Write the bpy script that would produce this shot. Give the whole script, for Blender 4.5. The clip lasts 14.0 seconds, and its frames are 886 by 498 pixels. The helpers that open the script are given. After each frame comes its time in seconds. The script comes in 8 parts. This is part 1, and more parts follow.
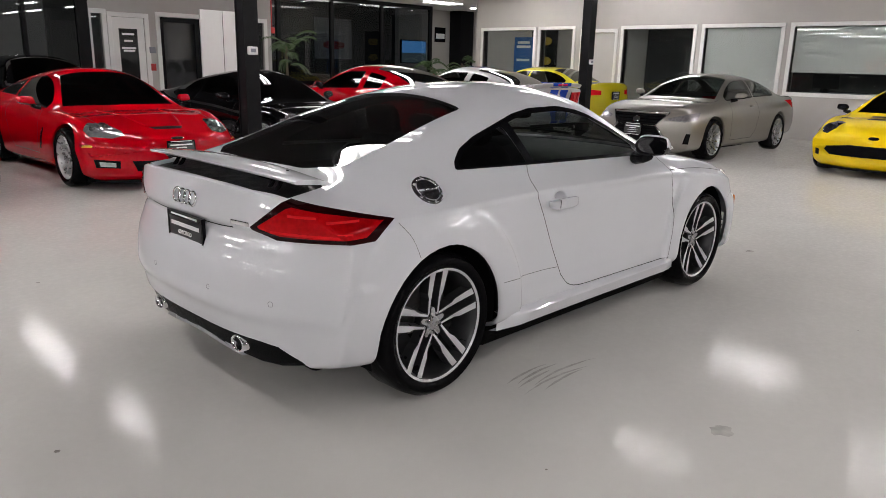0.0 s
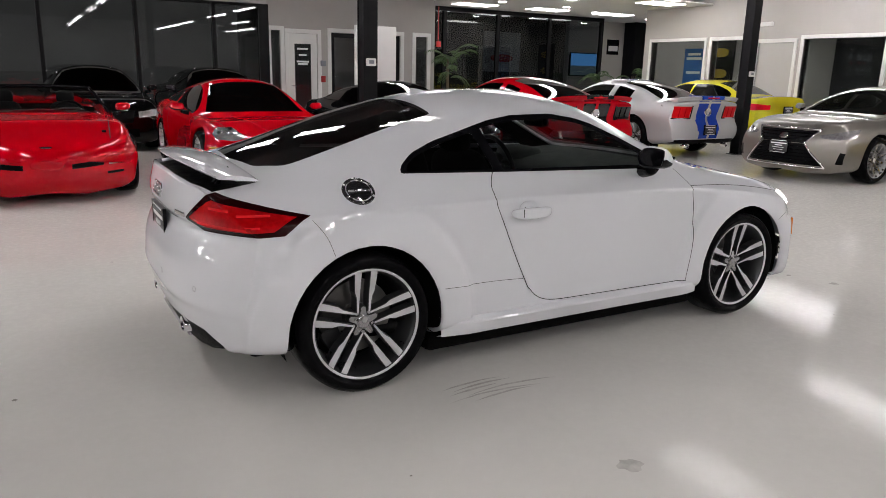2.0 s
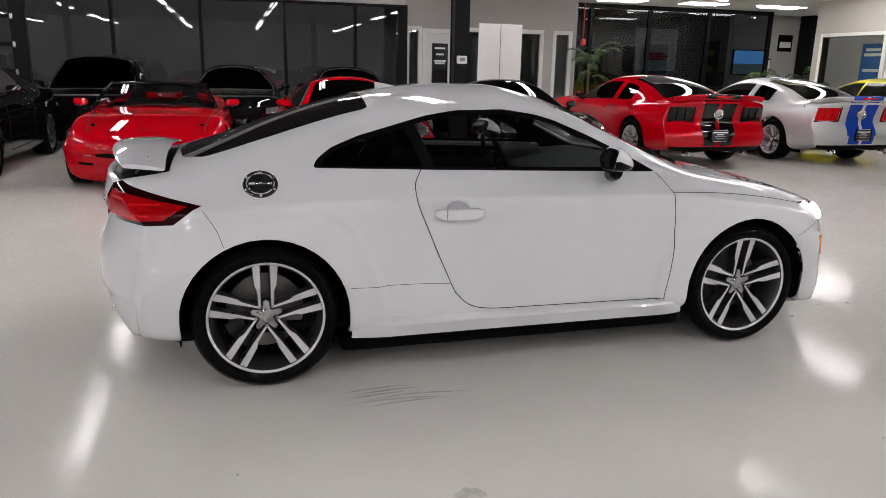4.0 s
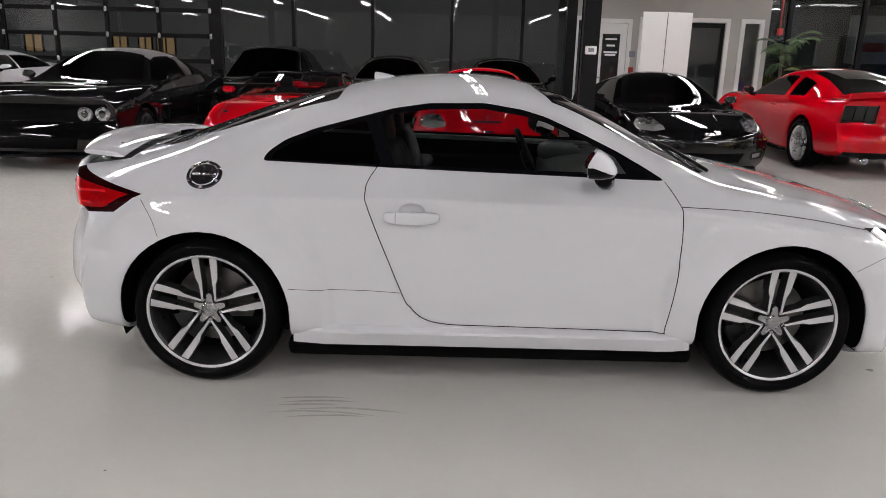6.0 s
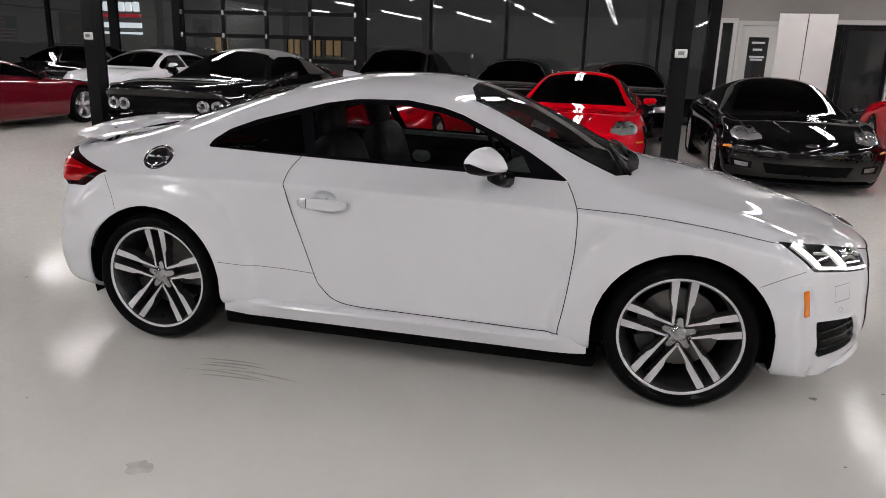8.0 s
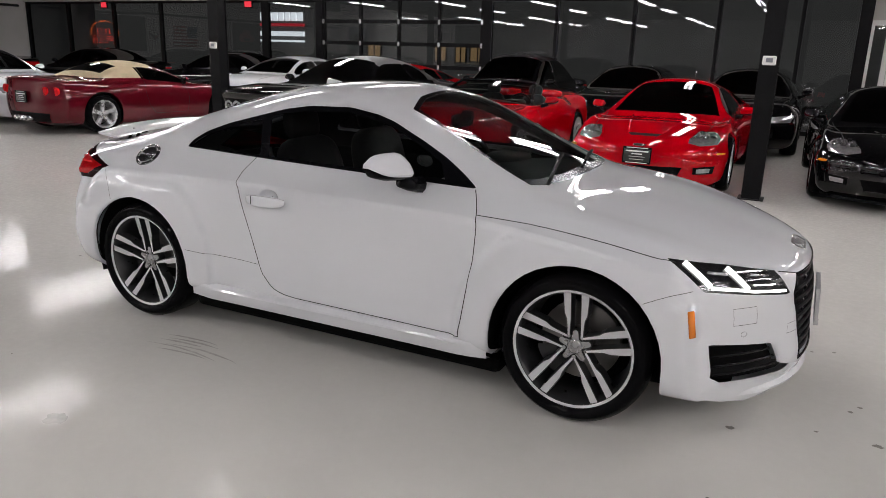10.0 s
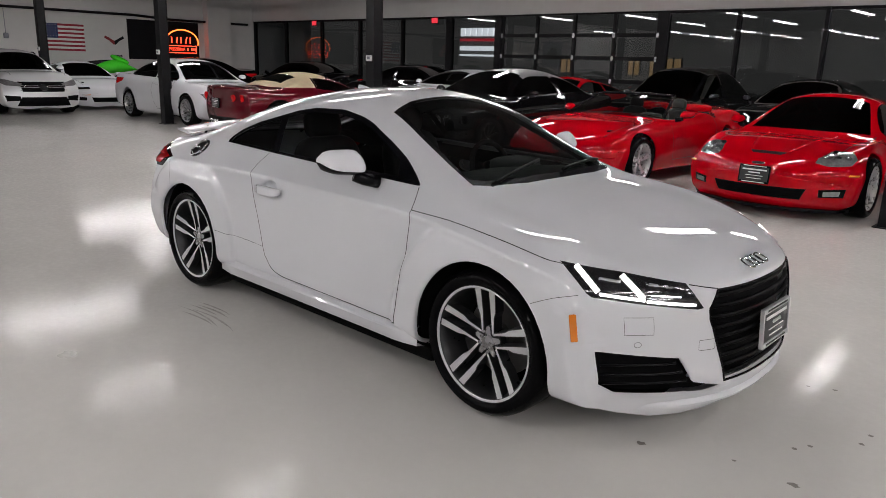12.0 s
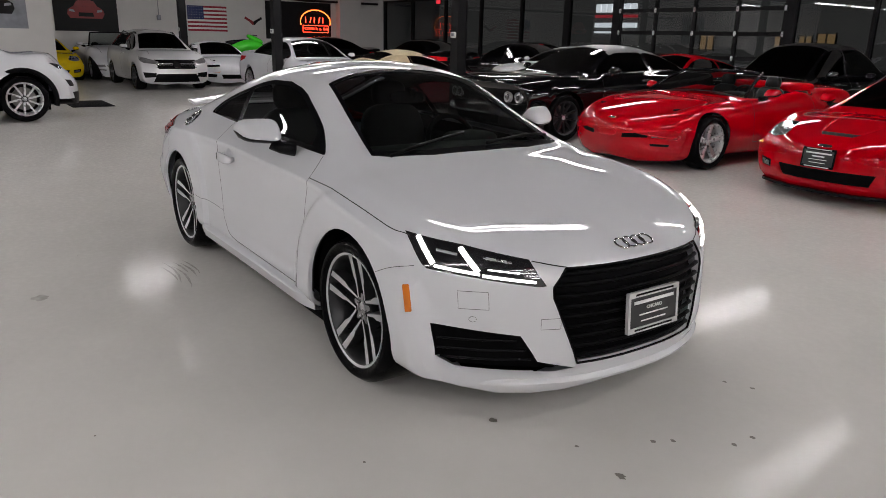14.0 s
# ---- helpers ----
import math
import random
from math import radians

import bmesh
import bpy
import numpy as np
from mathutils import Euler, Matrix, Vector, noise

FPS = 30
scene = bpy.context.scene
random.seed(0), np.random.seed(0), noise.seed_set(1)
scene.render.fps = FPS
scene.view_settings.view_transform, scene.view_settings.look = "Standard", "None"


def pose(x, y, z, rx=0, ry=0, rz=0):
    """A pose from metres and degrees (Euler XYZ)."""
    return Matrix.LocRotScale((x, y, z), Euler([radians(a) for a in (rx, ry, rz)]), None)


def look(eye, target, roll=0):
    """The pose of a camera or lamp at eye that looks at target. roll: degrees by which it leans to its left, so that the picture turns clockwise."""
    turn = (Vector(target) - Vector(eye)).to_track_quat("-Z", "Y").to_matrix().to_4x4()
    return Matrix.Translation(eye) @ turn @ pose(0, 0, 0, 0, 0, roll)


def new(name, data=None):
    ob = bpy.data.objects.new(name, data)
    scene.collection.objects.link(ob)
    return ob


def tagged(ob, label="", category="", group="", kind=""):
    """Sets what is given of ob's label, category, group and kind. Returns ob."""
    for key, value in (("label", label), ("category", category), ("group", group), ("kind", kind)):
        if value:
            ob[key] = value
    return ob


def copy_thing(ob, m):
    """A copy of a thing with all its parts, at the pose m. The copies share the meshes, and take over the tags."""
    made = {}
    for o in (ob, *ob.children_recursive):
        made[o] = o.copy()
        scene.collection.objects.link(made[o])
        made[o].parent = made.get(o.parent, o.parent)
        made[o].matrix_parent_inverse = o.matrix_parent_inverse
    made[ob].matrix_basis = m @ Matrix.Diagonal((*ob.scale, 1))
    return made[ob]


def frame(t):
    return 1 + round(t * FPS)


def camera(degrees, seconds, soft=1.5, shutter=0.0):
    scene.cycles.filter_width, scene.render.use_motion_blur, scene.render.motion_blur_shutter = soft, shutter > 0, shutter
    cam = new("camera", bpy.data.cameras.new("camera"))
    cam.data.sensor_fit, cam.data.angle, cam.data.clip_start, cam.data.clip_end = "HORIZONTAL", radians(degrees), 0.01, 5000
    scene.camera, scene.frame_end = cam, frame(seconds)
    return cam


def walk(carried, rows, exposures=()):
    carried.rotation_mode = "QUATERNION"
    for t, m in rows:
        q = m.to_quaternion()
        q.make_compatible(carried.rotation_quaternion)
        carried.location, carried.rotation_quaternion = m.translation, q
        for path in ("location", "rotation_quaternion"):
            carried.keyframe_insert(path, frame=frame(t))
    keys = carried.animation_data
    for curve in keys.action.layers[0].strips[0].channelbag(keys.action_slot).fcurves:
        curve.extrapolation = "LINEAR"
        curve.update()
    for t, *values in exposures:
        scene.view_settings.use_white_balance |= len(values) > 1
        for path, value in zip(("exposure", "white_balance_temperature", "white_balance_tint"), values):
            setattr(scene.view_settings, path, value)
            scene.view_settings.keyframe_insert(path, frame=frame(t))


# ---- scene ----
cam = camera(63.2, 14.0, soft=0.45)
PATH = [
    (0, (-3.395, -2.985, 1.458), (-2.011, -1.631, 0.958), 1.4),
    (0.5, (-3.218, -3.226, 1.458), (-1.94, -1.769, 0.965), 1.3),
    (1, (-3.014, -3.384, 1.463), (-1.846, -1.835, 0.974), 1.3),
    (1.5, (-2.761, -3.621, 1.459), (-1.713, -1.987, 0.978), 1.3),
    (2, (-2.511, -3.699, 1.446), (-1.533, -2.021, 0.969), 1.4),
    (2.2, (-2.403, -3.726, 1.452), (-1.458, -2.029, 0.974), 1.4),
    (4.3, (-1.185, -4.035, 1.433), (-0.728, -2.151, 0.942), 1.3),
    (4.5, (-1.079, -3.99, 1.432), (-0.678, -2.094, 0.937), 1.4),
    (5, (-0.792, -3.937, 1.432), (-0.519, -2.021, 0.928), 1.5),
    (5.5, (-0.492, -3.915, 1.438), (-0.349, -1.987, 0.927), 1.3),
    (6, (-0.233, -3.85, 1.443), (-0.227, -1.919, 0.925), 1.4),
    (6.5, (0.072, -3.882, 1.439), (-0.028, -1.953, 0.92), 1.5),
    (7, (0.343, -3.888, 1.437), (0.134, -1.968, 0.918), 1.5),
    (7.5, (0.614, -3.856, 1.454), (0.279, -1.954, 0.935), 1.5),
    (7.7, (0.741, -3.882, 1.453), (0.359, -1.988, 0.934), 1.7),
    (9.8, (1.913, -3.69, 1.51), (1.098, -1.944, 0.973), 1.4),
    (10, (2.002, -3.64, 1.511), (1.147, -1.909, 0.99), 1.7),
    (10.5, (2.304, -3.532, 1.509), (1.334, -1.855, 1.009), 1.8),
    (11, (2.571, -3.42, 1.497), (1.486, -1.814, 1.004), 1.7),
    (11.5, (2.803, -3.244, 1.512), (1.601, -1.724, 1.017), 1.6),
    (12, (3.107, -3.142, 1.508), (1.791, -1.722, 1.008), 1.8),
    (12.5, (3.344, -2.979, 1.495), (1.924, -1.668, 0.981), 1.5),
    (13, (3.532, -2.768, 1.502), (2.05, -1.536, 0.969), 1.4),
    (13.5, (3.786, -2.559, 1.503), (2.259, -1.389, 0.957), 1.5),
    (14, (3.914, -2.293, 1.505), (2.35, -1.18, 0.941), 1.4),
]
walk(cam, [(t, look(eye, target, roll)) for t, eye, target, roll in PATH], [(0, 0.03), (2, 0.09), (5, 0.20), (7, 0.20), (10, 0.07), (12, -0.04), (14, -0.14)])

# ---- world, light ----
world = bpy.data.worlds.new("night")
world.use_nodes = True
scene.world = world
world.node_tree.nodes["Background"].inputs[0].default_value = (0.010, 0.012, 0.018, 1)
world.node_tree.nodes["Background"].inputs[1].default_value = 0.3
LAMP = 57.0
LAMPZ = 3.40

# ---- materials ----


def mat(name, color, rough=0.5, metal=0.0, coat=0.0, var=0.0, scale=6.0, bump=0.0, bscale=60.0, emit=None, strength=0.0, spec=0.5, flake=0.0):
    """Principled material with two scales of variation in colour and roughness, and fine relief."""
    m = bpy.data.materials.new(name)
    m.use_nodes = True
    nt = m.node_tree
    b = nt.nodes["Principled BSDF"]
    b.inputs["Base Color"].default_value = (*color, 1)
    b.inputs["Roughness"].default_value = rough
    b.inputs["Metallic"].default_value = metal
    b.inputs["Coat Weight"].default_value = coat
    b.inputs["Coat Roughness"].default_value = 0.02
    b.inputs["Specular IOR Level"].default_value = spec
    if emit:
        b.inputs["Emission Color"].default_value = (*emit, 1)
        b.inputs["Emission Strength"].default_value = strength
    co = nt.nodes.new("ShaderNodeTexCoord")
    if var > 0:
        n1 = nt.nodes.new("ShaderNodeTexNoise")
        n1.inputs["Scale"].default_value = scale
        n1.inputs["Detail"].default_value = 6
        nt.links.new(co.outputs["Object"], n1.inputs["Vector"])
        n2 = nt.nodes.new("ShaderNodeTexNoise")
        n2.inputs["Scale"].default_value = scale * 0.13
        n2.inputs["Detail"].default_value = 3
        nt.links.new(co.outputs["Object"], n2.inputs["Vector"])
        add = nt.nodes.new("ShaderNodeMath")
        add.operation = "ADD"
        nt.links.new(n1.outputs["Fac"], add.inputs[0])
        nt.links.new(n2.outputs["Fac"], add.inputs[1])
        ramp = nt.nodes.new("ShaderNodeMapRange")
        ramp.inputs[1].default_value, ramp.inputs[2].default_value = 0.6, 1.4
        ramp.inputs[3].default_value, ramp.inputs[4].default_value = 1 - var, 1 + var
        nt.links.new(add.outputs[0], ramp.inputs[0])
        mul = nt.nodes.new("ShaderNodeVectorMath")
        mul.operation = "SCALE"
        mul.inputs[0].default_value = color
        nt.links.new(ramp.outputs[0], mul.inputs["Scale"])
        nt.links.new(mul.outputs[0], b.inputs["Base Color"])
        rr = nt.nodes.new("ShaderNodeMapRange")
        rr.inputs[1].default_value, rr.inputs[2].default_value = 0.3, 0.7
        rr.inputs[3].default_value, rr.inputs[4].default_value = rough * (1 - var), min(1, rough * (1 + var))
        nt.links.new(n1.outputs["Fac"], rr.inputs[0])
        nt.links.new(rr.outputs[0], b.inputs["Roughness"])
    if bump > 0:
        n3 = nt.nodes.new("ShaderNodeTexNoise")
        n3.inputs["Scale"].default_value = bscale
        n3.inputs["Detail"].default_value = 4
        nt.links.new(co.outputs["Object"], n3.inputs["Vector"])
        bp = nt.nodes.new("ShaderNodeBump")
        bp.inputs["Strength"].default_value = bump
        bp.inputs["Distance"].default_value = 0.01
        nt.links.new(n3.outputs["Fac"], bp.inputs["Height"])
        nt.links.new(bp.outputs[0], b.inputs["Normal"])
    return m


def paint(name, color, metal=0.0, rough=0.35, coat=1.0):
    m = mat(name, color, rough=rough, metal=metal, coat=coat, var=0.025, scale=3.0, spec=0.5 if metal > 0.5 else 0.0)
    return m


def glass(name, tint, gloss=1.0, ior=1.52):
    """Tinted pane: clear tint below, mirror gloss that grows at grazing angles."""
    m = bpy.data.materials.new(name)
    m.use_nodes = True
    nt = m.node_tree
    nt.nodes.remove(nt.nodes["Principled BSDF"])
    out = nt.nodes["Material Output"]
    tr = nt.nodes.new("ShaderNodeBsdfTransparent")
    tr.inputs[0].default_value = (*tint, 1)
    gl = nt.nodes.new("ShaderNodeBsdfGlossy")
    gl.inputs["Roughness"].default_value = 0.015
    gl.inputs[0].default_value = (gloss, gloss, gloss, 1)
    lw = nt.nodes.new("ShaderNodeLayerWeight")
    lw.inputs[0].default_value = 0.5
    pw = nt.nodes.new("ShaderNodeMath")
    pw.operation = "POWER"
    pw.inputs[1].default_value = 5.0
    nt.links.new(lw.outputs["Facing"], pw.inputs[0])
    f0 = ((ior - 1) / (ior + 1)) ** 2
    fr = nt.nodes.new("ShaderNodeMath")
    fr.operation = "MULTIPLY_ADD"
    fr.inputs[1].default_value, fr.inputs[2].default_value = 1 - f0, f0
    nt.links.new(pw.outputs[0], fr.inputs[0])
    mx = nt.nodes.new("ShaderNodeMixShader")
    nt.links.new(fr.outputs[0], mx.inputs[0])
    nt.links.new(tr.outputs[0], mx.inputs[1])
    nt.links.new(gl.outputs[0], mx.inputs[2])
    nt.links.new(mx.outputs[0], out.inputs[0])
    return m


WHITE = paint("paint_white", (0.665, 0.672, 0.70))
RED = paint("paint_red", (0.44, 0.0, 0.005), coat=0.8)
MAROON = paint("paint_maroon", (0.10, 0.004, 0.010), metal=0.2)
BLACK = paint("paint_black", (0.003, 0.003, 0.0035))
SILVER = paint("paint_silver", (0.55, 0.55, 0.56), metal=0.35, rough=0.38)
PALESILVER = paint("paint_pale_silver", (0.60, 0.60, 0.61), metal=0.35, rough=0.34)
PEWTER = paint("paint_pewter", (0.185, 0.172, 0.152), metal=0.55, rough=0.38)
YELLOW = paint("paint_yellow", (0.80, 0.56, 0.005))
GOLD = paint("paint_gold_yellow", (0.55, 0.47, 0.015), metal=0.25)
SATIN = mat("satin_grey_paint", (0.16, 0.16, 0.165), rough=0.32, var=0.06, scale=8, spec=0.4)
BLUE = paint("paint_blue", (0.012, 0.055, 0.42))
GREEN = paint("paint_green", (0.06, 0.62, 0.03))
TRIM = mat("black_trim", (0.004, 0.004, 0.005), rough=0.16, spec=0.11, var=0.15, scale=20)
MATTE = mat("black_plastic", (0.004, 0.004, 0.0045), rough=0.38, spec=0.035, var=0.2, scale=15, bump=0.1, bscale=300)
GAP = mat("panel_gap", (0.01, 0.01, 0.01), rough=0.9)
RUBBER = mat("tyre_rubber", (0.004, 0.004, 0.0045), rough=0.09, spec=0.035, var=0.35, scale=12, bump=0.12, bscale=45)
ALLOY = mat("machined_alloy", (0.62, 0.62, 0.635), rough=0.30, metal=0.35, var=0.06, scale=30)
ALLOYD = mat("dark_alloy", (0.035, 0.036, 0.038), rough=0.3, metal=0.5, var=0.1, scale=20)
ALLOYW = mat("pale_alloy", (0.62, 0.62, 0.63), rough=0.28, metal=0.6, var=0.06, scale=20)
ALLOYM = mat("grey_alloy", (0.40, 0.40, 0.41), rough=0.28, metal=0.9, var=0.08, scale=20)
IRON = mat("brake_iron", (0.16, 0.155, 0.15), rough=0.35, metal=0.8, var=0.15, scale=25)
CHROME = mat("chrome", (0.82, 0.82, 0.84), rough=0.07, metal=1.0)
LEATHER = mat("dark_leather", (0.010, 0.010, 0.011), rough=0.5, spec=0.15, var=0.2, scale=18, bump=0.15, bscale=150)
DASH = mat("dashboard_plastic", (0.05, 0.056, 0.054), rough=0.6, var=0.15, scale=18, bump=0.1, bscale=200)
LENS_RED = mat("red_lens", (0.60, 0.006, 0.010), rough=0.08, spec=0.1, coat=0.25, var=0.2, scale=40)
SMOKED = mat("smoked_lens", (0.006, 0.005, 0.006), rough=0.12, spec=0.35)
LENS_MID = mat("deep_red_lens", (0.36, 0.002, 0.004), rough=0.08, spec=0.1, coat=0.2, var=0.3, scale=50)
LENS_DARK = mat("dark_lens", (0.014, 0.001, 0.0015), rough=0.06, spec=0.08, coat=0.18)
LENS_HEAD = mat("headlight_lens", (0.30, 0.29, 0.30), rough=0.12, metal=0.5, coat=1.0, var=0.45, scale=25)
LENS_BLACK = mat("headlight_housing", (0.018, 0.018, 0.02), rough=0.12, coat=1.0, var=0.4, scale=25)
AMBER = mat("amber_lens", (0.75, 0.20, 0.01), rough=0.2, coat=1.0)
DRL = mat("daylight_strip", (0.9, 0.9, 0.9), rough=0.3, emit=(1, 0.98, 0.95), strength=2.6)
TINT = glass("tinted_glass", (0.015, 0.015, 0.015))
HEROGLASS = glass("car_window_glass", (0.62, 0.64, 0.63))
SHADEGLASS = glass("car_privacy_glass", (0.10, 0.10, 0.105))
WINDSHIELD = glass("windshield_glass", (0.30, 0.33, 0.32))
CLEAR = glass("clear_glass", (0.86, 0.88, 0.87), gloss=0.5)
CANVAS = mat("tan_canvas", (0.42, 0.34, 0.22), rough=0.9, var=0.12, scale=12, bump=0.3, bscale=250)
PLATE = mat("plate_black", (0.02, 0.02, 0.022), rough=0.35, var=0.2, scale=20)
INK = mat("plate_white_print", (0.78, 0.78, 0.78), rough=0.5)
# shade inside wells and under cars is put into this near-black colour
WELLSHADE = mat("wheel_well", (0.004, 0.004, 0.004), rough=0.95, spec=0.05)

# ---- mesh helpers ----


def part(name, bm, material, parent, label="", smooth=True, angle=None):
    """Links a bmesh as one mesh object under a thing or a part."""
    me = bpy.data.meshes.new(name)
    bm.to_mesh(me)
    bm.free()
    me.materials.append(material)
    if smooth:
        me.polygons.foreach_set("use_smooth", [True] * len(me.polygons))
        if angle:
            me.set_sharp_from_angle(angle=radians(angle))
    ob = new(name, me)
    ob.parent = parent
    if label:
        ob["label"] = label
    return ob


def box(bm, x0, x1, y0, y1, z0, z1, bevel=0.0, segs=2, m=None):
    r = bmesh.ops.create_cube(bm, size=1)
    vs = r["verts"]
    for v in vs:
        v.co = Vector(((x0 + x1) / 2 + v.co.x * (x1 - x0), (y0 + y1) / 2 + v.co.y * (y1 - y0), (z0 + z1) / 2 + v.co.z * (z1 - z0)))
    if bevel > 0:
        es = list({e for v in vs for e in v.link_edges})
        r = bmesh.ops.bevel(bm, geom=es, offset=bevel, segments=segs, affect="EDGES", profile=0.5)
        vs = list({v for f in r["faces"] for v in f.verts} | {v for v in vs if v.is_valid})
    if m is not None:
        bmesh.ops.transform(bm, matrix=m, verts=vs)
    return vs


def boxed(*a, **k):
    bm = bmesh.new()
    box(bm, *a, **k)
    return bm


def lathe(bm, profile, n=48, axis="y"):
    """Turns (radius, offset) pairs round the axis."""
    rings = []
    for i in range(n):
        a = 2 * math.pi * i / n
        ring = []
        for r, h in profile:
            if axis == "y":
                p = (r * math.cos(a), h, r * math.sin(a))
            elif axis == "x":
                p = (h, r * math.cos(a), r * math.sin(a))
            else:
                p = (r * math.cos(a), r * math.sin(a), h)
            ring.append(bm.verts.new(p))
        rings.append(ring)
    for i in range(n):
        a, b = rings[i], rings[(i + 1) % n]
        for j in range(len(profile) - 1):
            bm.faces.new((a[j], b[j], b[j + 1], a[j + 1]))
    return rings


def tube(bm, pts, r, n=8, closed=False):
    pts = [Vector(p) for p in pts]
    rings = []
    k = len(pts)
    for i, p in enumerate(pts):
        if closed:
            d = pts[(i + 1) % k] - pts[i - 1]
        else:
            d = pts[min(i + 1, k - 1)] - pts[max(i - 1, 0)]
        d.normalize()
        u = d.orthogonal().normalized() if i == 0 else (u - d * u.dot(d)).normalized()
        w = d.cross(u)
        rr = r[i] if isinstance(r, (list, tuple)) else r
        rings.append([bm.verts.new(p + (u * math.cos(2 * math.pi * j / n) + w * math.sin(2 * math.pi * j / n)) * rr) for j in range(n)])
    for i in range(k if closed else k - 1):
        a, b = rings[i], rings[(i + 1) % k]
        for j in range(n):
            bm.faces.new((a[j], a[(j + 1) % n], b[(j + 1) % n], b[j]))
    if not closed:
        bm.faces.new(rings[0][::-1])
        bm.faces.new(rings[-1])
    return rings


def blob(bm, rx, ry, rz, e1=0.6, e2=0.6, n=20, m=None):
    """A rounded box (superellipsoid)."""
    def sp(c, e):
        return math.copysign(abs(c) ** e, c)
    rows = []
    for i in range(1, n):
        a = -math.pi / 2 + math.pi * i / n
        rows.append([bm.verts.new((rx * sp(math.cos(a), e1) * sp(math.cos(2 * math.pi * j / (2 * n)), e2),
                                   ry * sp(math.cos(a), e1) * sp(math.sin(2 * math.pi * j / (2 * n)), e2),
                                   rz * sp(math.sin(a), e1))) for j in range(2 * n)])
    lo, hi = bm.verts.new((0, 0, -rz)), bm.verts.new((0, 0, rz))
    for i in range(len(rows) - 1):
        for j in range(2 * n):
            k = (j + 1) % (2 * n)
            bm.faces.new((rows[i][j], rows[i][k], rows[i + 1][k], rows[i + 1][j]))
    for j in range(2 * n):
        k = (j + 1) % (2 * n)
        bm.faces.new((lo, rows[0][k], rows[0][j]))
        bm.faces.new((hi, rows[-1][j], rows[-1][k]))
    vs = [v for r in rows for v in r] + [lo, hi]
    if m is not None:
        bmesh.ops.transform(bm, matrix=m, verts=vs)
    return vs


def curve_of(keys):
    """A smooth function through (x, value) keys."""
    xs = np.array([k[0] for k in keys], float)
    vs = np.array([k[1] for k in keys], float)
    d = np.diff(vs) / np.diff(xs)
    t = np.zeros(len(xs))
    t[0], t[-1] = d[0], d[-1]
    for i in range(1, len(xs) - 1):
        h0, h1 = xs[i] - xs[i - 1], xs[i + 1] - xs[i]
        t[i] = (d[i - 1] * h1 + d[i] * h0) / (h0 + h1)

    def f(x):
        x = min(max(x, xs[0]), xs[-1])
        i = int(min(max(np.searchsorted(xs, x) - 1, 0), len(xs) - 2))
        h = xs[i + 1] - xs[i]
        s = (x - xs[i]) / h
        return float((1 + 2 * s) * (1 - s) ** 2 * vs[i] + s * (1 - s) ** 2 * h * t[i] + s * s * (3 - 2 * s) * vs[i + 1] + s * s * (s - 1) * h * t[i + 1])
    return f


def smin(a, b, k):
    h = max(k - abs(a - b), 0.0) / k
    return min(a, b) - h * h * h * k / 6.0


def hull(pts):
    """Convex outline, counter-clockwise."""
    pts = sorted(set((round(p[0], 5), round(p[1], 5)) for p in pts))
    def half(ps):
        h = []
        for p in ps:
            while len(h) > 1 and (h[-1][0] - h[-2][0]) * (p[1] - h[-2][1]) - (h[-1][1] - h[-2][1]) * (p[0] - h[-2][0]) <= 1e-9:
                h.pop()
            h.append(p)
        return h[:-1]
    return half(pts) + half(pts[::-1])


def rounded(poly, r, n=4):
    """Rounds the corners of a convex outline."""
    out = []
    k = len(poly)
    for i in range(k):
        p, a, b = Vector(poly[i]), Vector(poly[i - 1]), Vector(poly[(i + 1) % k])
        d0, d1 = (a - p), (b - p)
        q = min(r, d0.length * 0.45, d1.length * 0.45)
        s, e = p + d0.normalized() * q, p + d1.normalized() * q
        for j in range(n + 1):
            t = j / n
            out.append(tuple(s * (1 - t) ** 2 + p * 2 * t * (1 - t) + e * t * t))
    return hull(out)


def region(bm, poly, U, V, keep):
    """Cuts the outline, seen along U x V, into the faces that keep() takes; returns the faces inside."""
    U, V = Vector(U), Vector(V)
    poly = hull(poly)
    us, vs = [p[0] for p in poly], [p[1] for p in poly]
    u0, u1, v0, v1 = min(us), max(us), min(vs), max(vs)
    faces = []
    for f in bm.faces:
        fu = [q.co.dot(U) for q in f.verts]
        fv = [q.co.dot(V) for q in f.verts]
        if max(fu) >= u0 and min(fu) <= u1 and max(fv) >= v0 and min(fv) <= v1 and keep(f):
            faces.append(f)
    k = len(poly)
    for i in range(k):
        if not faces:
            break
        a, b = poly[i], poly[(i + 1) % k]
        no = U * (b[1] - a[1]) - V * (b[0] - a[0])
        if no.length < 1e-7:
            continue
        no.normalize()
        co = U * a[0] + V * a[1]
        geom = list({g for f in faces for g in (f, *f.edges, *f.verts)})
        r = bmesh.ops.bisect_plane(bm, geom=geom, dist=1e-5, plane_co=co, plane_no=no)
        faces = [g for g in r["geom"] if isinstance(g, bmesh.types.BMFace) and (g.calc_center_median() - co).dot(no) < 0]
    return faces


from mathutils.bvhtree import BVHTree


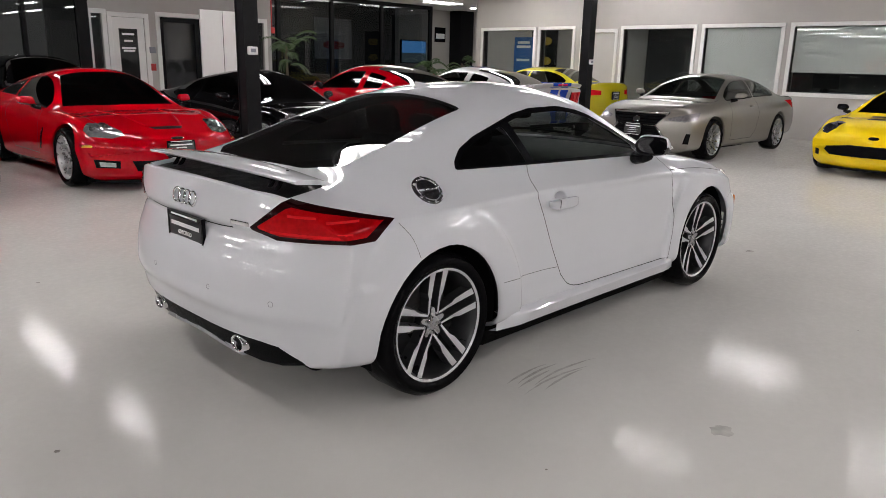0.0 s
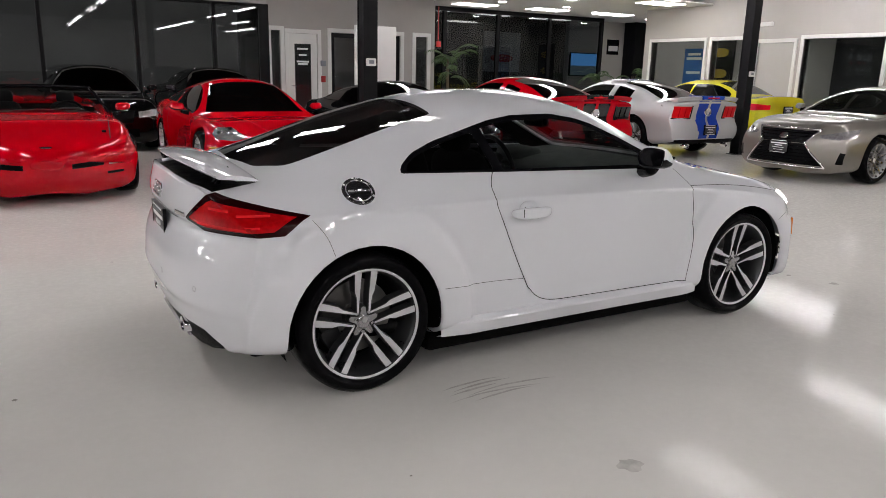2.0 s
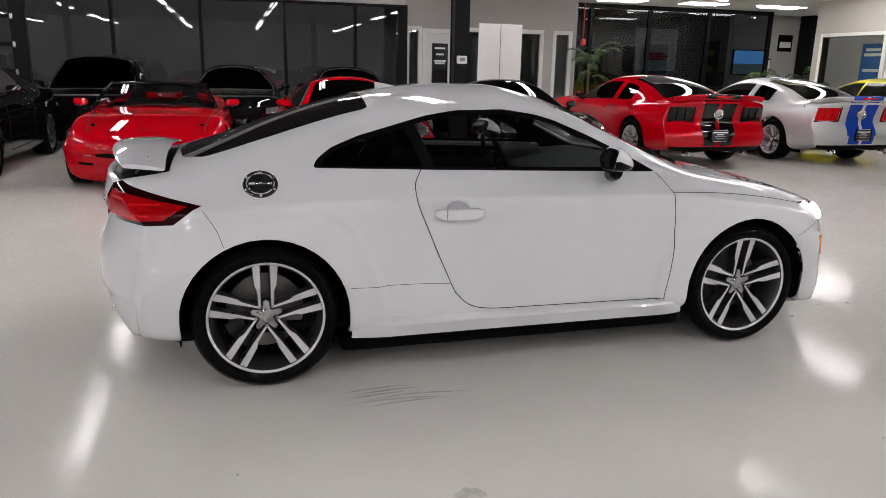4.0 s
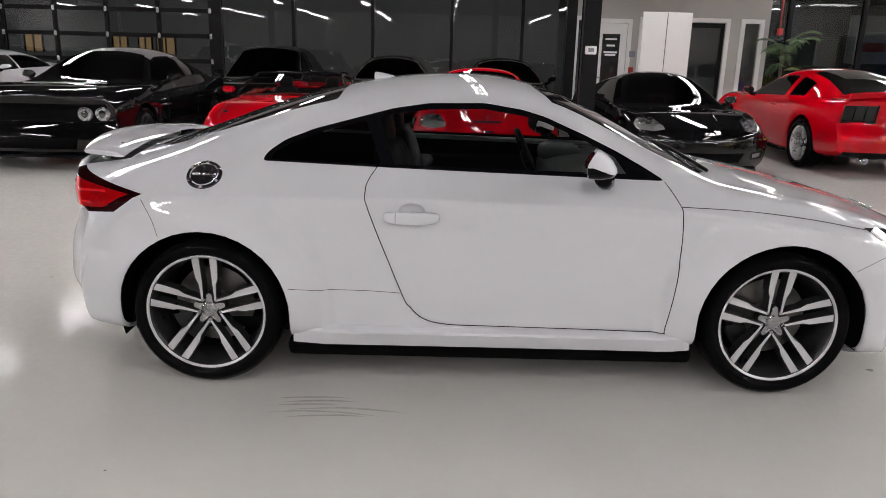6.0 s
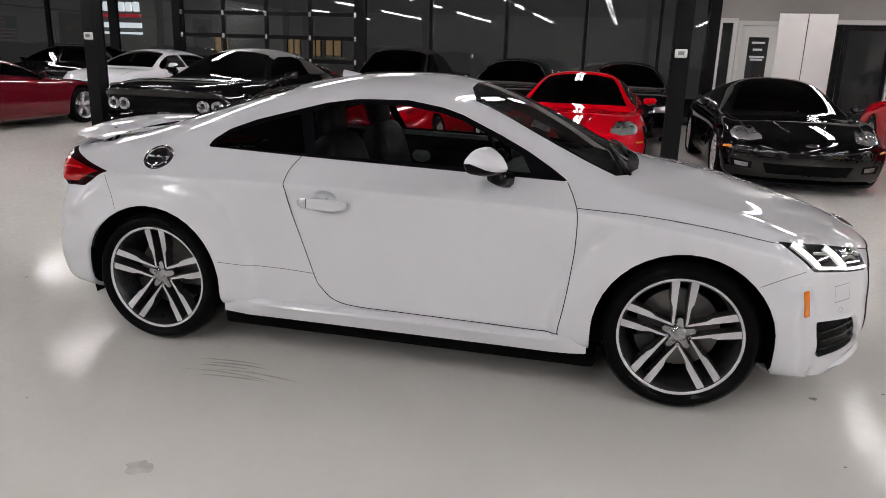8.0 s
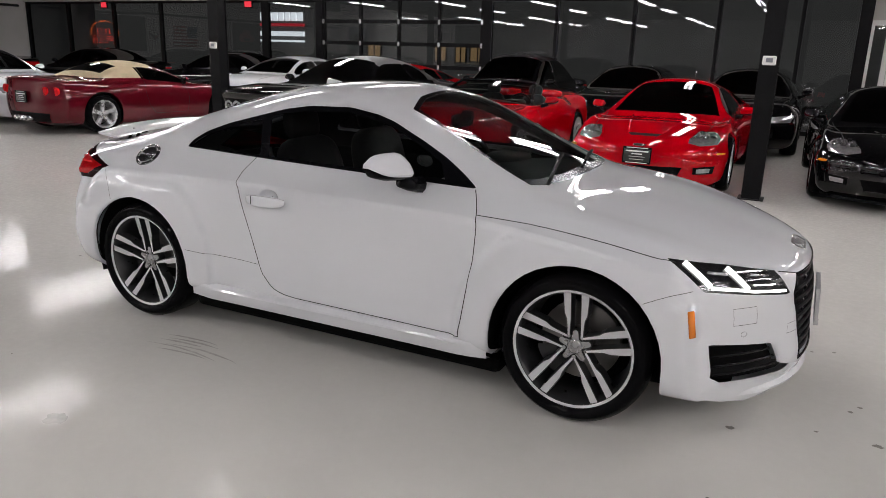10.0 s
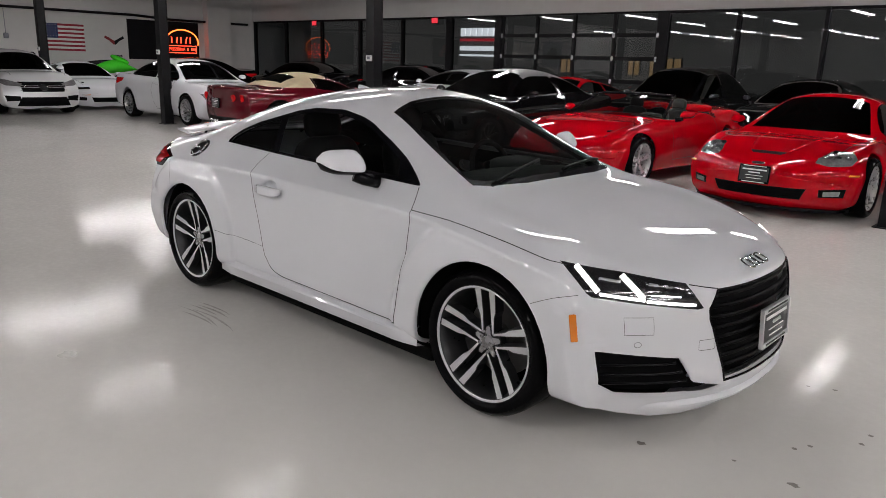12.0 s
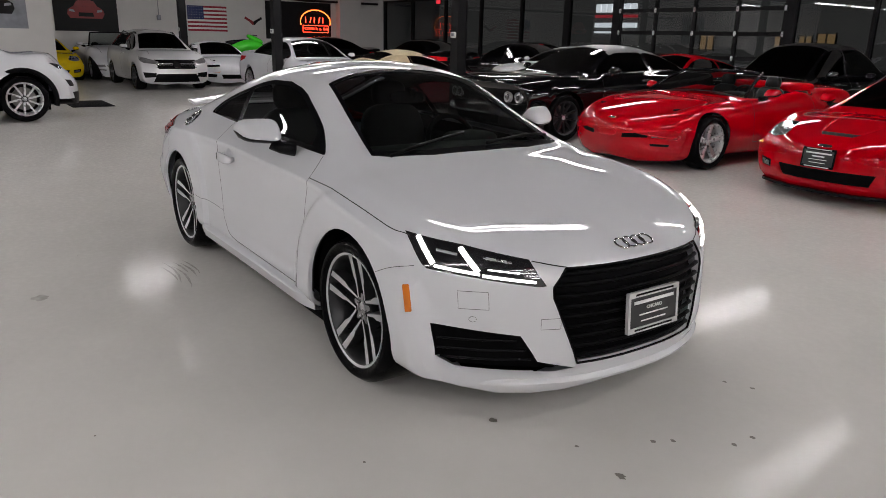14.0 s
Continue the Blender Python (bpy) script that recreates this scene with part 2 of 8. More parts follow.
class Shell:
    """A car body as a lofted skin between a front and a rear face, to be cut into panels, panes and lamps."""

    def __init__(self, c, nx=64, dense=1):
        self.c = c
        g = {k: curve_of(v) if isinstance(v, list) else (lambda x, v=v: v) for k, v in c["keys"].items()}
        self.g = g
        x0, x1 = c["xr"], c["xf"]
        counts = [2, 2, 4, 4, 4, 4, 5, 5, 4, 5]
        counts = [n * dense for n in counts]
        xs = [x0 - 0.02 + (x1 - x0 + 0.04) * i / (nx - 1) for i in range(nx)]
        fz, rz = curve_of(c["front"]), curve_of(c["rear"])
        kf, pf, kr, pr, soft = c["kf"], c["pf"], c["kr"], c["pr"], c.get("soft", 0.1)

        def clamp(x, y, z):
            x = smin(x, fz(z) - kf * abs(y) ** pf, soft)
            return -smin(-x, -(rz(z) + kr * abs(y) ** pr), soft)

        def section(x):
            zb, w0, w, zw, ws, zs, wb, zl, wr, zr, zt = (g[k](x) for k in ("zb", "w0", "w", "zw", "ws", "zs", "wb", "zl", "wr", "zr", "zt"))
            mid = ((wb + wr) / 2 + c.get("bulge", 0.02), (zl + zr) / 2 + 0.004)
            P = [(0, zb), (w0 - 0.12, zb), (w0, zb + 0.06), ((w0 + w) / 2 + 0.012, (zb + zw) / 2), (w, zw), (ws, zs), (wb, zl), mid, (wr, zr), (wr * 0.62, zr + (zt - zr) * 0.70), (0, zt)]
            P = [np.array(p, float) for p in P]
            T = []
            for i in range(len(P)):
                if i == 0:
                    T.append(np.array((P[1] - P[0])[0:2]))
                elif i == len(P) - 1:
                    T.append(np.array((P[-1][0] - P[-2][0], 0.0)))
                else:
                    d0, d1 = P[i] - P[i - 1], P[i + 1] - P[i]
                    l0, l1 = np.linalg.norm(d0) + 1e-6, np.linalg.norm(d1) + 1e-6
                    T.append((d0 / l0 * l1 + d1 / l1 * l0) / (l0 + l1))
            out = []
            for i, n in enumerate(counts):
                l = np.linalg.norm(P[i + 1] - P[i])
                cn = c.get("corners", ())
                t0 = (P[i + 1] - P[i]) / (l + 1e-6) * 0.95 + T[i] * 0.05 if i in cn else T[i] if i else T[i] / (np.linalg.norm(T[i]) + 1e-6)
                t1 = (P[i + 1] - P[i]) / (l + 1e-6) * 0.95 + T[i + 1] * 0.05 if i + 1 in cn else T[i + 1] if i + 1 < len(P) - 1 else T[i + 1] / (np.linalg.norm(T[i + 1]) + 1e-6)
                for j in range(n):
                    s = j / n
                    out.append((1 + 2 * s) * (1 - s) ** 2 * P[i] + s * (1 - s) ** 2 * l * t0 + s * s * (3 - 2 * s) * P[i + 1] + s * s * (s - 1) * l * t1)
            out.append(P[-1])
            half = [(float(p[0]), float(p[1])) for p in out]
            return half + [(-y, z) for y, z in half[-2:0:-1]]

        bm = bmesh.new()
        rings = []
        nr = 12 * dense
        s0, s1 = section(xs[0]), section(xs[-1])

        def cap(sec, x):
            res = []
            zc = c.get("zc", 0.5)
            for k in range(1, nr):
                s = 1 - k / nr
                res.append([(x, y * s, zc + (z - zc) * s) for y, z in sec])
            return res
        pts = cap(s0, xs[0] - 0.3)[::-1] + [[(x, y, z) for y, z in section(x)] for x in xs] + cap(s1, xs[-1] + 0.3)
        A = np.array([[(clamp(*p), p[1], p[2]) for p in ring] for ring in pts])
        if c.get("fair"):
            A = self.faired(A, nr - 1, nx, sum(counts), counts, c["fair"])
        for ring in A:
            rings.append([bm.verts.new(p) for p in ring])
        n = len(rings[0])
        for a, b in zip(rings, rings[1:]):
            for j in range(n):
                k = (j + 1) % n
                bm.faces.new((a[j], a[k], b[k], b[j]))
        bm.faces.new(rings[0][::-1])
        bm.faces.new(rings[-1])
        warp = c.get("warp")
        if warp:
            for v in bm.verts:
                v.co = warp(v.co)
        bmesh.ops.remove_doubles(bm, verts=bm.verts, dist=0.0008)
        bmesh.ops.recalc_face_normals(bm, faces=bm.faces)
        bm.normal_update()
        self.bm = bm
        self.base = bm.copy()
        self.base.faces.ensure_lookup_table()
        self.tree = BVHTree.FromBMesh(self.base)
        self.lay = bm.faces.layers.int.new("piece")
        self.names = {}

    @staticmethod
    def faired(A, lo, nx, half, counts, turns):
        """Evens out the skin along the car and, above the belt line, across it, so that reflections run smoothly."""
        along = np.zeros(len(A))
        along[lo + max(2, nx // 35):lo + nx - max(2, nx // 35)] = 1
        n = A.shape[1]
        belt = sum(counts[:6])
        across = np.zeros(n)
        for j in range(n):
            k = j if j <= half else n - j
            across[j] = min(1.0, max(0.0, (k - belt) / 8))
        for _ in range(turns):
            d = np.zeros_like(A)
            d[1:-1] = (A[:-2] + A[2:]) / 2 - A[1:-1]
            A = A + 0.5 * d * along[:, None, None]
            for _ in range(3):
                d = (np.roll(A, 1, 1) + np.roll(A, -1, 1)) / 2 - A
                A = A + 0.5 * d * (across[None, :] * along[:, None])[:, :, None]
        return A

    def cut(self, name, poly, U, V, keep, only_body=True):
        lay = self.lay
        i = self.names.setdefault(name, len(self.names) + 1)
        fs = region(self.bm, poly, U, V, lambda f: keep(f) and (not only_body or f[lay] == 0))
        for f in fs:
            f[lay] = i
        return i

    def side(self, name, poly, y, low=0.25, zmin=0.0):
        self.cut(name, poly, (1, 0, 0), (0, 0, 1), lambda f: f.normal.y * y > low and f.calc_center_median().y * y > 0.05)

    def top(self, name, poly, zmin=0.5, nz=0.12):
        self.cut(name, poly, (1, 0, 0), (0, 1, 0), lambda f: f.normal.z > nz and f.calc_center_median().z > zmin)

    def end(self, name, poly, s, y=0, diag=0.0, xlim=0.0):
        """Front (s=1) or rear (s=-1) face; y=+-1 mirrors, diag turns the view to the corner."""
        d = diag
        q = math.hypot(1, d)
        yy = y or 1
        U = (-s * d / q, yy / q, 0)
        N = Vector((s / q, yy * d / q, 0))
        self.cut(name, poly, U, (0, 0, 1), lambda f: f.normal.dot(N) > 0.12 and f.calc_center_median().x * s > xlim and (y == 0 or f.calc_center_median().y * y > -0.02))

    def normal_at(self, co):
        p, no, i, d = self.tree.find_nearest(co)
        if i is None:
            return Vector((0, 0, 1))
        f = self.base.faces[i]
        acc = Vector()
        for v in f.verts:
            acc += v.normal / ((v.co - p).length + 1e-4)
        return acc.normalized()

    def hit_side(self, x, z, y):
        p, no, i, d = self.tree.ray_cast(Vector((x, y * 3, z)), Vector((0, -y, 0)))
        return p

    def hit(self, o, d):
        return self.tree.ray_cast(Vector(o), Vector(d).normalized())[0]

    def take(self, name):
        """The faces of one piece as a bmesh of their own."""
        i = self.names[name] if name else 0
        b = self.bm.copy()
        lay = b.faces.layers.int["piece"]
        bmesh.ops.delete(b, geom=[f for f in b.faces if f[lay] != i], context="FACES")
        return b

    def drop(self, name):
        i = self.names[name]
        bmesh.ops.delete(self.bm, geom=[f for f in self.bm.faces if f[self.lay] == i], context="FACES")

    def piece(self, name, oname, material, parent, label="", offset=0.0, lip=0.0, flat=0.0):
        b = self.take(name)
        if offset:
            nor = {v: self.normal_at(v.co) for v in b.verts}
            for v in b.verts:
                v.co = v.co + nor[v] * offset
        if lip:
            es = [e for e in b.edges if e.is_boundary]
            r = bmesh.ops.extrude_edge_only(b, edges=es)
            for v in r["geom"]:
                if isinstance(v, bmesh.types.BMVert):
                    v.co = v.co - self.normal_at(v.co) * lip
        b.verts.index_update()
        me = bpy.data.meshes.new(oname)
        b.to_mesh(me)
        b.free()
        me.materials.append(material)
        me.polygons.foreach_set("use_smooth", [True] * len(me.polygons))
        nor = [self.normal_at(v.co) for v in me.vertices]
        if flat:
            mean = sum(nor, Vector()).normalized()
            nor = [n.lerp(mean, flat).normalized() for n in nor]
        me.normals_split_custom_set_from_vertices([tuple(n) for n in nor])
        ob = new(oname, me)
        ob.parent = parent
        if label:
            ob["label"] = label
        return ob

    def line(self, root, pts, y, w=0.0042, view="side", bend=False):
        """One shut line as a part of its own; bend: rounded between its points."""
        if bend:
            q = [Vector(p) for p in (pts[0], *pts, pts[-1])]
            pts = [tuple(0.5 * (2 * b + (c - a) * t + (2 * a - 5 * b + 4 * c - d) * t * t + (3 * b - a - 3 * c + d) * t ** 3)) for a, b, c, d in zip(q, q[1:], q[2:], q[3:]) for t in (0, 0.25, 0.5, 0.75)] + [pts[-1]]
        bm = bmesh.new()
        self.seam(bm, pts, y, w, view=view)
        part("shut_line", bm, GAP, root, smooth=False)

    def seam(self, bm, pts, y, w=0.006, lift=0.0036, view="side"):
        """A dark shut line laid along the skin."""
        fine = []
        for a, b in zip(pts, pts[1:]):
            n = max(2, int(math.hypot(b[0] - a[0], b[1] - a[1]) / 0.03))
            fine += [(a[0] + (b[0] - a[0]) * i / n, a[1] + (b[1] - a[1]) * i / n) for i in range(n)]
        fine.append(pts[-1])
        prev = None
        P = []
        for u, v in fine:
            if view == "side":
                p = self.hit((u, 3 * y, v), (0, -y, 0))
            elif view == "top":
                p = self.hit((u, v, 3), (0, 0, -1))
            else:
                p = self.hit((view * 4, u, v), (-view, 0, 0))
            if p is not None:
                P.append((p, self.normal_at(p)))
        for i, (p, n) in enumerate(P):
            d = (P[min(i + 1, len(P) - 1)][0] - P[max(i - 1, 0)][0])
            if d.length < 1e-6:
                continue
            s = d.normalized().cross(n).normalized() * w / 2
            a, b = bm.verts.new(p + s + n * lift), bm.verts.new(p - s + n * lift)
            if prev and (prev[2] - p).length < 0.12:
                bm.faces.new((prev[0], prev[1], b, a))
            prev = (a, b, p)

# ---- wheels ----


def wheel(parent, x, y, side, R, Rr, W, style, mats, turn=0.0):
    """One wheel: rim with spokes, tyre and brake disc under it. side: +1 on the car's left."""
    s = side
    face, inner = mats
    bm = bmesh.new()
    h = W / 2
    lathe(bm, [(Rr - 0.035, -h * 0.9 * s), (Rr - 0.03, 0.2 * h * s), (Rr - 0.018, 0.8 * h * s), (Rr - 0.004, h * 0.94 * s), (Rr + 0.004, h * 0.97 * s), (Rr + 0.006, h * 0.86 * s)], 56)
    bmesh.ops.recalc_face_normals(bm, faces=bm.faces)
    bmesh.ops.reverse_faces(bm, faces=bm.faces)
    rim = part("wheel", bm, face if style != "twin" else inner, parent)
    rim.matrix_basis = pose(x, y, R) @ pose(0, 0, 0, 0, 0, turn)
    bm = bmesh.new()
    lathe(bm, [(Rr - 0.004, h * 0.90 * s), (Rr + 0.010, h * 1.0 * s), (Rr + 0.022, h * 1.04 * s), ((R + Rr) / 2, h * 1.10 * s), (R - 0.025, h * 1.02 * s), (R - 0.006, h * 0.82 * s), (R, h * 0.5 * s),
               (R, -h * 0.5 * s), (R - 0.02, -h * 0.95 * s), (Rr, -h * s)], 64)
    bmesh.ops.recalc_face_normals(bm, faces=bm.faces)
    part("tyre", bm, RUBBER, rim)
    bm = bmesh.new()
    lathe(bm, [(0.0001, 0.10 * h * s), (0.07, 0.10 * h * s), (0.07, -0.15 * h * s), (Rr * 0.68, -0.15 * h * s), (Rr * 0.68, -0.40 * h * s), (0.01, -0.40 * h * s)], 40)
    part("brake_disc", bm, IRON, rim, smooth=False)
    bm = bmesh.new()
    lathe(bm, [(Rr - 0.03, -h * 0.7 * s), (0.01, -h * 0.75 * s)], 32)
    part("inner_face", bm, WELLSHADE, rim)

    def spoke(bm, a0, a1, w0, w1, r0, r1, d0, d1, th):
        """A tapered bar from the hub to the rim."""
        k = []
        for t in (0, 0.3, 0.75, 1):
            a, r = a0 + (a1 - a0) * t, r0 + (r1 - r0) * t
            w, d = w0 + (w1 - w0) * t, d0 + (d1 - d0) * (t ** 1.5)
            c = Vector((r * math.cos(a), 0, r * math.sin(a)))
            tt = Vector((-math.sin(a), 0, math.cos(a)))
            row = []
            for e, dd in ((-1, -th), (-1, -0.006), (-0.8, 0), (0.8, 0), (1, -0.006), (1, -th)):
                row.append(bm.verts.new(c + tt * (e * w / 2) + Vector((0, (d + dd) * s, 0))))
            k.append(row)
        for p, q in zip(k, k[1:]):
            for i in range(5):
                bm.faces.new((p[i], p[i + 1], q[i + 1], q[i]))
    if style == "twin":
        for i in range(5):
            a = 2 * math.pi * (i + 0.25) / 5
            ca, sa = math.cos(a), math.sin(a)
            for e in (-1, 1):
                bm, fm_ = bmesh.new(), bmesh.new()
                prev = None
                for r, t0, t1 in ((0.046, 0.0225, 0.0345), (0.09, 0.022, 0.0365), (0.122, 0.021, 0.039), (0.148, 0.021, 0.0495), (0.20, 0.021, 0.0535), (Rr - 0.006, 0.021, 0.0565)):
                    d = (0.56 + 0.33 * (r / Rr) ** 1.5) * h
                    row = [bm.verts.new((r * ca - e * t * sa, (d + dd) * s, r * sa + e * t * ca)) for t, dd in ((t0 - 0.004, -0.05), (t0, 0), (t1, 0), (t1 + 0.004, -0.05))]
                    top = [fm_.verts.new((r * ca - e * t * sa, (d + 0.0012) * s, r * sa + e * t * ca)) for t in (t0 + 0.0015, t1 - 0.0015)]
                    if prev:
                        for k in range(3):
                            bm.faces.new((prev[0][k], prev[0][k + 1], row[k + 1], row[k]))
                        fm_.faces.new((prev[1][0], prev[1][1], top[1], top[0]))
                    prev = (row, top)
                part("spoke", bm, inner, rim, smooth=False)
                part("machined_face", fm_, face, rim, smooth=False)
        bm = bmesh.new()
        lathe(bm, [(Rr - 0.009, h * 0.93 * s), (Rr - 0.004, h * 0.965 * s), (Rr + 0.002, h * 0.965 * s)], 64)
        part("rim_edge", bm, face, rim)
    elif style == "five":
        for i in range(5):
            a = 2 * math.pi * (i + 0.25) / 5
            bm = bmesh.new()
            spoke(bm, a, a, 0.055, 0.075, 0.05, Rr - 0.02, 0.55 * h, 0.8 * h, 0.05)
            part("spoke", bm, face, rim, smooth=False)
    elif style == "split":
        for i in range(5):
            a = 2 * math.pi * (i + 0.25) / 5
            bm = bmesh.new()
            for e in (-1, 1):
                spoke(bm, a + e * 0.10, a + e * 0.20, 0.028, 0.026, 0.06, Rr - 0.02, 0.5 * h, 0.78 * h, 0.05)
            part("spoke", bm, face, rim, smooth=False)
    else:
        for i in range(10):
            a = 2 * math.pi * (i + 0.25) / 10
            bm = bmesh.new()
            spoke(bm, a, a + 0.06, 0.03, 0.026, 0.05, Rr - 0.02, 0.5 * h, 0.78 * h, 0.05)
            part("spoke", bm, face, rim, smooth=False)
    bm = bmesh.new()
    lathe(bm, [(0.070, 0.2 * h * s), (0.066, 0.46 * h * s), (0.050, 0.52 * h * s), (0.034, 0.54 * h * s)], 24)
    bmesh.ops.recalc_face_normals(bm, faces=bm.faces)
    part("hub", bm, inner, rim, angle=30)
    bm = bmesh.new()
    lathe(bm, [(0.034, 0.53 * h * s), (0.033, 0.60 * h * s), (0.028, 0.63 * h * s), (0.0005, 0.64 * h * s)], 20)
    bmesh.ops.recalc_face_normals(bm, faces=bm.faces)
    part("hub_cap", bm, ALLOYW if style != "twin" else ALLOYM, rim, angle=30)
    if style == "twin":
        for i in range(5):
            a = 2 * math.pi * (i + 0.25) / 5
            bm = bmesh.new()
            for e in (-1, 1):
                vs = [bm.verts.new((r_ * math.cos(a + e * w_), 0.575 * h * s, r_ * math.sin(a + e * w_))) for r_, w_ in ((0.030, 0.0), (0.030, 0.62), (0.068, 0.16), (0.074, 0.0))]
                bm.faces.new(vs if e * s < 0 else vs[::-1])
            part("hub_arm", bm, ALLOYM, rim, smooth=False)
        bm = bmesh.new()
        rows = []
        for i in range(9):
            a = 3.4 + 0.9 * i / 8
            rows.append([bm.verts.new((r_ * math.cos(a), h * d_ * s, r_ * math.sin(a))) for r_, d_ in ((0.10, -0.1), (0.105, 0.08), (0.19, 0.08), (0.195, -0.1))])
        for p_, q_ in zip(rows, rows[1:]):
            for j in range(3):
                bm.faces.new((p_[j], p_[j + 1], q_[j + 1], q_[j]))
        bmesh.ops.recalc_face_normals(bm, faces=bm.faces)
        part("brake_caliper", bm, ALLOYD, rim, smooth=False)
    for i in range(5):
        a = 2 * math.pi * (i + 0.75) / 5
        bm = bmesh.new()
        lathe(bm, [(0.010, 0.40 * h * s), (0.010, 0.545 * h * s), (0.0005, 0.55 * h * s)], 8)
        bmesh.ops.transform(bm, matrix=pose(0.052 * math.cos(a), 0, 0.052 * math.sin(a)), verts=bm.verts)
        bmesh.ops.recalc_face_normals(bm, faces=bm.faces)
        part("wheel_bolt", bm, ALLOYM, rim, angle=30)
    return rim


def arch(sh, x, r, zc, flat=None):
    pts = [(x + r * math.cos(2 * math.pi * i / 40), zc + r * math.sin(2 * math.pi * i / 40)) for i in range(40)]
    pts += [(x + r, 0.0), (x - r, 0.0)]
    for y in (1, -1):
        sh.side("arch", pts, y, low=-0.45)


def mirror(parent, x, y, z, s, material, k=1.0):
    """Door mirror: a housing that tapers forward from its glass, on a dark base and foot; s: +1 left."""
    bm, lo = bmesh.new(), bmesh.new()
    rows, base = [], []
    n = 13
    for i in range(n):
        t = i / (n - 1)
        e = (1 - (2 * t - 1) ** 4) ** 0.5 if 0 < t < 1 else 0.0
        e = 0.22 + 0.78 * e
        h, d = k * 0.118 * e * (1.0 - 0.16 * t), k * 0.138 * e * (1 - 0.22 * t)
        yy, zz, xx = y + s * k * (-0.105 + 0.215 * t), z + k * 0.012 * t, x - k * 0.075 - 0.03 * k * t * t
        prof = [(0.0, -0.46), (0.05, 0.0), (0.19, 0.42), (0.26, 0.50), (0.42, 0.47), (0.62, 0.33), (0.82, 0.12), (0.96, -0.14), (1.0, -0.30), (0.95, -0.40), (0.5, -0.44)]
        rows.append([bm.verts.new((xx + d * a, yy, zz + h * b)) for a, b in prof])
        low = [(0.01, -0.45), (0.06, -0.56), (0.5, -0.60), (0.86, -0.51), (0.96, -0.40), (0.5, -0.43)]
        base.append([lo.verts.new((xx + d * a, yy, zz + h * b)) for a, b in low])
    for q, rr in ((bm, rows), (lo, base)):
        m_ = len(rr[0])
        for a, b in zip(rr, rr[1:]):
            for j in range(2 if q is bm else 0, m_):
                q.faces.new((a[j], a[(j + 1) % m_], b[(j + 1) % m_], b[j]))
        q.faces.new(rr[0])
        q.faces.new(rr[-1][::-1])
        bmesh.ops.recalc_face_normals(q, faces=q.faces)
    rear = [[v.co.copy() for v in r_[:3]] for r_ in rows]
    m = part("mirror", bm, material, parent, angle=42)
    part("mirror_base", lo, TRIM, m, angle=50)
    bm = bmesh.new()
    bk = [[bm.verts.new(v) for v in r_] for r_ in rear]
    for a, b in zip(bk, bk[1:]):
        for j in range(2):
            bm.faces.new((a[j], a[j + 1], b[j + 1], b[j]))
    bmesh.ops.recalc_face_normals(bm, faces=bm.faces)
    part("mirror_bezel", bm, TRIM, m)
    # mirror glass is coloured black in place of a dark reflection
    bm = bmesh.new()
    ring = [(x - k * 0.074 + k * 0.022 * (0.5 + 0.5 * math.sin(2 * math.pi * i / 24)) - 0.012 * k, y + s * 0.085 * k * math.cos(2 * math.pi * i / 24), z + 0.042 * k * math.sin(2 * math.pi * i / 24)) for i in range(24)]
    bm.faces.new([bm.verts.new(q) for q in ring])
    part("mirror_glass_dark", bm, LENS_BLACK, m, smooth=False)
    bm = bmesh.new()
    tube(bm, [(x - 0.01 * k, y - s * 0.05 * k, z - 0.06 * k), (x + 0.012 * k, y - s * 0.09 * k, z - 0.082 * k), (x + 0.03 * k, y - s * 0.16 * k, z - 0.092 * k)], [0.034 * k, 0.032 * k, 0.040 * k], 10)
    part("mirror_foot", bm, TRIM, m)
    return m


PLATEFRAME = mat("plate_frame_white", (0.66, 0.66, 0.67), rough=0.25, metal=0.3)


def plate(parent, x, y, z, s, tilt=0.0, w=0.305, h=0.155, bars=4, town="", bright=False):
    """Dealer plate: dark plate in a frame, with rows of plain bars for its writing. s: +1 on the front."""
    bm = boxed(-0.006, 0.006, -w / 2, w / 2, -h / 2, h / 2, bevel=0.004)
    p = part("license_plate", bm, PLATE, parent, "black dealer plate in a chrome frame", angle=40)
    p.matrix_basis = pose(x, y, z, 0, tilt, 0 if s > 0 else 180)
    bm = bmesh.new()
    for s_ in (1, -1):
        z0, z1 = sorted((s_ * (h / 2 - 0.004), s_ * (h / 2 + 0.018)))
        y0, y1 = sorted((s_ * (w / 2 - 0.003), s_ * (w / 2 + 0.01)))
        box(bm, -0.009, 0.009, -w / 2 - 0.008, w / 2 + 0.008, z0, z1)
        box(bm, -0.008, 0.008, y0, y1, -h / 2, h / 2)
    part("plate_frame", bm, PLATEFRAME if bright else TRIM, p, smooth=False)
    for zz in (h / 2 + 0.007, -h / 2 - 0.007):
        part("print_bar", boxed(0.0092, 0.0098, -w * 0.40, w * 0.40, zz - 0.004, zz + 0.004), TRIM if bright else INK, p, smooth=False)
    for i in range(bars):
        bm = bmesh.new()
        zz = h * (0.30 - 0.2 * i)
        if town and i == 1:
            lettering(town, h * 0.15, INK, "town_name", p, pose(0.0062, 0, zz, 90, 0, 90))
            bm.free()
            continue
        ww = w * (0.42, 0.20, 0.30, 0.26)[i % 4]
        box(bm, 0.0062, 0.0078, -ww, ww, zz - h * (0.05, 0.04, 0.02, 0.02)[i % 4], zz + h * (0.05, 0.04, 0.02, 0.02)[i % 4])
        part("print_bar", bm, INK, p, smooth=False)
    return p


# ---- cars ----


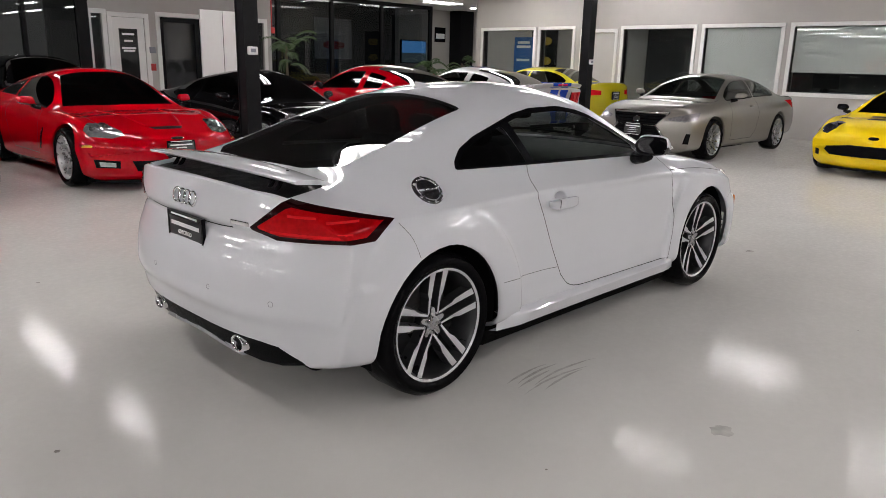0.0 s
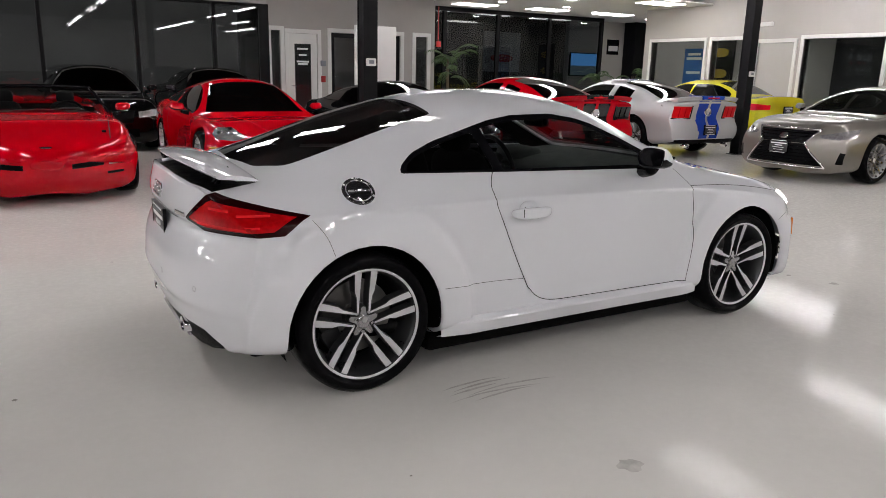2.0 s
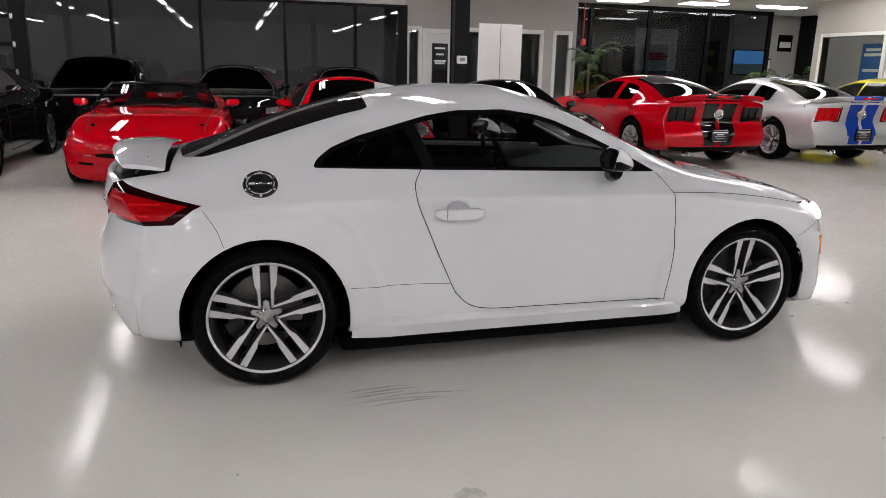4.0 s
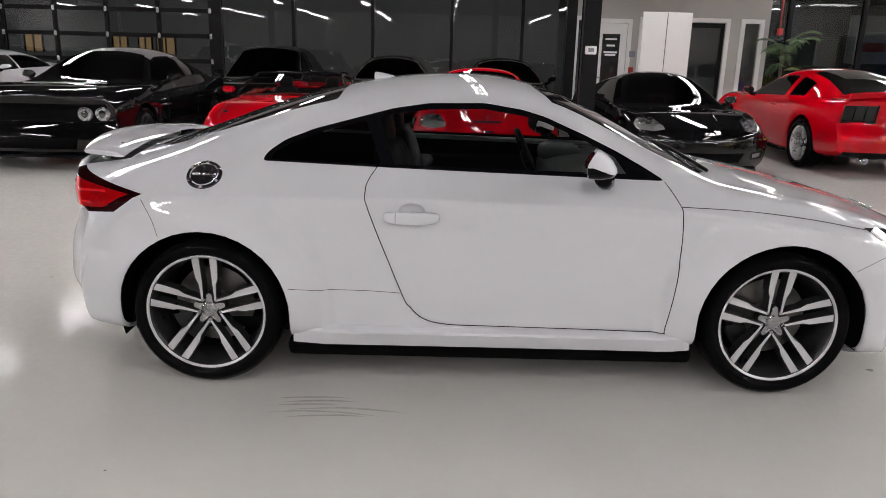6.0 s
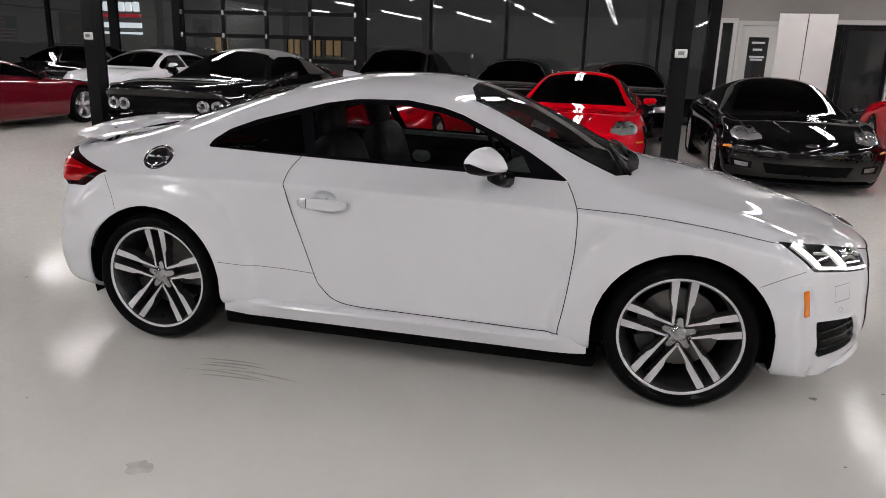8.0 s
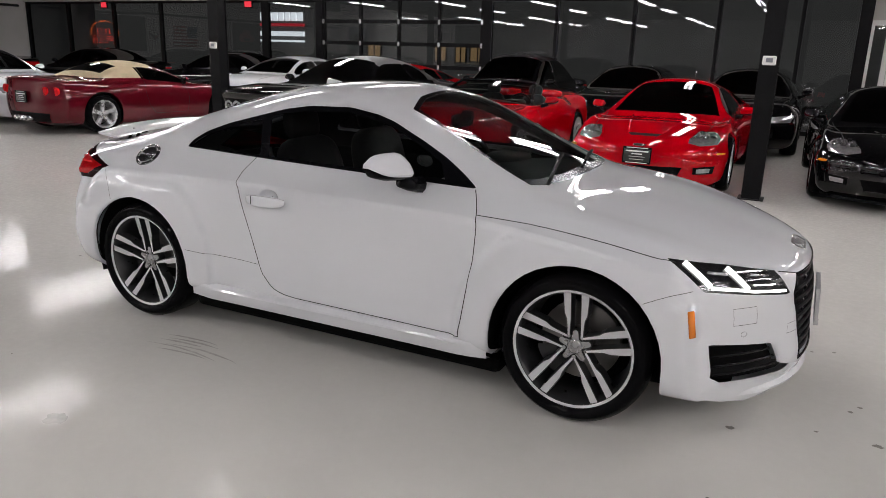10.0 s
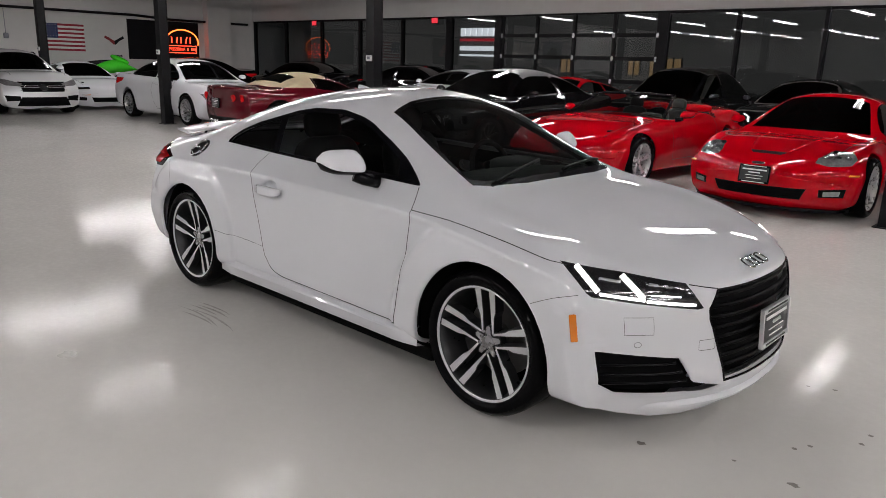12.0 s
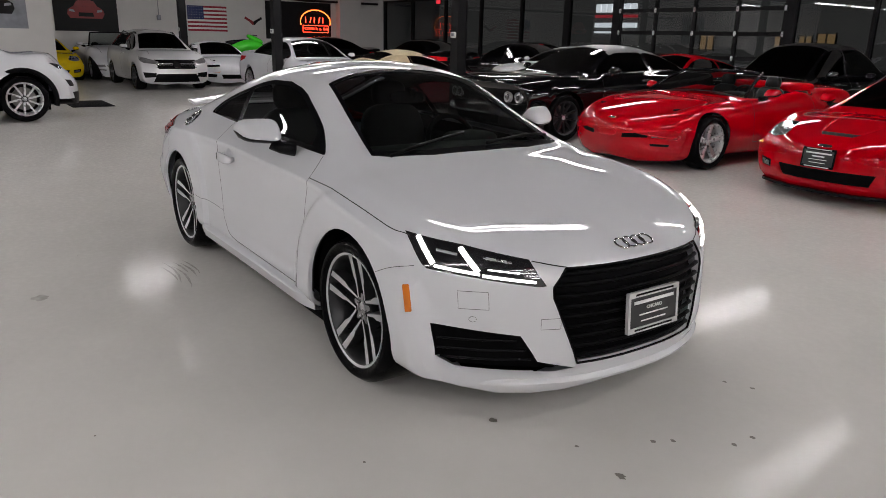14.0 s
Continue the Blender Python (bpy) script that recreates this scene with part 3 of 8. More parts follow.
def seat(parent, x, y, z, material, k=1.0):
    bm = bmesh.new()
    blob(bm, 0.26 * k, 0.25 * k, 0.09, 0.5, 0.5, 10, pose(x, y, z))
    blob(bm, 0.09, 0.24 * k, 0.34 * k, 0.5, 0.5, 12, pose(x - 0.30 * k, y, z + 0.30 * k, 0, -14, 0))
    blob(bm, 0.05, 0.13 * k, 0.09, 0.6, 0.6, 10, pose(x - 0.40 * k, y, z + 0.70 * k, 0, -10, 0))
    return part("seat", bm, material, parent)


def dash(parent, x, y0, z, w, material=DASH, left=1):
    bm = bmesh.new()
    blob(bm, 0.30, w, 0.10, 0.5, 0.35, 14, pose(x, 0, z - 0.02, 0, -6, 0))
    blob(bm, 0.12, 0.16, 0.05, 0.6, 0.6, 10, pose(x - 0.18, y0, z + 0.06))
    d = part("dashboard", bm, material, parent)
    bm = bmesh.new()
    tube(bm, [(0, 0.18 * math.cos(a * math.pi / 12), 0.18 * math.sin(a * math.pi / 12)) for a in range(24)], 0.016, 8, True)
    for a in (0, 180, 270):
        tube(bm, [(0, 0, 0), (0, 0.18 * math.cos(radians(a)), 0.18 * math.sin(radians(a)))], 0.016, 6)
    blob(bm, 0.03, 0.07, 0.06, 0.6, 0.6, 8)
    bmesh.ops.transform(bm, matrix=pose(x - 0.36, y0, z + 0.01, 0, -22, 0), verts=bm.verts)
    part("steering_wheel", bm, LEATHER, parent)
    return d


def keys_of(p):
    """Body curves of a plain car from its main measures."""
    xf, xr, xc, xrs, xre, xd = (p[k] for k in ("xf", "xr", "xc", "xrs", "xre", "xd"))
    H, hw, zhf, zhc, zd, zdr, wroof = p["H"], p["W"] / 2, p["zhf"], p["zhc"], p["zd"], p["zdr"], p["wroof"]
    zbf, zbr, wbase = p["zbf"], p["zbr"], p["wheelbase"] / 2
    crown = p.get("crown", 0.03)
    zt = [(xr - 0.1, zdr - 0.05), (xr + 0.06, zdr), (xd, zd), ((xd + xre) / 2, (zd + H) / 2 + 0.035), (xre, H - 0.02), ((xre + xrs) / 2, H), (xrs, H - 0.035),
          ((xrs + xc) / 2, (H + zhc) / 2 + 0.02), (xc, zhc), ((xc + xf) / 2, (zhc + zhf) / 2 + crown), (xf - 0.1, zhf + 0.02), (xf + 0.08, zhf - 0.04)]
    drops = [(xr - 0.1, 0.04), (xd, 0.05), (xre, 0.075), (xrs, 0.075), (xc, 0.03), (xf, 0.03)]
    fz, fd = curve_of(zt), curve_of(drops)
    xs = [k[0] for k in zt]
    zr = [(x, fz(x) - fd(x)) for x in xs]
    zl = [(xr - 0.1, zdr - 0.11), (xr + 0.1, zdr - 0.075), (xd, min(zbr, zd - 0.075)), ((xd + xre) / 2, zbr), ((xre + xrs) / 2, (zbf + zbr) / 2), (xc - 0.1, min(zbf, zhc - 0.07)),
          ((xc + xf) / 2, (zhc + zhf) / 2 + crown - 0.09 + p.get("fender", 0.0)), (xf - 0.1, zhf - 0.07), (xf + 0.08, zhf - 0.12)]
    wr = [(xr - 0.1, hw - 0.26), (xd, hw - 0.27), (xre, wroof), (xrs, wroof), (xc, hw - 0.25), (xf, hw - 0.30)]
    wb = [(xr - 0.1, hw - 0.13), (xd, hw - 0.13), ((xre + xrs) / 2, hw - 0.14), (xc, hw - 0.12), (xf, hw - 0.16)]
    w = [(xr - 0.1, hw - 0.06), (-wbase, hw), (0, hw - p.get("waist", 0.03)), (wbase, hw), (xf + 0.1, hw - 0.08)]
    fl = curve_of(zl)
    zs = [(x, fl(x) - 0.11) for x in xs]
    ws = [(x, v - 0.035) for x, v in w]
    zb = p.get("zb", 0.19)
    return dict(zb=[(xr - 0.1, zb + 0.10), (-wbase - 0.3, zb + 0.02), (-wbase, zb), (wbase, zb), (wbase + 0.4, zb - 0.01), (xf + 0.1, zb)],
                w0=[(x, v - 0.05) for x, v in w], w=w, zw=[(xr, 0.58), (0, 0.52), (xf, 0.50)], ws=ws, zs=zs, wb=wb, zl=zl, wr=wr, zr=zr, zt=zt)


def car(name, p, body, label, category="car"):
    """A car from its main measures p and paint; lies at the origin, heading +x."""
    root = new(name)
    root.empty_display_size = 0.3
    tagged(root, label, category, p.get("group", "cars in the showroom"))
    xf, xr, xc, xrs, xre, xd = (p[k] for k in ("xf", "xr", "xc", "xrs", "xre", "xd"))
    hw, wbase = p["W"] / 2, p["wheelbase"] / 2
    keys = keys_of(p)
    c = dict(keys=keys, xf=xf, xr=xr, kf=p.get("kf", 0.42), pf=p.get("pf", 2.4), kr=p.get("kr", 0.3), pr=p.get("pr", 3.0), soft=p.get("soft", 0.12), zc=0.5,
             front=p.get("front", [(0.1, xf - 0.12), (0.25, xf - 0.02), (0.45, xf), (0.62, xf - 0.03), (0.8, xf - 0.16), (1.1, xf - 0.4)]),
             rear=p.get("rear", [(0.1, xr + 0.12), (0.3, xr + 0.03), (0.55, xr), (0.8, xr + 0.02), (1.0, xr + 0.06), (1.3, xr + 0.3)]), bulge=p.get("bulge", 0.02), fair=p.get("fair", 2))
    sh = Shell(c, nx=p.get("nx", 48))
    R, Rr = p.get("R", 0.34), p.get("Rr", 0.235)
    arch(sh, wbase, R + p.get("archgap", 0.045), R + 0.005)
    arch(sh, -wbase, R + p.get("archgap", 0.045), R + 0.005)
    sh.drop("arch")
    fr, fl, fwr = curve_of(keys["zr"]), curve_of(keys["zl"]), curve_of(keys["wr"])
    tint = p.get("glass", TINT)
    names = []
    if not p.get("open"):
        a, b = p.get("win", (xc - 0.12, xd + 0.30))
        B = p.get("bpillar", (a + b) / 2 - 0.25)
        up = p.get("winup", 0.035)
        post = p.get("post", 0.025)

        def pane(x1, x0):
            pts = []
            for i in range(13):
                x = x0 + (x1 - x0) * i / 12
                lo, hi = fl(x) + 0.015, fr(x) - up
                if hi > lo + 0.01:
                    pts += [(x, lo), (x, hi)]
            return hull(pts)
        for y in (1, -1):
            for nm, q in (("door_window", (a, B + post)), ("quarter_window", (B - post, b))):
                poly = pane(*q)
                if len(poly) > 2:
                    poly = rounded(poly, 0.03, 2)
                    sh.side("trim%d" % y, [(u, v) for u, v in poly], y, 0.2)
                    cx, cz = sum(u for u, v in poly) / len(poly), sum(v for u, v in poly) / len(poly)
                    inner = [(u + (cx - u) * 0.035, v + (cz - v) * 0.09) for u, v in poly]
                    sh.cut(nm + str(y), inner, (1, 0, 0), (0, 0, 1), lambda f, y=y: f.normal.y * y > 0.2 and f[sh.lay] == sh.names["trim%d" % y], only_body=False)
                    names.append((nm + str(y), nm))
        for y in (1, -1):
            if "trim%d" % y in sh.names:
                sh.piece("trim%d" % y, "window_trim", TRIM, root)
        q = 0.055
        sh.top("windshield", [(xc + 0.02, fwr(xc) - 0.02), (xc + 0.06, 0.25), (xc + 0.06, -0.25), (xc + 0.02, -fwr(xc) + 0.02), (xrs + 0.02, -fwr(xrs) + q), (xrs + 0.02, fwr(xrs) - q)], 0.75)
        names.append(("windshield", "windshield"))
        rg = p.get("rearglass", (xd + 0.04, xre - 0.02))
        sh.top("rear_window", [(rg[0], fwr(rg[0]) - 0.12), (rg[0], -fwr(rg[0]) + 0.12), (rg[1], -fwr(rg[1]) + q), (rg[1], fwr(rg[1]) - q)], 0.75, 0.05)
        names.append(("rear_window", "rear_window"))
        for n, o in names:
            sh.piece(n, o, tint, root, offset=-0.002, flat=0.6)
    for y in (1, -1):
        for nm, poly, s, diag, m in p.get("lamps", ()):
            sh.end(nm + str(y), poly, s, y, diag, 0.3)
    for nm, poly, s, m in p.get("vents", ()):
        ys = (1, -1) if nm.startswith("side_") else (0,)
        for y in ys:
            sh.end(nm + str(y), poly, s, y, 0.0, 0.3)
    for nm, poly, m, zmin in p.get("tops", ()):
        sh.top(nm, poly, zmin, 0.1)
    for nm, poly, m in p.get("bands", ()):
        sh.cut(nm, poly, (1, 0, 0), (0, 0, 1), lambda f: True)
    for y in (1, -1):
        for nm, poly, s, diag, m in p.get("lamps", ()):
            sh.piece(nm + str(y), nm.split("#")[0], m, root, offset=-0.006)
            for k in range(p.get("bulbs", 0)):
                if "head" in nm:
                    b = sh.take(nm + str(y))
                    if len(b.verts):
                        cs = [v.co.copy() for v in b.verts]
                        lo, hi = min(cs, key=lambda q: abs(q.y)), max(cs, key=lambda q: abs(q.y))
                        t = (k + 1.0) / (p["bulbs"] + 1)
                        cc = lo.lerp(hi, t)
                        cz = sum(q.z for q in cs) / len(cs)
                        nrm = sh.normal_at(cc)
                        hb = bmesh.new()
                        bs = p.get("bulb_size", 1.0)
                        lathe(hb, [(0.001, 0.014 * bs), (0.022 * bs, 0.010 * bs), (0.030 * bs, 0.0), (0.045 * bs, 0.012 * bs), (0.052 * bs, 0.008 * bs)], 20, "x")
                        bmesh.ops.transform(hb, matrix=Matrix.Translation(Vector((cc.x, cc.y, cz)) + nrm * 0.0) @ nrm.to_track_quat("X", "Z").to_matrix().to_4x4(), verts=hb.verts)
                        part("headlamp_bulb", hb, CHROME, root)
                    b.free()
    for nm, poly, s, m in p.get("vents", ()):
        for y in ((1, -1) if nm.startswith("side_") else (0,)):
            sh.piece(nm + str(y), nm.replace("side_", "").split("#")[0], m, root, offset=-0.0 if "stripe" in nm or "panel" in nm else -0.02)
    for nm, poly, m, zmin in p.get("tops", ()):
        sh.piece(nm, nm.split("#")[0], m, root)
    for nm, poly, m in p.get("bands", ()):
        sh.piece(nm, nm.split("#")[0], m, root)
    if p.get("open"):
        cockpit(root, sh, p, body)
    sh.piece("", "body", body, root, lip=0.03)
    for y in (1, -1):
        d0, d1 = p.get("door", (xc - 0.18, B + 0.0 if not p.get("open") else xd + 0.1))
        zt0, zt1 = fl(d0) - 0.005, fl(d1) - 0.005
        sh.line(root, [(d0, zt0), (d0 + 0.03, 0.55), (d0 - 0.02, 0.30), (d1 + 0.16, 0.30), (d1 + 0.02, 0.45), (d1 - 0.05, 0.7), (d1, zt1)], y, 0.007)
    sh.line(root, [(xc + 0.05, hw - 0.20), (xf - 0.35, hw - 0.30)], 1, 0.009, view="top")
    sh.line(root, [(xc + 0.05, -hw + 0.20), (xf - 0.35, -hw + 0.30)], 1, 0.009, view="top")
    for q in p.get("seams", ()):
        sh.line(root, q[0], 1, 0.008, view=q[1])
    for x in (wbase, -wbase):
        for y in (1, -1):
            # near-black well and floor boxes carry the shade under the car
            part("inner_well", boxed(x - R - 0.03, x + R + 0.03, y * (hw - 0.34) - 0.02, y * (hw - 0.34) + 0.02, 0.16, R * 2 + 0.06), WELLSHADE, root, smooth=False)
    part("underbody_shade", boxed(-wbase + R, wbase - R, -hw + 0.2, hw - 0.2, 0.15, 0.25), WELLSHADE, root, smooth=False)
    rw = p.get("tyre", 0.25)
    for x, r_ in ((wbase, 0), (-wbase, 0)):
        for y in (1, -1):
            wheel(root, x, y * (hw - rw / 2 - 0.012), y, R, Rr, rw, p.get("spokes", "five"), p.get("wheelmats", (ALLOYW, ALLOYD)))
    mx = p.get("mirror_x", xc - 0.28)
    for y in (1, -1):
        mirror(root, mx, y * (hw + 0.03), fl(mx) + 0.09, y, p.get("mirror_mat", body), 0.85)
        pt = sh.hit_side(d1 + 0.2, fl(d1 + 0.2) - 0.12, y)
        if pt is not None and not p.get("flushdoor"):
            hb = bmesh.new()
            blob(hb, 0.10, 0.018, 0.018, 0.6, 0.6, 8, pose(pt.x, pt.y + y * 0.008, pt.z))
            part("door_handle", hb, body, root)
    for q in p.get("plates", ()):
        plate(root, *q)
    for q in p.get("exhaust", ()):
        bm = bmesh.new()
        lathe(bm, [(0.030, 0.0), (0.034, -0.10), (0.042, -0.102), (0.044, 0.0)], 20, "x")
        bmesh.ops.transform(bm, matrix=pose(q[0], q[1], q[2]), verts=bm.verts)
        part("exhaust_tip", bm, CHROME, root)
    for s, z_, ww, hh, m in p.get("emblem", ()):
        q = sh.hit((4 * s, 0, z_), (-s, 0, 0))
        bm = bmesh.new()
        blob(bm, 0.006, ww, hh, 0.8, 0.9, 10)
        nn = sh.normal_at(q)
        bmesh.ops.transform(bm, matrix=Matrix.Translation(q) @ nn.to_track_quat("X", "Z").to_matrix().to_4x4(), verts=bm.verts)
        part("badge", bm, m, root)
    for s, y_, z_, r_ in p.get("round_lamps", ()):
        for y in (y_, -y_):
            q = sh.hit((4 * s, y, z_), (-s, 0, 0))
            bm = bmesh.new()
            lathe(bm, [(0.001, 0.006), (r_ * 0.5, 0.012), (r_ * 0.82, 0.0), (r_ * 0.86, 0.012), (r_, 0.010), (r_ * 1.04, -0.03)], 28, "x")
            bmesh.ops.transform(bm, matrix=pose(q.x, y, z_), verts=bm.verts)
            if s < 0:
                bmesh.ops.transform(bm, matrix=pose(q.x, y, z_) @ pose(0, 0, 0, 0, 0, 180) @ pose(-q.x, -y, -z_), verts=bm.verts)
            rl = part("round_lamp", bm, ALLOYM if s > 0 else LENS_RED, root)
            if s > 0:
                bm = bmesh.new()
                lathe(bm, [(0.001, 0.018), (r_ * 0.45, 0.016), (r_ * 0.62, 0.006)], 24, "x")
                bmesh.ops.transform(bm, matrix=pose(q.x, y, z_), verts=bm.verts)
                part("lens", bm, LENS_BLACK, rl)
    for x0_, x1_, w_, z_, t_ in p.get("ducktail", ()):
        bm = bmesh.new()
        rows = []
        for j in range(17):
            k = j / 8 - 1
            d_ = 0.10 * k * k
            rows.append([bm.verts.new((px + d_, k * w_, pz - 0.03 * k ** 4)) for px, pz in ((x1_, z_ - t_), (x0_ + 0.02, z_), (x0_, z_ - 0.012), (x0_ + 0.05, z_ - t_ - 0.02))])
        for a_, b_ in zip(rows, rows[1:]):
            for i in range(4):
                k = (i + 1) % 4
                bm.faces.new((a_[i], a_[k], b_[k], b_[i]))
        bm.faces.new(rows[0])
        bm.faces.new(rows[-1][::-1])
        bmesh.ops.recalc_face_normals(bm, faces=bm.faces)
        part("spoiler", bm, p.get("ducktail_mat", body), root, angle=40)
    if p.get("splitter"):
        bm = bmesh.new()
        pp = []
        zz = p["splitter"]
        for i in range(25):
            yy = (hw - 0.12) * (i / 12 - 1)
            q = sh.hit((4, yy, zz + 0.05), (-1, 0, 0))
            if q is not None:
                pp.append((q.x, yy))
        for (xa, ya), (xb, yb) in zip(pp, pp[1:]):
            va = [bm.verts.new(v) for v in ((xa + 0.03, ya, zz), (xb + 0.03, yb, zz), (xb - 0.25, yb, zz), (xa - 0.25, ya, zz), (xa + 0.03, ya, zz + 0.03), (xb + 0.03, yb, zz + 0.03), (xb - 0.25, yb, zz + 0.06), (xa - 0.25, ya, zz + 0.06))]
            for f in ((0, 3, 2, 1), (4, 5, 6, 7), (0, 1, 5, 4)):
                bm.faces.new([va[i] for i in f])
        bmesh.ops.remove_doubles(bm, verts=bm.verts, dist=0.001)
        part("front_splitter", bm, TRIM, root, angle=40)
    extra = p.get("extra")
    if extra:
        extra(root, sh, p, body)
    sh.bm.free()
    sh.base.free()
    return root


def cockpit(root, sh, p, body):
    """Open two-seat cockpit with windshield, seats, dashboard and rear fairings."""
    xc, xd, hw = p["xc"], p["xd"], p["W"] / 2
    sh.top("cockpit", rounded([(xc - 0.25, hw - 0.22), (xc - 0.25, -hw + 0.22), (xd, -hw + 0.24), (xd, hw - 0.24)], 0.12), 0.5, 0.2)
    sh.drop("cockpit")
    bm = boxed(xd - 0.1, xc, -hw + 0.16, hw - 0.16, 0.25, 0.32, bevel=0.02)
    part("cabin_floor", bm, LEATHER, root)
    bm = bmesh.new()
    for y in (1, -1):
        box(bm, xd - 0.05, xc, y * (hw - 0.19) - 0.03, y * (hw - 0.19) + 0.03, 0.3, p["zbf"] - 0.05, bevel=0.02)
    box(bm, xd - 0.08, xd - 0.02, -hw + 0.2, hw - 0.2, 0.3, p["zd"] - 0.03, bevel=0.02)
    part("cabin_lining", bm, LEATHER, root)
    for y in (0.36, -0.36):
        seat(root, xd + 0.55, y, 0.40, LEATHER, 0.85)
    dash(root, xc - 0.32, 0.36, p["zbf"] - 0.06, hw - 0.28)
    H = p["Hws"]
    bm = bmesh.new()
    rows = []
    for i in range(5):
        t = i / 4
        row = []
        for j in range(13):
            s = j / 12 * 2 - 1
            wv = (hw - 0.17) * (1 - t) + (hw - 0.33) * t
            row.append(bm.verts.new((xc + 0.04 - 0.62 * t - 0.16 * s * s * (1 - 0.3 * t), s * wv, p["zhc"] - 0.01 + (H - p["zhc"]) * t + 0.02 * math.sin(math.pi * t) - 0.02 * t * s * s)))
        rows.append(row)
    for a, b in zip(rows, rows[1:]):
        for j in range(12):
            bm.faces.new((a[j], a[j + 1], b[j + 1], b[j]))
    edge = [v.co.copy() for v in [r[0] for r in rows] + rows[-1][1:] + [r[-1] for r in rows[::-1]][1:]]
    part("windshield", bm, WINDSHIELD, root)
    bm = bmesh.new()
    tube(bm, edge, 0.022, 8)
    part("windshield_frame", bm, p.get("wsframe", TRIM), root)


# white coupe, the main subject
def hero():
    root = new("coupe")
    tagged(root, "glossy white two-door coupe with raised rear spoiler and lit headlights", "car")
    keys = dict(
        zt=[(-2.12, 0.945), (-1.9, 0.965), (-1.65, 0.995), (-1.45, 1.06), (-1.2, 1.155), (-0.8, 1.275), (-0.5, 1.335), (-0.2, 1.358), (0.05, 1.35), (0.25, 1.305), (0.6, 1.165), (0.92, 1.005), (1.02, 0.962), (1.2, 0.925), (1.45, 0.878), (1.7, 0.82), (1.95, 0.75), (2.1, 0.695), (2.25, 0.64)],
        zr=[(-2.12, 0.91), (-1.9, 0.935), (-1.65, 0.965), (-1.45, 1.01), (-1.2, 1.085), (-0.8, 1.195), (-0.5, 1.25), (-0.2, 1.278), (0.05, 1.272), (0.28, 1.225), (0.6, 1.085), (0.86, 0.975), (1.0, 0.928), (1.2, 0.895), (1.45, 0.85), (1.7, 0.79), (1.95, 0.715), (2.25, 0.60)],
        wr=[(-2.12, 0.60), (-1.65, 0.60), (-1.2, 0.57), (-0.8, 0.55), (-0.2, 0.53), (0.28, 0.545), (0.6, 0.585), (0.95, 0.635), (1.4, 0.63), (1.9, 0.56), (2.25, 0.48)],
        zl=[(-2.12, 0.84), (-1.8, 0.885), (-1.5, 0.925), (-1.25, 0.955), (-1.0, 0.968), (-0.5, 0.962), (0.2, 0.948), (0.74, 0.925), (1.0, 0.888), (1.25, 0.865), (1.5, 0.82), (1.75, 0.745), (2.0, 0.66), (2.25, 0.56)],
        wb=[(-2.12, 0.74), (-1.6, 0.765), (-1.25, 0.755), (-1.0, 0.742), (-0.5, 0.748), (0.2, 0.755), (0.74, 0.765), (1.0, 0.78), (1.25, 0.80), (1.6, 0.78), (1.9, 0.70), (2.25, 0.60)],
        zs=[(-2.12, 0.77), (-1.6, 0.83), (-1.25, 0.845), (-0.9, 0.845), (-0.5, 0.85), (0.2, 0.84), (0.77, 0.83), (1.25, 0.785), (1.6, 0.72), (1.9, 0.64), (2.25, 0.52)],
        ws=[(-2.12, 0.83), (-1.6, 0.868), (-1.25, 0.878), (-0.9, 0.862), (-0.5, 0.856), (0.2, 0.862), (0.77, 0.872), (1.25, 0.892), (1.6, 0.868), (1.9, 0.80), (2.25, 0.68)],
        zw=[(-2.12, 0.62), (-1.25, 0.60), (0.0, 0.56), (1.25, 0.60), (2.25, 0.46)],
        w=[(-2.12, 0.88), (-1.6, 0.905), (-1.25, 0.916), (-0.85, 0.893), (-0.5, 0.878), (0.2, 0.878), (0.8, 0.893), (1.25, 0.916), (1.6, 0.90), (2.25, 0.84)],
        w0=[(-2.12, 0.80), (-1.25, 0.88), (-0.85, 0.885), (0.8, 0.885), (1.25, 0.88), (1.7, 0.86), (2.25, 0.80)],
        zb=[(-2.12, 0.25), (-1.9, 0.245), (-1.7, 0.215), (-1.25, 0.20), (-0.85, 0.205), (0.85, 0.20), (1.25, 0.185), (1.7, 0.172), (2.25, 0.18)])
    c = dict(keys=keys, xf=2.14, xr=-2.03, kf=0.60, pf=2.5, kr=0.34, pr=3.2, soft=0.10, zc=0.5, bulge=0.012,
             front=[(0.1, 2.04), (0.16, 2.10), (0.25, 2.14), (0.45, 2.145), (0.58, 2.135), (0.68, 2.10), (0.8, 2.0), (1.2, 1.7)],
             rear=[(0.1, -1.84), (0.2, -1.93), (0.3, -1.972), (0.37, -1.99), (0.42, -2.003), (0.445, -2.014), (0.52, -2.015), (0.62, -2.0), (0.72, -1.962), (0.77, -1.945), (0.80, -1.966), (0.83, -1.968), (0.92, -1.95), (1.0, -1.93), (1.4, -1.7)])
    
    zs_ = curve_of(keys["zs"])

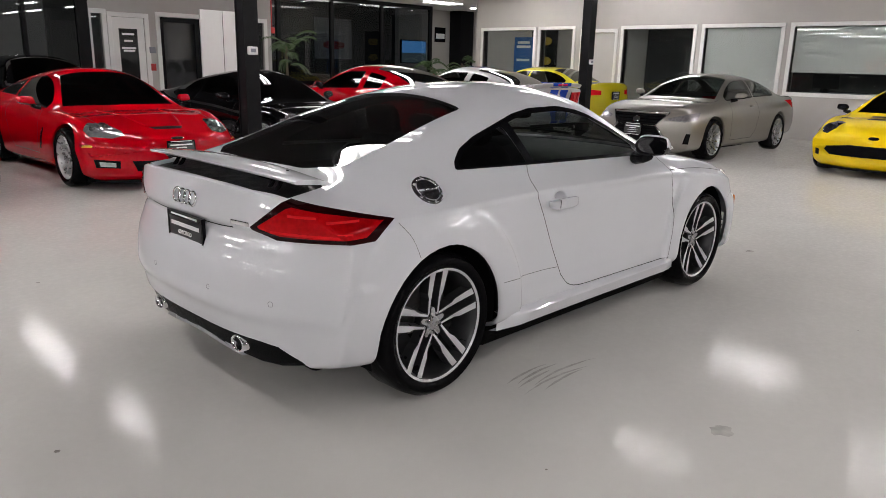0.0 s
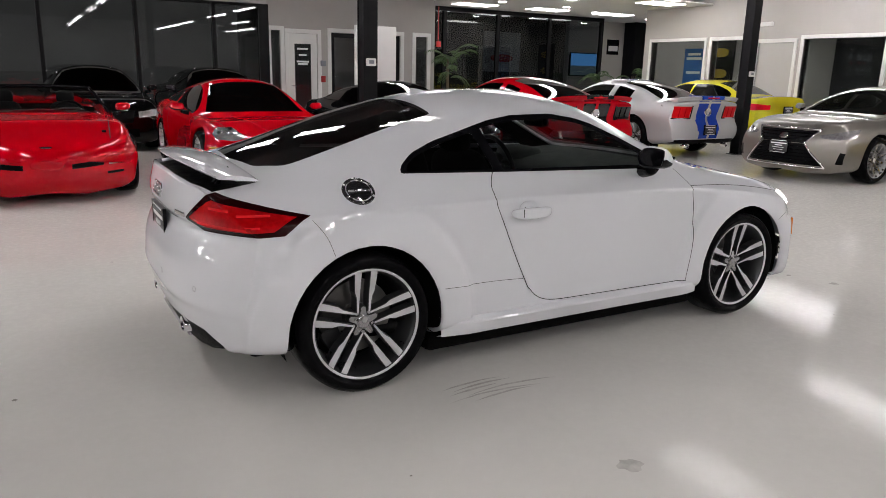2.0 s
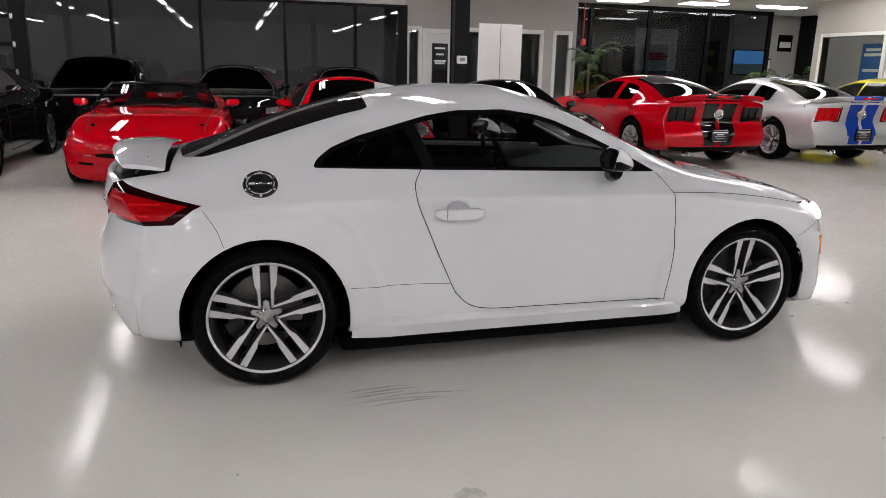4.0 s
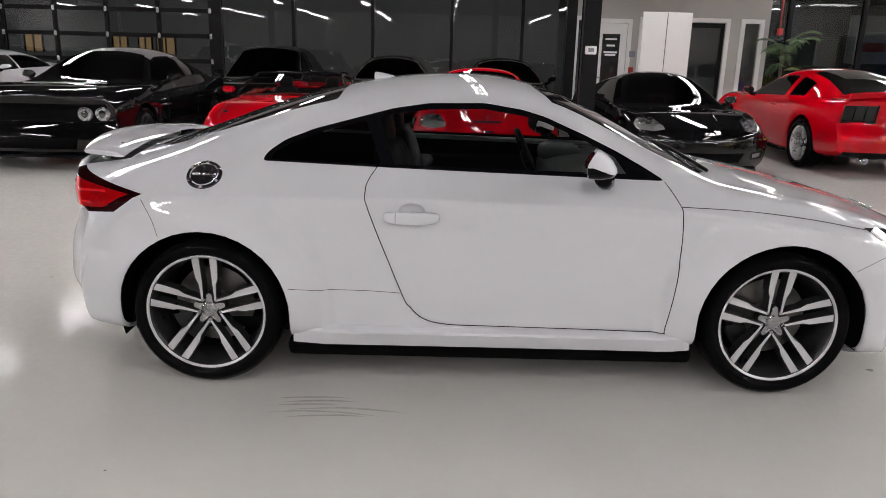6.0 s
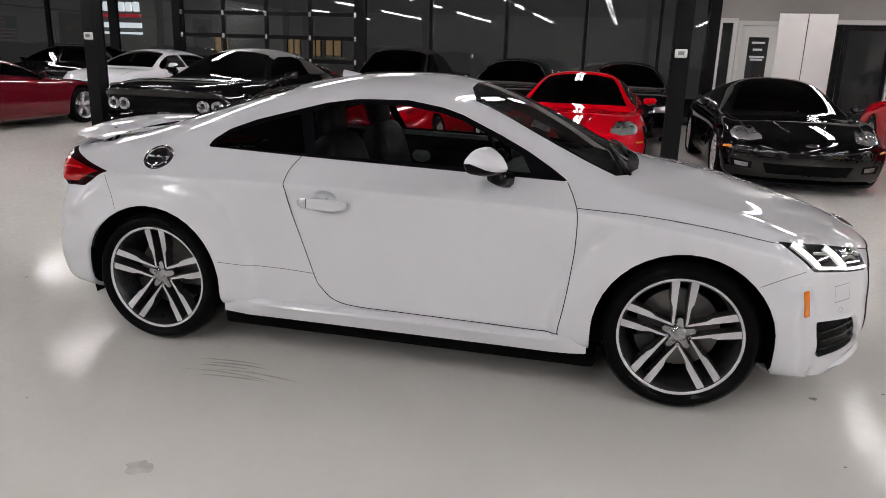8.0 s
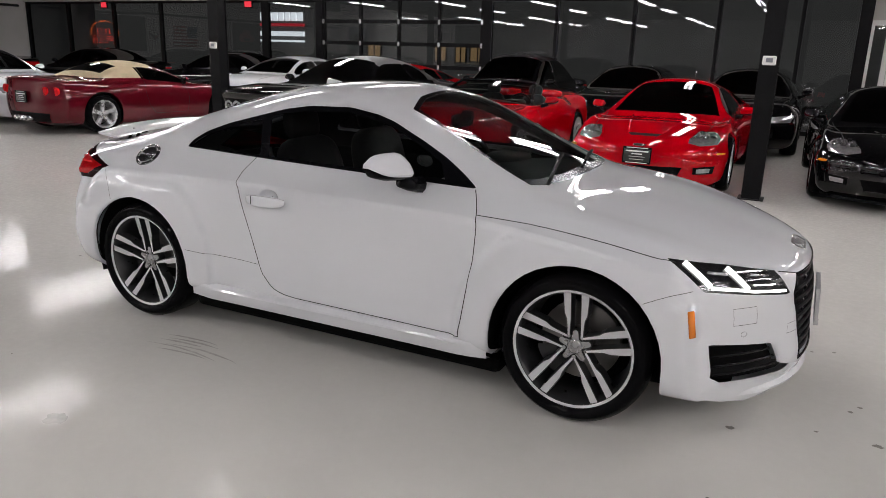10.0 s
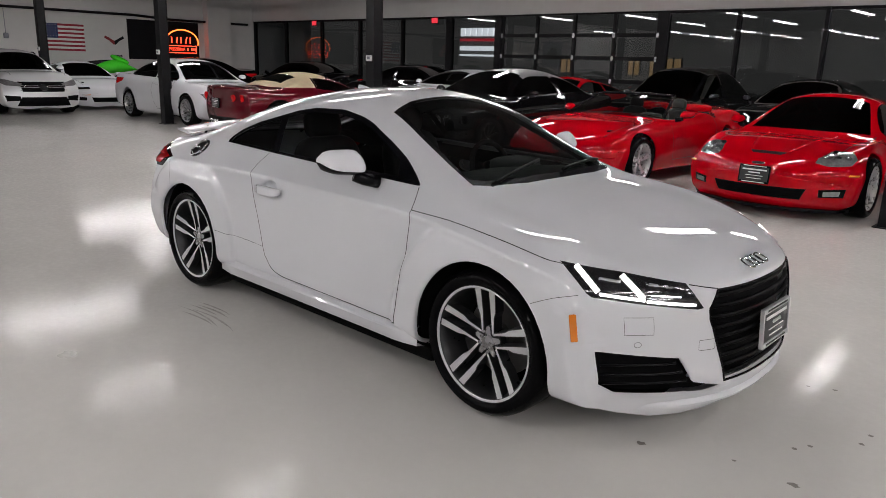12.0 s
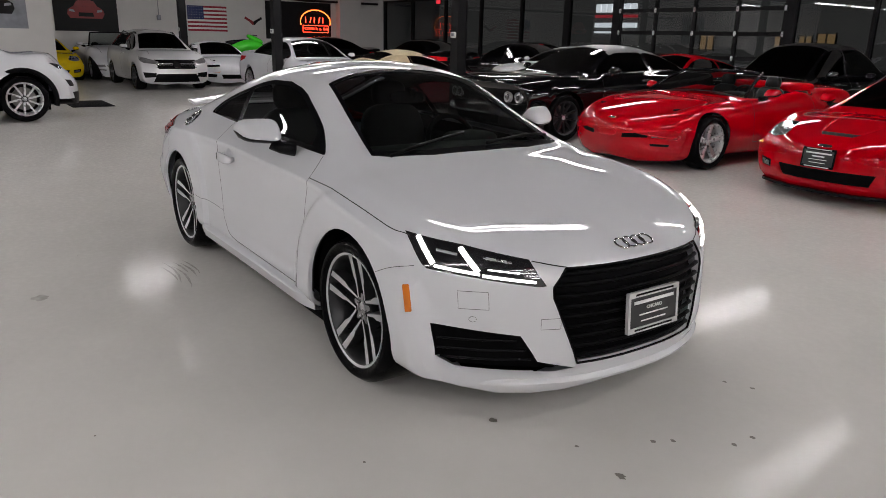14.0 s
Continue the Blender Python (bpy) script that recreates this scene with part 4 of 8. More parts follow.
    def flare(co):
        """Crisp flares round the wheels and a shoulder line, on the sides only."""
        zc_ = zs_(co.x)
        if abs(co.y) > 0.7 and -1.45 < co.x < 1.45 and zc_ - 0.13 < co.z < zc_ - 0.004:
            u = (zc_ - co.z) / 0.13
            co = Vector((co.x, co.y - math.copysign(0.009 * (1 - u) ** 1.5 * min(1.0, (1.45 - abs(co.x)) / 0.25), co.y), co.z))
        for x in (-1.2525, 1.2525):
            d = math.hypot(co.x - x, co.z - 0.335)
            if d < 0.56 and abs(co.y) > 0.6 and co.z < 0.86:
                t = min(1.0, max(0.0, (0.552 - d) / 0.024))
                outer = (co.x - x) * (1 if x > 0 else -1)
                k = t * t * (3 - 2 * t) * min(1, max(0, (abs(co.y) - 0.7) / 0.12)) * min(1, max(0, (0.86 - co.z) / 0.09)) * (min(1, max(0, (0.46 - outer) / 0.1)) if co.z > 0.6 else 1)
                co = Vector((co.x, co.y + math.copysign(0.021 * k, co.y), co.z))
        return co
    c["warp"] = flare
    c["corners"] = (5,)
    c["fair"] = 9
    sh = Shell(c, nx=250, dense=3)
    X, Z = (1, 0, 0), (0, 0, 1)
    for x in (-1.2525, 1.2525):
        arch(sh, x, 0.372, 0.335)
    sh.drop("arch")
    # greenhouse: dark surround, then the panes in it
    quarter = [(-1.02, 0.985), (-1.0, 1.02), (-0.93, 1.07), (-0.8, 1.12), (-0.56, 1.185), (-0.53, 1.19), (-0.46, 0.972)]
    front = [(-0.50, 1.20), (-0.46, 1.212), (-0.3, 1.237), (-0.05, 1.243), (0.12, 1.218), (0.22, 1.19), (0.40, 1.115), (0.54, 1.05), (0.66, 0.985), (0.735, 0.94), (-0.43, 0.968)]
    for y in (1, -1):
        n = "surround%d" % y
        sh.side(n, rounded(quarter + front, 0.02, 2), y, 0.1)
        q2 = rounded([(-0.985, 0.992), (-0.97, 1.02), (-0.9, 1.062), (-0.75, 1.112), (-0.575, 1.158), (-0.50, 0.982)], 0.02, 2)
        f2 = [(-0.515, 1.172), (-0.45, 1.188), (-0.3, 1.21), (-0.05, 1.217), (0.12, 1.192), (0.22, 1.165), (0.40, 1.09), (0.52, 1.03), (0.565, 0.965), (-0.445, 0.982)]
        for nm, q in (("quarter_window", q2), ("door_window", f2)):
            sh.cut(nm + str(y), q, X, Z, lambda f, y=y, n=n: f.normal.y * y > 0.1 and f[sh.lay] == sh.names[n], only_body=False)
        sh.side("door%d" % y, rounded([(-0.515, 0.972), (-0.56, 0.90), (-0.545, 0.80), (-0.40, 0.45), (-0.34, 0.36), (-0.25, 0.318), (-0.1, 0.31), (0.73, 0.302), (0.785, 0.60), (0.79, 0.80), (0.77, 0.87), (0.72, 0.938)], 0.02, 2), y, 0.1)
        sh.cut("handle_hole%d" % y, [(-0.36 + 0.064 * math.cos(2 * math.pi * i / 20), 0.795 + 0.043 * math.sin(2 * math.pi * i / 20)) for i in range(20)], X, Z, lambda f, y=y: f.normal.y * y > 0.1 and f[sh.lay] == sh.names["door%d" % y], only_body=False)
        sh.drop("handle_hole%d" % y)
        sh.end("taillight%d" % y, [(-0.268, 0.850), (-0.46, 0.895), (-0.66, 0.935), (-0.69, 0.922), (-0.84, 0.805), (-0.83, 0.792), (-0.72, 0.762), (-0.54, 0.770), (-0.325, 0.774)], -1, y, 0.8, 1.3)
        sh.end("headlight%d" % y, [(-0.348, 0.772), (-0.58, 0.745), (-0.836, 0.702), (-0.908, 0.607), (-0.88, 0.604), (-0.66, 0.632), (-0.444, 0.656), (-0.425, 0.67)], 1, y, 0.8, 1.3)
        for q in ([(0.830, 0.446), (0.560, 0.412), (0.525, 0.350), (0.50, 0.305), (0.50, 0.248), (0.757, 0.262), (0.815, 0.305)], [(0.50, 0.305), (0.44, 0.275), (0.30, 0.252), (0.42, 0.238), (0.50, 0.244)]):
            sh.end("intake%d" % y, q, 1, y, 0.0, 1.3)
    pane = [(1.04, 0.0), (1.03, 0.30), (0.98, 0.52), (0.93, 0.60), (0.60, 0.545), (0.26, 0.49), (0.20, 0.3), (0.18, 0), (0.20, -0.3), (0.26, -0.49), (0.60, -0.545), (0.93, -0.60), (0.98, -0.52), (1.03, -0.30)]
    sh.top("screen_border", pane, 0.85)
    sh.cut("windshield", [(0.59 + (x - 0.59) * (0.93 if x < 0.5 else 0.88), y * 0.955) for x, y in pane], X, (0, 1, 0), lambda f: f[sh.lay] == sh.names["screen_border"], only_body=False)
    sh.top("rear_window", rounded([(-0.72, 0.47), (-0.70, 0), (-0.72, -0.47), (-1.2, -0.50), (-1.50, -0.50), (-1.60, -0.36), (-1.63, 0), (-1.60, 0.36), (-1.50, 0.50), (-1.2, 0.50)], 0.03, 2), 0.85, 0.05)
    sh.top("spoiler_well", [(-1.64, 0.604), (-1.69, 0.54), (-1.69, -0.54), (-1.64, -0.604), (-1.75, -0.615), (-1.848, -0.622), (-1.90, -0.45), (-1.922, -0.2), (-1.922, 0.2), (-1.90, 0.45), (-1.848, 0.622), (-1.75, 0.615)], 0.85, 0.2)
    grille = [(0.388, 0.668), (0.445, 0.60), (0.447, 0.56), (0.345, 0.285), (-0.345, 0.285), (-0.447, 0.56), (-0.445, 0.60), (-0.388, 0.668)]
    sh.end("grille_opening", grille, 1, 0, 0.0, 1.5)
    sh.end("diffuser", [(0.80, 0.16), (0.70, 0.275), (0.61, 0.328), (0.52, 0.336), (0.3, 0.326), (0.0, 0.32), (-0.3, 0.326), (-0.52, 0.336), (-0.61, 0.328), (-0.70, 0.275), (-0.80, 0.16)], -1, 0, 0.0, 1.4)
    for y in (1, -1):
        sh.piece("surround%d" % y, "window_surround", TRIM, root)
        sh.piece("quarter_window%d" % y, "quarter_window", SHADEGLASS, root, offset=-0.003)
        sh.piece("door_window%d" % y, "door_window", HEROGLASS, root, offset=-0.003)
        d = sh.piece("door%d" % y, "door", WHITE, root, lip=0.012)
        # handle before a scooped recess
        hb = bmesh.new()
        pt = sh.hit_side(-0.36, 0.782, y)
        blob(hb, 0.120, 0.014, 0.024, 0.55, 0.45, 14, pose(-0.36, pt.y + y * 0.036, 0.782))
        for v in hb.verts:
            u = (v.co.x + 0.36) / 0.12
            v.co.y -= y * 0.016 * u ** 4
            v.co.z += -0.008 * (1 - u * u) if v.co.z < 0.78 else 0
        for x0_ in (-0.462, -0.275):
            box(hb, x0_, x0_ + 0.02, min(pt.y - y * 0.005, pt.y + y * 0.03), max(pt.y - y * 0.005, pt.y + y * 0.03), 0.770, 0.794)
        part("door_handle", hb, WHITE, d)
        part("handle_gap", boxed(-0.4285, -0.4265, min(pt.y + y * 0.03, pt.y + y * 0.0506), max(pt.y + y * 0.03, pt.y + y * 0.0506), 0.762, 0.803), GAP, d, smooth=False)
        hb = bmesh.new()
        rows = []
        for r_ in (1.04, 1.0, 0.85, 0.6, 0.3, 0.04):
            row = []
            for i in range(32):
                a_ = 2 * math.pi * i / 32
                q = sh.hit_side(-0.36 + 0.064 * r_ * math.cos(a_), 0.795 + 0.043 * r_ * math.sin(a_), y)
                row.append(hb.verts.new((q.x, q.y - y * (0.034 * max(0.0, 1 - r_ ** 2.2) + (0.003 if r_ > 1 else 0)), q.z)))
            rows.append(row)
        for u_, v_ in zip(rows, rows[1:]):
            for i in range(32):
                hb.faces.new((u_[i], u_[(i + 1) % 32], v_[(i + 1) % 32], v_[i]))
        bmesh.ops.recalc_face_normals(hb, faces=hb.faces)
        part("handle_recess", hb, WHITE, d)
        cz_, cu_ = 0.838, -0.55
        inner = [(cu_ + (u - cu_) * 0.86, cz_ + (z - cz_) * 0.70) for u, z in ((-0.268, 0.850), (-0.46, 0.895), (-0.66, 0.935), (-0.69, 0.922), (-0.84, 0.805), (-0.83, 0.792), (-0.72, 0.762), (-0.54, 0.770), (-0.325, 0.774))]
        q_ = math.hypot(1, 0.8)
        sh.cut("tail_inner%d" % y, inner, (0.8 / q_, y / q_, 0), Z, lambda f, y=y: f[sh.lay] == sh.names["taillight%d" % y], only_body=False)
        t = sh.piece("taillight%d" % y, "taillight", LENS_DARK, root, "dark red tail lamp with bright red bars", offset=-0.002)
        sh.piece("tail_inner%d" % y, "red_lens", LENS_MID, t, offset=0.001)
        for zz, u0, u1 in ((0.866, -0.66, -0.54), (0.850, -0.50, -0.39), (0.806, -0.74, -0.40)):
            lb = bmesh.new()
            q = math.hypot(1, 0.8)
            prev = None
            for i in range(15):
                u = u0 + (u1 - u0) * i / 14
                dv = Vector((1, -0.8 * y, 0)).normalized()
                base_pt = Vector((u * 0.8 / q, y * u / q, zz)) - dv * 3
                pnt = sh.hit(base_pt, dv)
                if pnt is None:
                    continue
                nn = sh.normal_at(pnt)
                a, b = lb.verts.new(pnt + nn * 0.001 + Vector((0, 0, 0.0105))), lb.verts.new(pnt + nn * 0.001 - Vector((0, 0, 0.0105)))
                if prev:
                    lb.faces.new((prev[0], prev[1], b, a))
                prev = (a, b)
            part("lamp_bar", lb, LENS_RED, t)
        h = sh.piece("headlight%d" % y, "headlight", LENS_BLACK, root, "dark headlamp with lit white strips", offset=-0.003)

        def strip(pts, wd, name="light_strip", m=DRL):
            lb = bmesh.new()
            q = math.hypot(1, 0.8)
            dv = Vector((-1, -0.8 * y, 0)).normalized()
            P = []
            for (u0, z0), (u1, z1) in zip(pts, pts[1:]):
                for i in range(8):
                    u, z = u0 + (u1 - u0) * i / 7, z0 + (z1 - z0) * i / 7
                    pnt = sh.hit(Vector((-u * 0.8 / q, y * u / q, z)) - dv * 3, dv)
                    if pnt is not None:
                        P.append(pnt + sh.normal_at(pnt) * 0.002)
            if len(P) > 2:
                tube(lb, P, wd, 6)
                part(name, lb, m, h)
            else:
                lb.free()
        strip([(-0.405, 0.758), (-0.470, 0.675)], 0.011)
        strip([(-0.475, 0.668), (-0.65, 0.647)], 0.007)
        strip([(-0.572, 0.732), (-0.645, 0.655)], 0.011)
        strip([(-0.66, 0.643), (-0.865, 0.622)], 0.006)
        strip([(-0.68, 0.665), (-0.80, 0.655)], 0.003)
        strip([(-0.48, 0.722), (-0.56, 0.712)], 0.006, "reflector", ALLOYM)
        strip([(-0.66, 0.705), (-0.77, 0.690)], 0.005, "reflector", ALLOYM)
        sh.piece("intake%d" % y, "air_intake", MATTE, root, offset=-0.045)
        for zz, y0, y1 in ((0.385, 0.56, 0.80), (0.345, 0.53, 0.80), (0.308, 0.51, 0.79)):
            pp = []
            for i in range(7):
                yy = y0 + (y1 - y0) * i / 6
                pnt = sh.hit((4, yy * y, zz), (-1, 0, 0))
                if pnt is not None:
                    pp.append(pnt - Vector((0.02, 0, 0)))
            if len(pp) > 2:
                ib = bmesh.new()
                tube(ib, pp, 0.006, 6)
                part("intake_slat", ib, TRIM, root)
        # amber side marker
        ab = bmesh.new()
        pt = sh.hit_side(1.715, 0.54, y)
        nn = sh.normal_at(pt)
        box(ab, -0.014, 0.014, -0.006, 0.006, -0.055, 0.055, bevel=0.005)
        bmesh.ops.transform(ab, matrix=Matrix.Translation(pt) @ nn.to_track_quat("Y", "Z").to_matrix().to_4x4() @ pose(0, 0, 0, 0, 8, 0), verts=ab.verts)
        part("side_marker", ab, AMBER, root, "amber side marker lamp")
    sh.piece("screen_border", "windshield_border", TRIM, root, offset=-0.002, flat=0.35)
    sh.piece("windshield", "windshield", WINDSHIELD, root, offset=-0.002, flat=0.35)
    sh.piece("rear_window", "rear_window", SHADEGLASS, root, offset=-0.002, flat=0.3)
    sh.piece("spoiler_well", "spoiler_well", MATTE, root, offset=-0.02)
    gr = sh.piece("grille_opening", "grille", MATTE, root, "black slatted front grille", offset=-0.05)
    for k in range(9):
        zz = 0.312 + k * 0.0415
        hwid = 0.34 + (min(zz, 0.56) - 0.285) / 0.275 * 0.10 if zz < 0.58 else 0.44 - (zz - 0.58) * 0.7
        pp = []
        for i in range(15):
            pnt = sh.hit((4, -hwid + 2 * hwid * i / 14, zz), (-1, 0, 0))
            if pnt is not None:
                pp.append(pnt - Vector((0.018, 0, 0)))
        sb = bmesh.new()
        if len(pp) > 2:
            tube(sb, pp, 0.010, 6)
        part("slat", sb, MATTE, gr)
    sb = bmesh.new()
    for a, b in zip(grille, grille[1:] + grille[:1]):
        pp = []
        for i in range(10):
            t = i / 9
            pnt = sh.hit((4, a[0] + (b[0] - a[0]) * t, a[1] + (b[1] - a[1]) * t), (-1, 0, 0))
            if pnt is not None:
                pp.append(pnt)
        if len(pp) > 2:
            tube(sb, pp, 0.005, 6)
    part("grille_frame", sb, TRIM, gr)
    sh.piece("diffuser", "rear_diffuser", MATTE, root, offset=-0.012)
    # dark cabin lining inside the skin
    lb = sh.take("")
    bmesh.ops.delete(lb, geom=[f for f in lb.faces if not (-1.75 < f.calc_center_median().x < 1.02 and f.calc_center_median().z > 0.3)], context="FACES")
    for v in lb.verts:
        v.co = v.co - sh.normal_at(v.co) * 0.03
    part("cabin_lining", lb, LEATHER, root)
    for y in (1, -1):
        lb = sh.take("door%d" % y)
        for v in lb.verts:
            v.co = v.co - sh.normal_at(v.co) * 0.045
        part("door_card", lb, LEATHER, root)
    lb = boxed(-1.7, 1.0, -0.75, 0.75, 0.22, 0.27)
    part("cabin_floor", lb, LEATHER, root)
    sh.piece("", "body", WHITE, root, lip=0.02)
    for y in (1, -1):
        sh.line(root, [(-0.515, 0.972), (-0.55, 0.92), (-0.56, 0.88), (-0.545, 0.80), (-0.40, 0.45), (-0.36, 0.385), (-0.30, 0.335), (-0.2, 0.313), (0.0, 0.309), (0.4, 0.305), (0.715, 0.303), (0.745, 0.33), (0.785, 0.60), (0.79, 0.80), (0.77, 0.87), (0.73, 0.935)], y, bend=True)
        sh.line(root, [(0.785, 0.845), (1.1, 0.832), (1.35, 0.805), (1.56, 0.768), (1.62, 0.755)], y, bend=True)
        sh.line(root, [(-0.88, 0.464), (-0.75, 0.460), (-0.55, 0.456), (-0.405, 0.448)], y, 0.0022, bend=True)
        sh.line(root, [(-1.50, 0.83), (-1.45, 0.76), (-1.42, 0.68)], y, 0.0022, bend=True)
        sh.line(root, [(1.70, 0.66), (1.62, 0.64), (1.53, 0.60)], y, 0.0022, bend=True)
        for y0, y1, z0, z1 in ((0.66, 0.748, 0.515, 0.583), (0.42, 0.492, 0.437, 0.48)):
            sh.line(root, [(y * y0, z0), (y * y1, z0), (y * y1, z1), (y * y0, z1), (y * y0, z0)], 1, 0.0018, view=1)
        for yy, zz, v in ((0.707, 0.475, 1), (0.62, 0.52, -1), (0.25, 0.52, -1)):
            sh.line(root, [(y * yy + 0.011 * math.cos(2 * math.pi * i / 12), zz + 0.011 * math.sin(2 * math.pi * i / 12)) for i in range(13)], 1, 0.0015, view=v)
    for y in (1, -1):
        sh.line(root, [(y * 0.50, 0.694), (y * 0.44, 0.682), (y * 0.385, 0.672)], 1, 0.005, view=1)
    for y in (1, -1):
        bm = bmesh.new()
        rows = []
        for i in range(25):
            x = -0.872 + 1.744 * i / 24
            e = min(1.0, (x + 0.872) / 0.14, (0.872 - x) / 0.10)
            rows.append([bm.verts.new((x, y * (0.884 + 0.006 * (x / 0.87) ** 4 + a * (e if a > 0 else 1)), z)) for a, z in ((-0.02, 0.306), (0.004, 0.301), (0.043, 0.281), (0.047, 0.272), (0.026, 0.212), (-0.05, 0.200))])
        for a, b in zip(rows, rows[1:]):
            for i in range(5):
                bm.faces.new((a[i], a[i + 1], b[i + 1], b[i]))
        bmesh.ops.recalc_face_normals(bm, faces=bm.faces)
        part("side_skirt", bm, WHITE, root, angle=35)
    bm = bmesh.new()
    rows = []
    for i in range(41):
        yy = 0.70 * (i / 20 - 1)
        q = sh.hit((4, yy, 0.20), (-1, 0, 0))
        if q is not None and q.x > 1.6:
            ee = min(1.0, (0.71 - abs(yy)) / 0.12)
            rows.append([bm.verts.new((q.x + (a if a < -0.02 else a * ee - 0.012 * (1 - ee)), yy, z)) for a, z in ((-0.01, 0.236), (0.016, 0.220), (0.024, 0.206), (0.018, 0.193), (-0.08, 0.178))])
    for a, b in zip(rows, rows[1:]):
        for i in range(4):
            bm.faces.new((a[i], a[i + 1], b[i + 1], b[i]))
    bmesh.ops.recalc_face_normals(bm, faces=bm.faces)
    part("front_lip", bm, WHITE, root, angle=45)
    # underside and wheel wells; low black boxes also stand for the under-car shadow
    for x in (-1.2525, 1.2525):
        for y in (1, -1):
            part("inner_well", boxed(x - 0.40, x + 0.40, y * 0.56 - 0.02, y * 0.56 + 0.02, 0.16, 0.74), WELLSHADE, root, smooth=False)
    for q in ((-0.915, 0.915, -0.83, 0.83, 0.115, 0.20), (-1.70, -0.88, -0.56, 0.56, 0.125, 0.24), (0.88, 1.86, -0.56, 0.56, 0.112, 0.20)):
        part("underbody_shade", boxed(*q, bevel=0.03), WELLSHADE, root, smooth=False)
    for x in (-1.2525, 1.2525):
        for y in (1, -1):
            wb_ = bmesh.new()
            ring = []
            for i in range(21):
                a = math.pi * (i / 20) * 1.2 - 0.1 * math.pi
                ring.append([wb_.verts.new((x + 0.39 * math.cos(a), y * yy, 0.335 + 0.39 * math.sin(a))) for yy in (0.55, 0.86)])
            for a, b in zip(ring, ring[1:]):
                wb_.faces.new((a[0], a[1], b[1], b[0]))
            part("wheel_well", wb_, WELLSHADE, root)
            wheel(root, x, y * 0.765, y, 0.333, 0.258, 0.245, "twin", (ALLOY, ALLOYD))
    for y in (1, -1):
        mirror(root, 0.437, y * 0.945, 1.030, y, WHITE, 1.0)
    # fuel cap
    pt = sh.hit_side(-1.254, 0.926, -1)
    nn = sh.normal_at(pt)
    M = Matrix.Translation(pt) @ nn.to_track_quat("Z", "Y").to_matrix().to_4x4() @ Matrix.Scale(0.9, 4)
    bm = bmesh.new()
    lathe(bm, [(0.0005, 0.004), (0.062, 0.004), (0.066, 0.007), (0.082, 0.006), (0.085, 0.001), (0.085, -0.01)], 36, "z")
    bmesh.ops.transform(bm, matrix=M, verts=bm.verts)
    cap = part("fuel_cap", bm, LENS_BLACK, root, "round black fuel flap with bright ring")
    bm = bmesh.new()
    lathe(bm, [(0.063, 0.0045), (0.0645, 0.009), (0.0675, 0.009), (0.069, 0.006)], 36, "z")
    for i in range(6):
        a = math.pi * (i + 0.5) / 3
        lathe_pt = [(0.0005, 0.011), (0.006, 0.010), (0.007, 0.006)]
        b0 = bmesh.new()
        lathe(b0, lathe_pt, 8, "z")
        bmesh.ops.transform(b0, matrix=pose(0.0765 * math.cos(a), 0.0765 * math.sin(a), 0), verts=b0.verts)
        tmp = bpy.data.meshes.new("tmp")
        b0.to_mesh(tmp)
        b0.free()
        bm.from_mesh(tmp)
        bpy.data.meshes.remove(tmp)
    box(bm, -0.055, 0.055, -0.004, 0.004, 0.004, 0.009)
    bmesh.ops.transform(bm, matrix=M, verts=bm.verts)
    part("bright_ring", bm, ALLOYM, cap)
    # raised spoiler blade on two arms
    bm = bmesh.new()
    rows = []
    ny = 41
    for j in range(ny):
        t = j / (ny - 1) * 2 - 1
        q = t * t
        xt, xl = -1.935 + 0.105 * q, -1.675 + 0.02 * q
        zt_, zl_ = 1.036 - 0.036 * q, 1.022 - 0.040 * q
        th = 0.020 - 0.008 * q
        row = []
        for u, w_ in ((0.0, -0.004), (0.0, 0.0), (0.08, 0.004), (0.3, 0.008), (0.6, 0.007), (0.85, 0.003), (1.0, -0.006), (0.92, -0.012), (0.6, -th), (0.25, -th), (0.04, -0.012)):
            row.append(bm.verts.new((xt + (xl - xt) * u, 0.645 * t, zt_ + (zl_ - zt_) * u + w_)))
        rows.append(row)
    k_ = len(rows[0])
    for a, b in zip(rows, rows[1:]):
        for i in range(k_):
            bm.faces.new((a[i], a[(i + 1) % k_], b[(i + 1) % k_], b[i]))
    bm.faces.new(rows[0])
    bm.faces.new(rows[-1][::-1])
    bmesh.ops.recalc_face_normals(bm, faces=bm.faces)
    sp = part("spoiler", bm, WHITE, root, "raised white rear spoiler blade", angle=35)
    for y in (0.43, -0.43):
        bm = bmesh.new()
        for o in (-0.028, 0.028):
            tube(bm, [(-1.80, y + o, 0.93), (-1.76, y + o, 0.985), (-1.735, y + o, 1.012)], 0.009, 6)
        box(bm, -1.83, -1.70, y - 0.045, y + 0.045, 0.985, 1.006, bevel=0.006)
        part("spoiler_arm", bm, TRIM, sp, angle=40)
    # rear details
    for y in (0.37, -0.37):
        bm = bmesh.new()
        lathe(bm, [(0.036, 0.05), (0.040, -0.055), (0.045, -0.062), (0.052, -0.055), (0.053, 0.06)], 24, "x")
        bmesh.ops.transform(bm, matrix=pose(-1.90, y, 0.285) @ Matrix.Diagonal((1, 1.0, 0.72, 1)), verts=bm.verts)
        part("exhaust_tip", bm, CHROME, root)
    p = sh.hit((-4, 0, 0.725), (1, 0, 0))
    plate(root, p.x - 0.012, 0.0, 0.683, -1, 0, h=0.175, town="CHICAGO")
    sh.line(root, [(-0.37, 0.792), (-0.2, 0.783), (0.2, 0.783), (0.37, 0.792)], 1, 0.007, view=-1, bend=True)
    p = sh.hit((4, 0, 0.47), (-1, 0, 0))
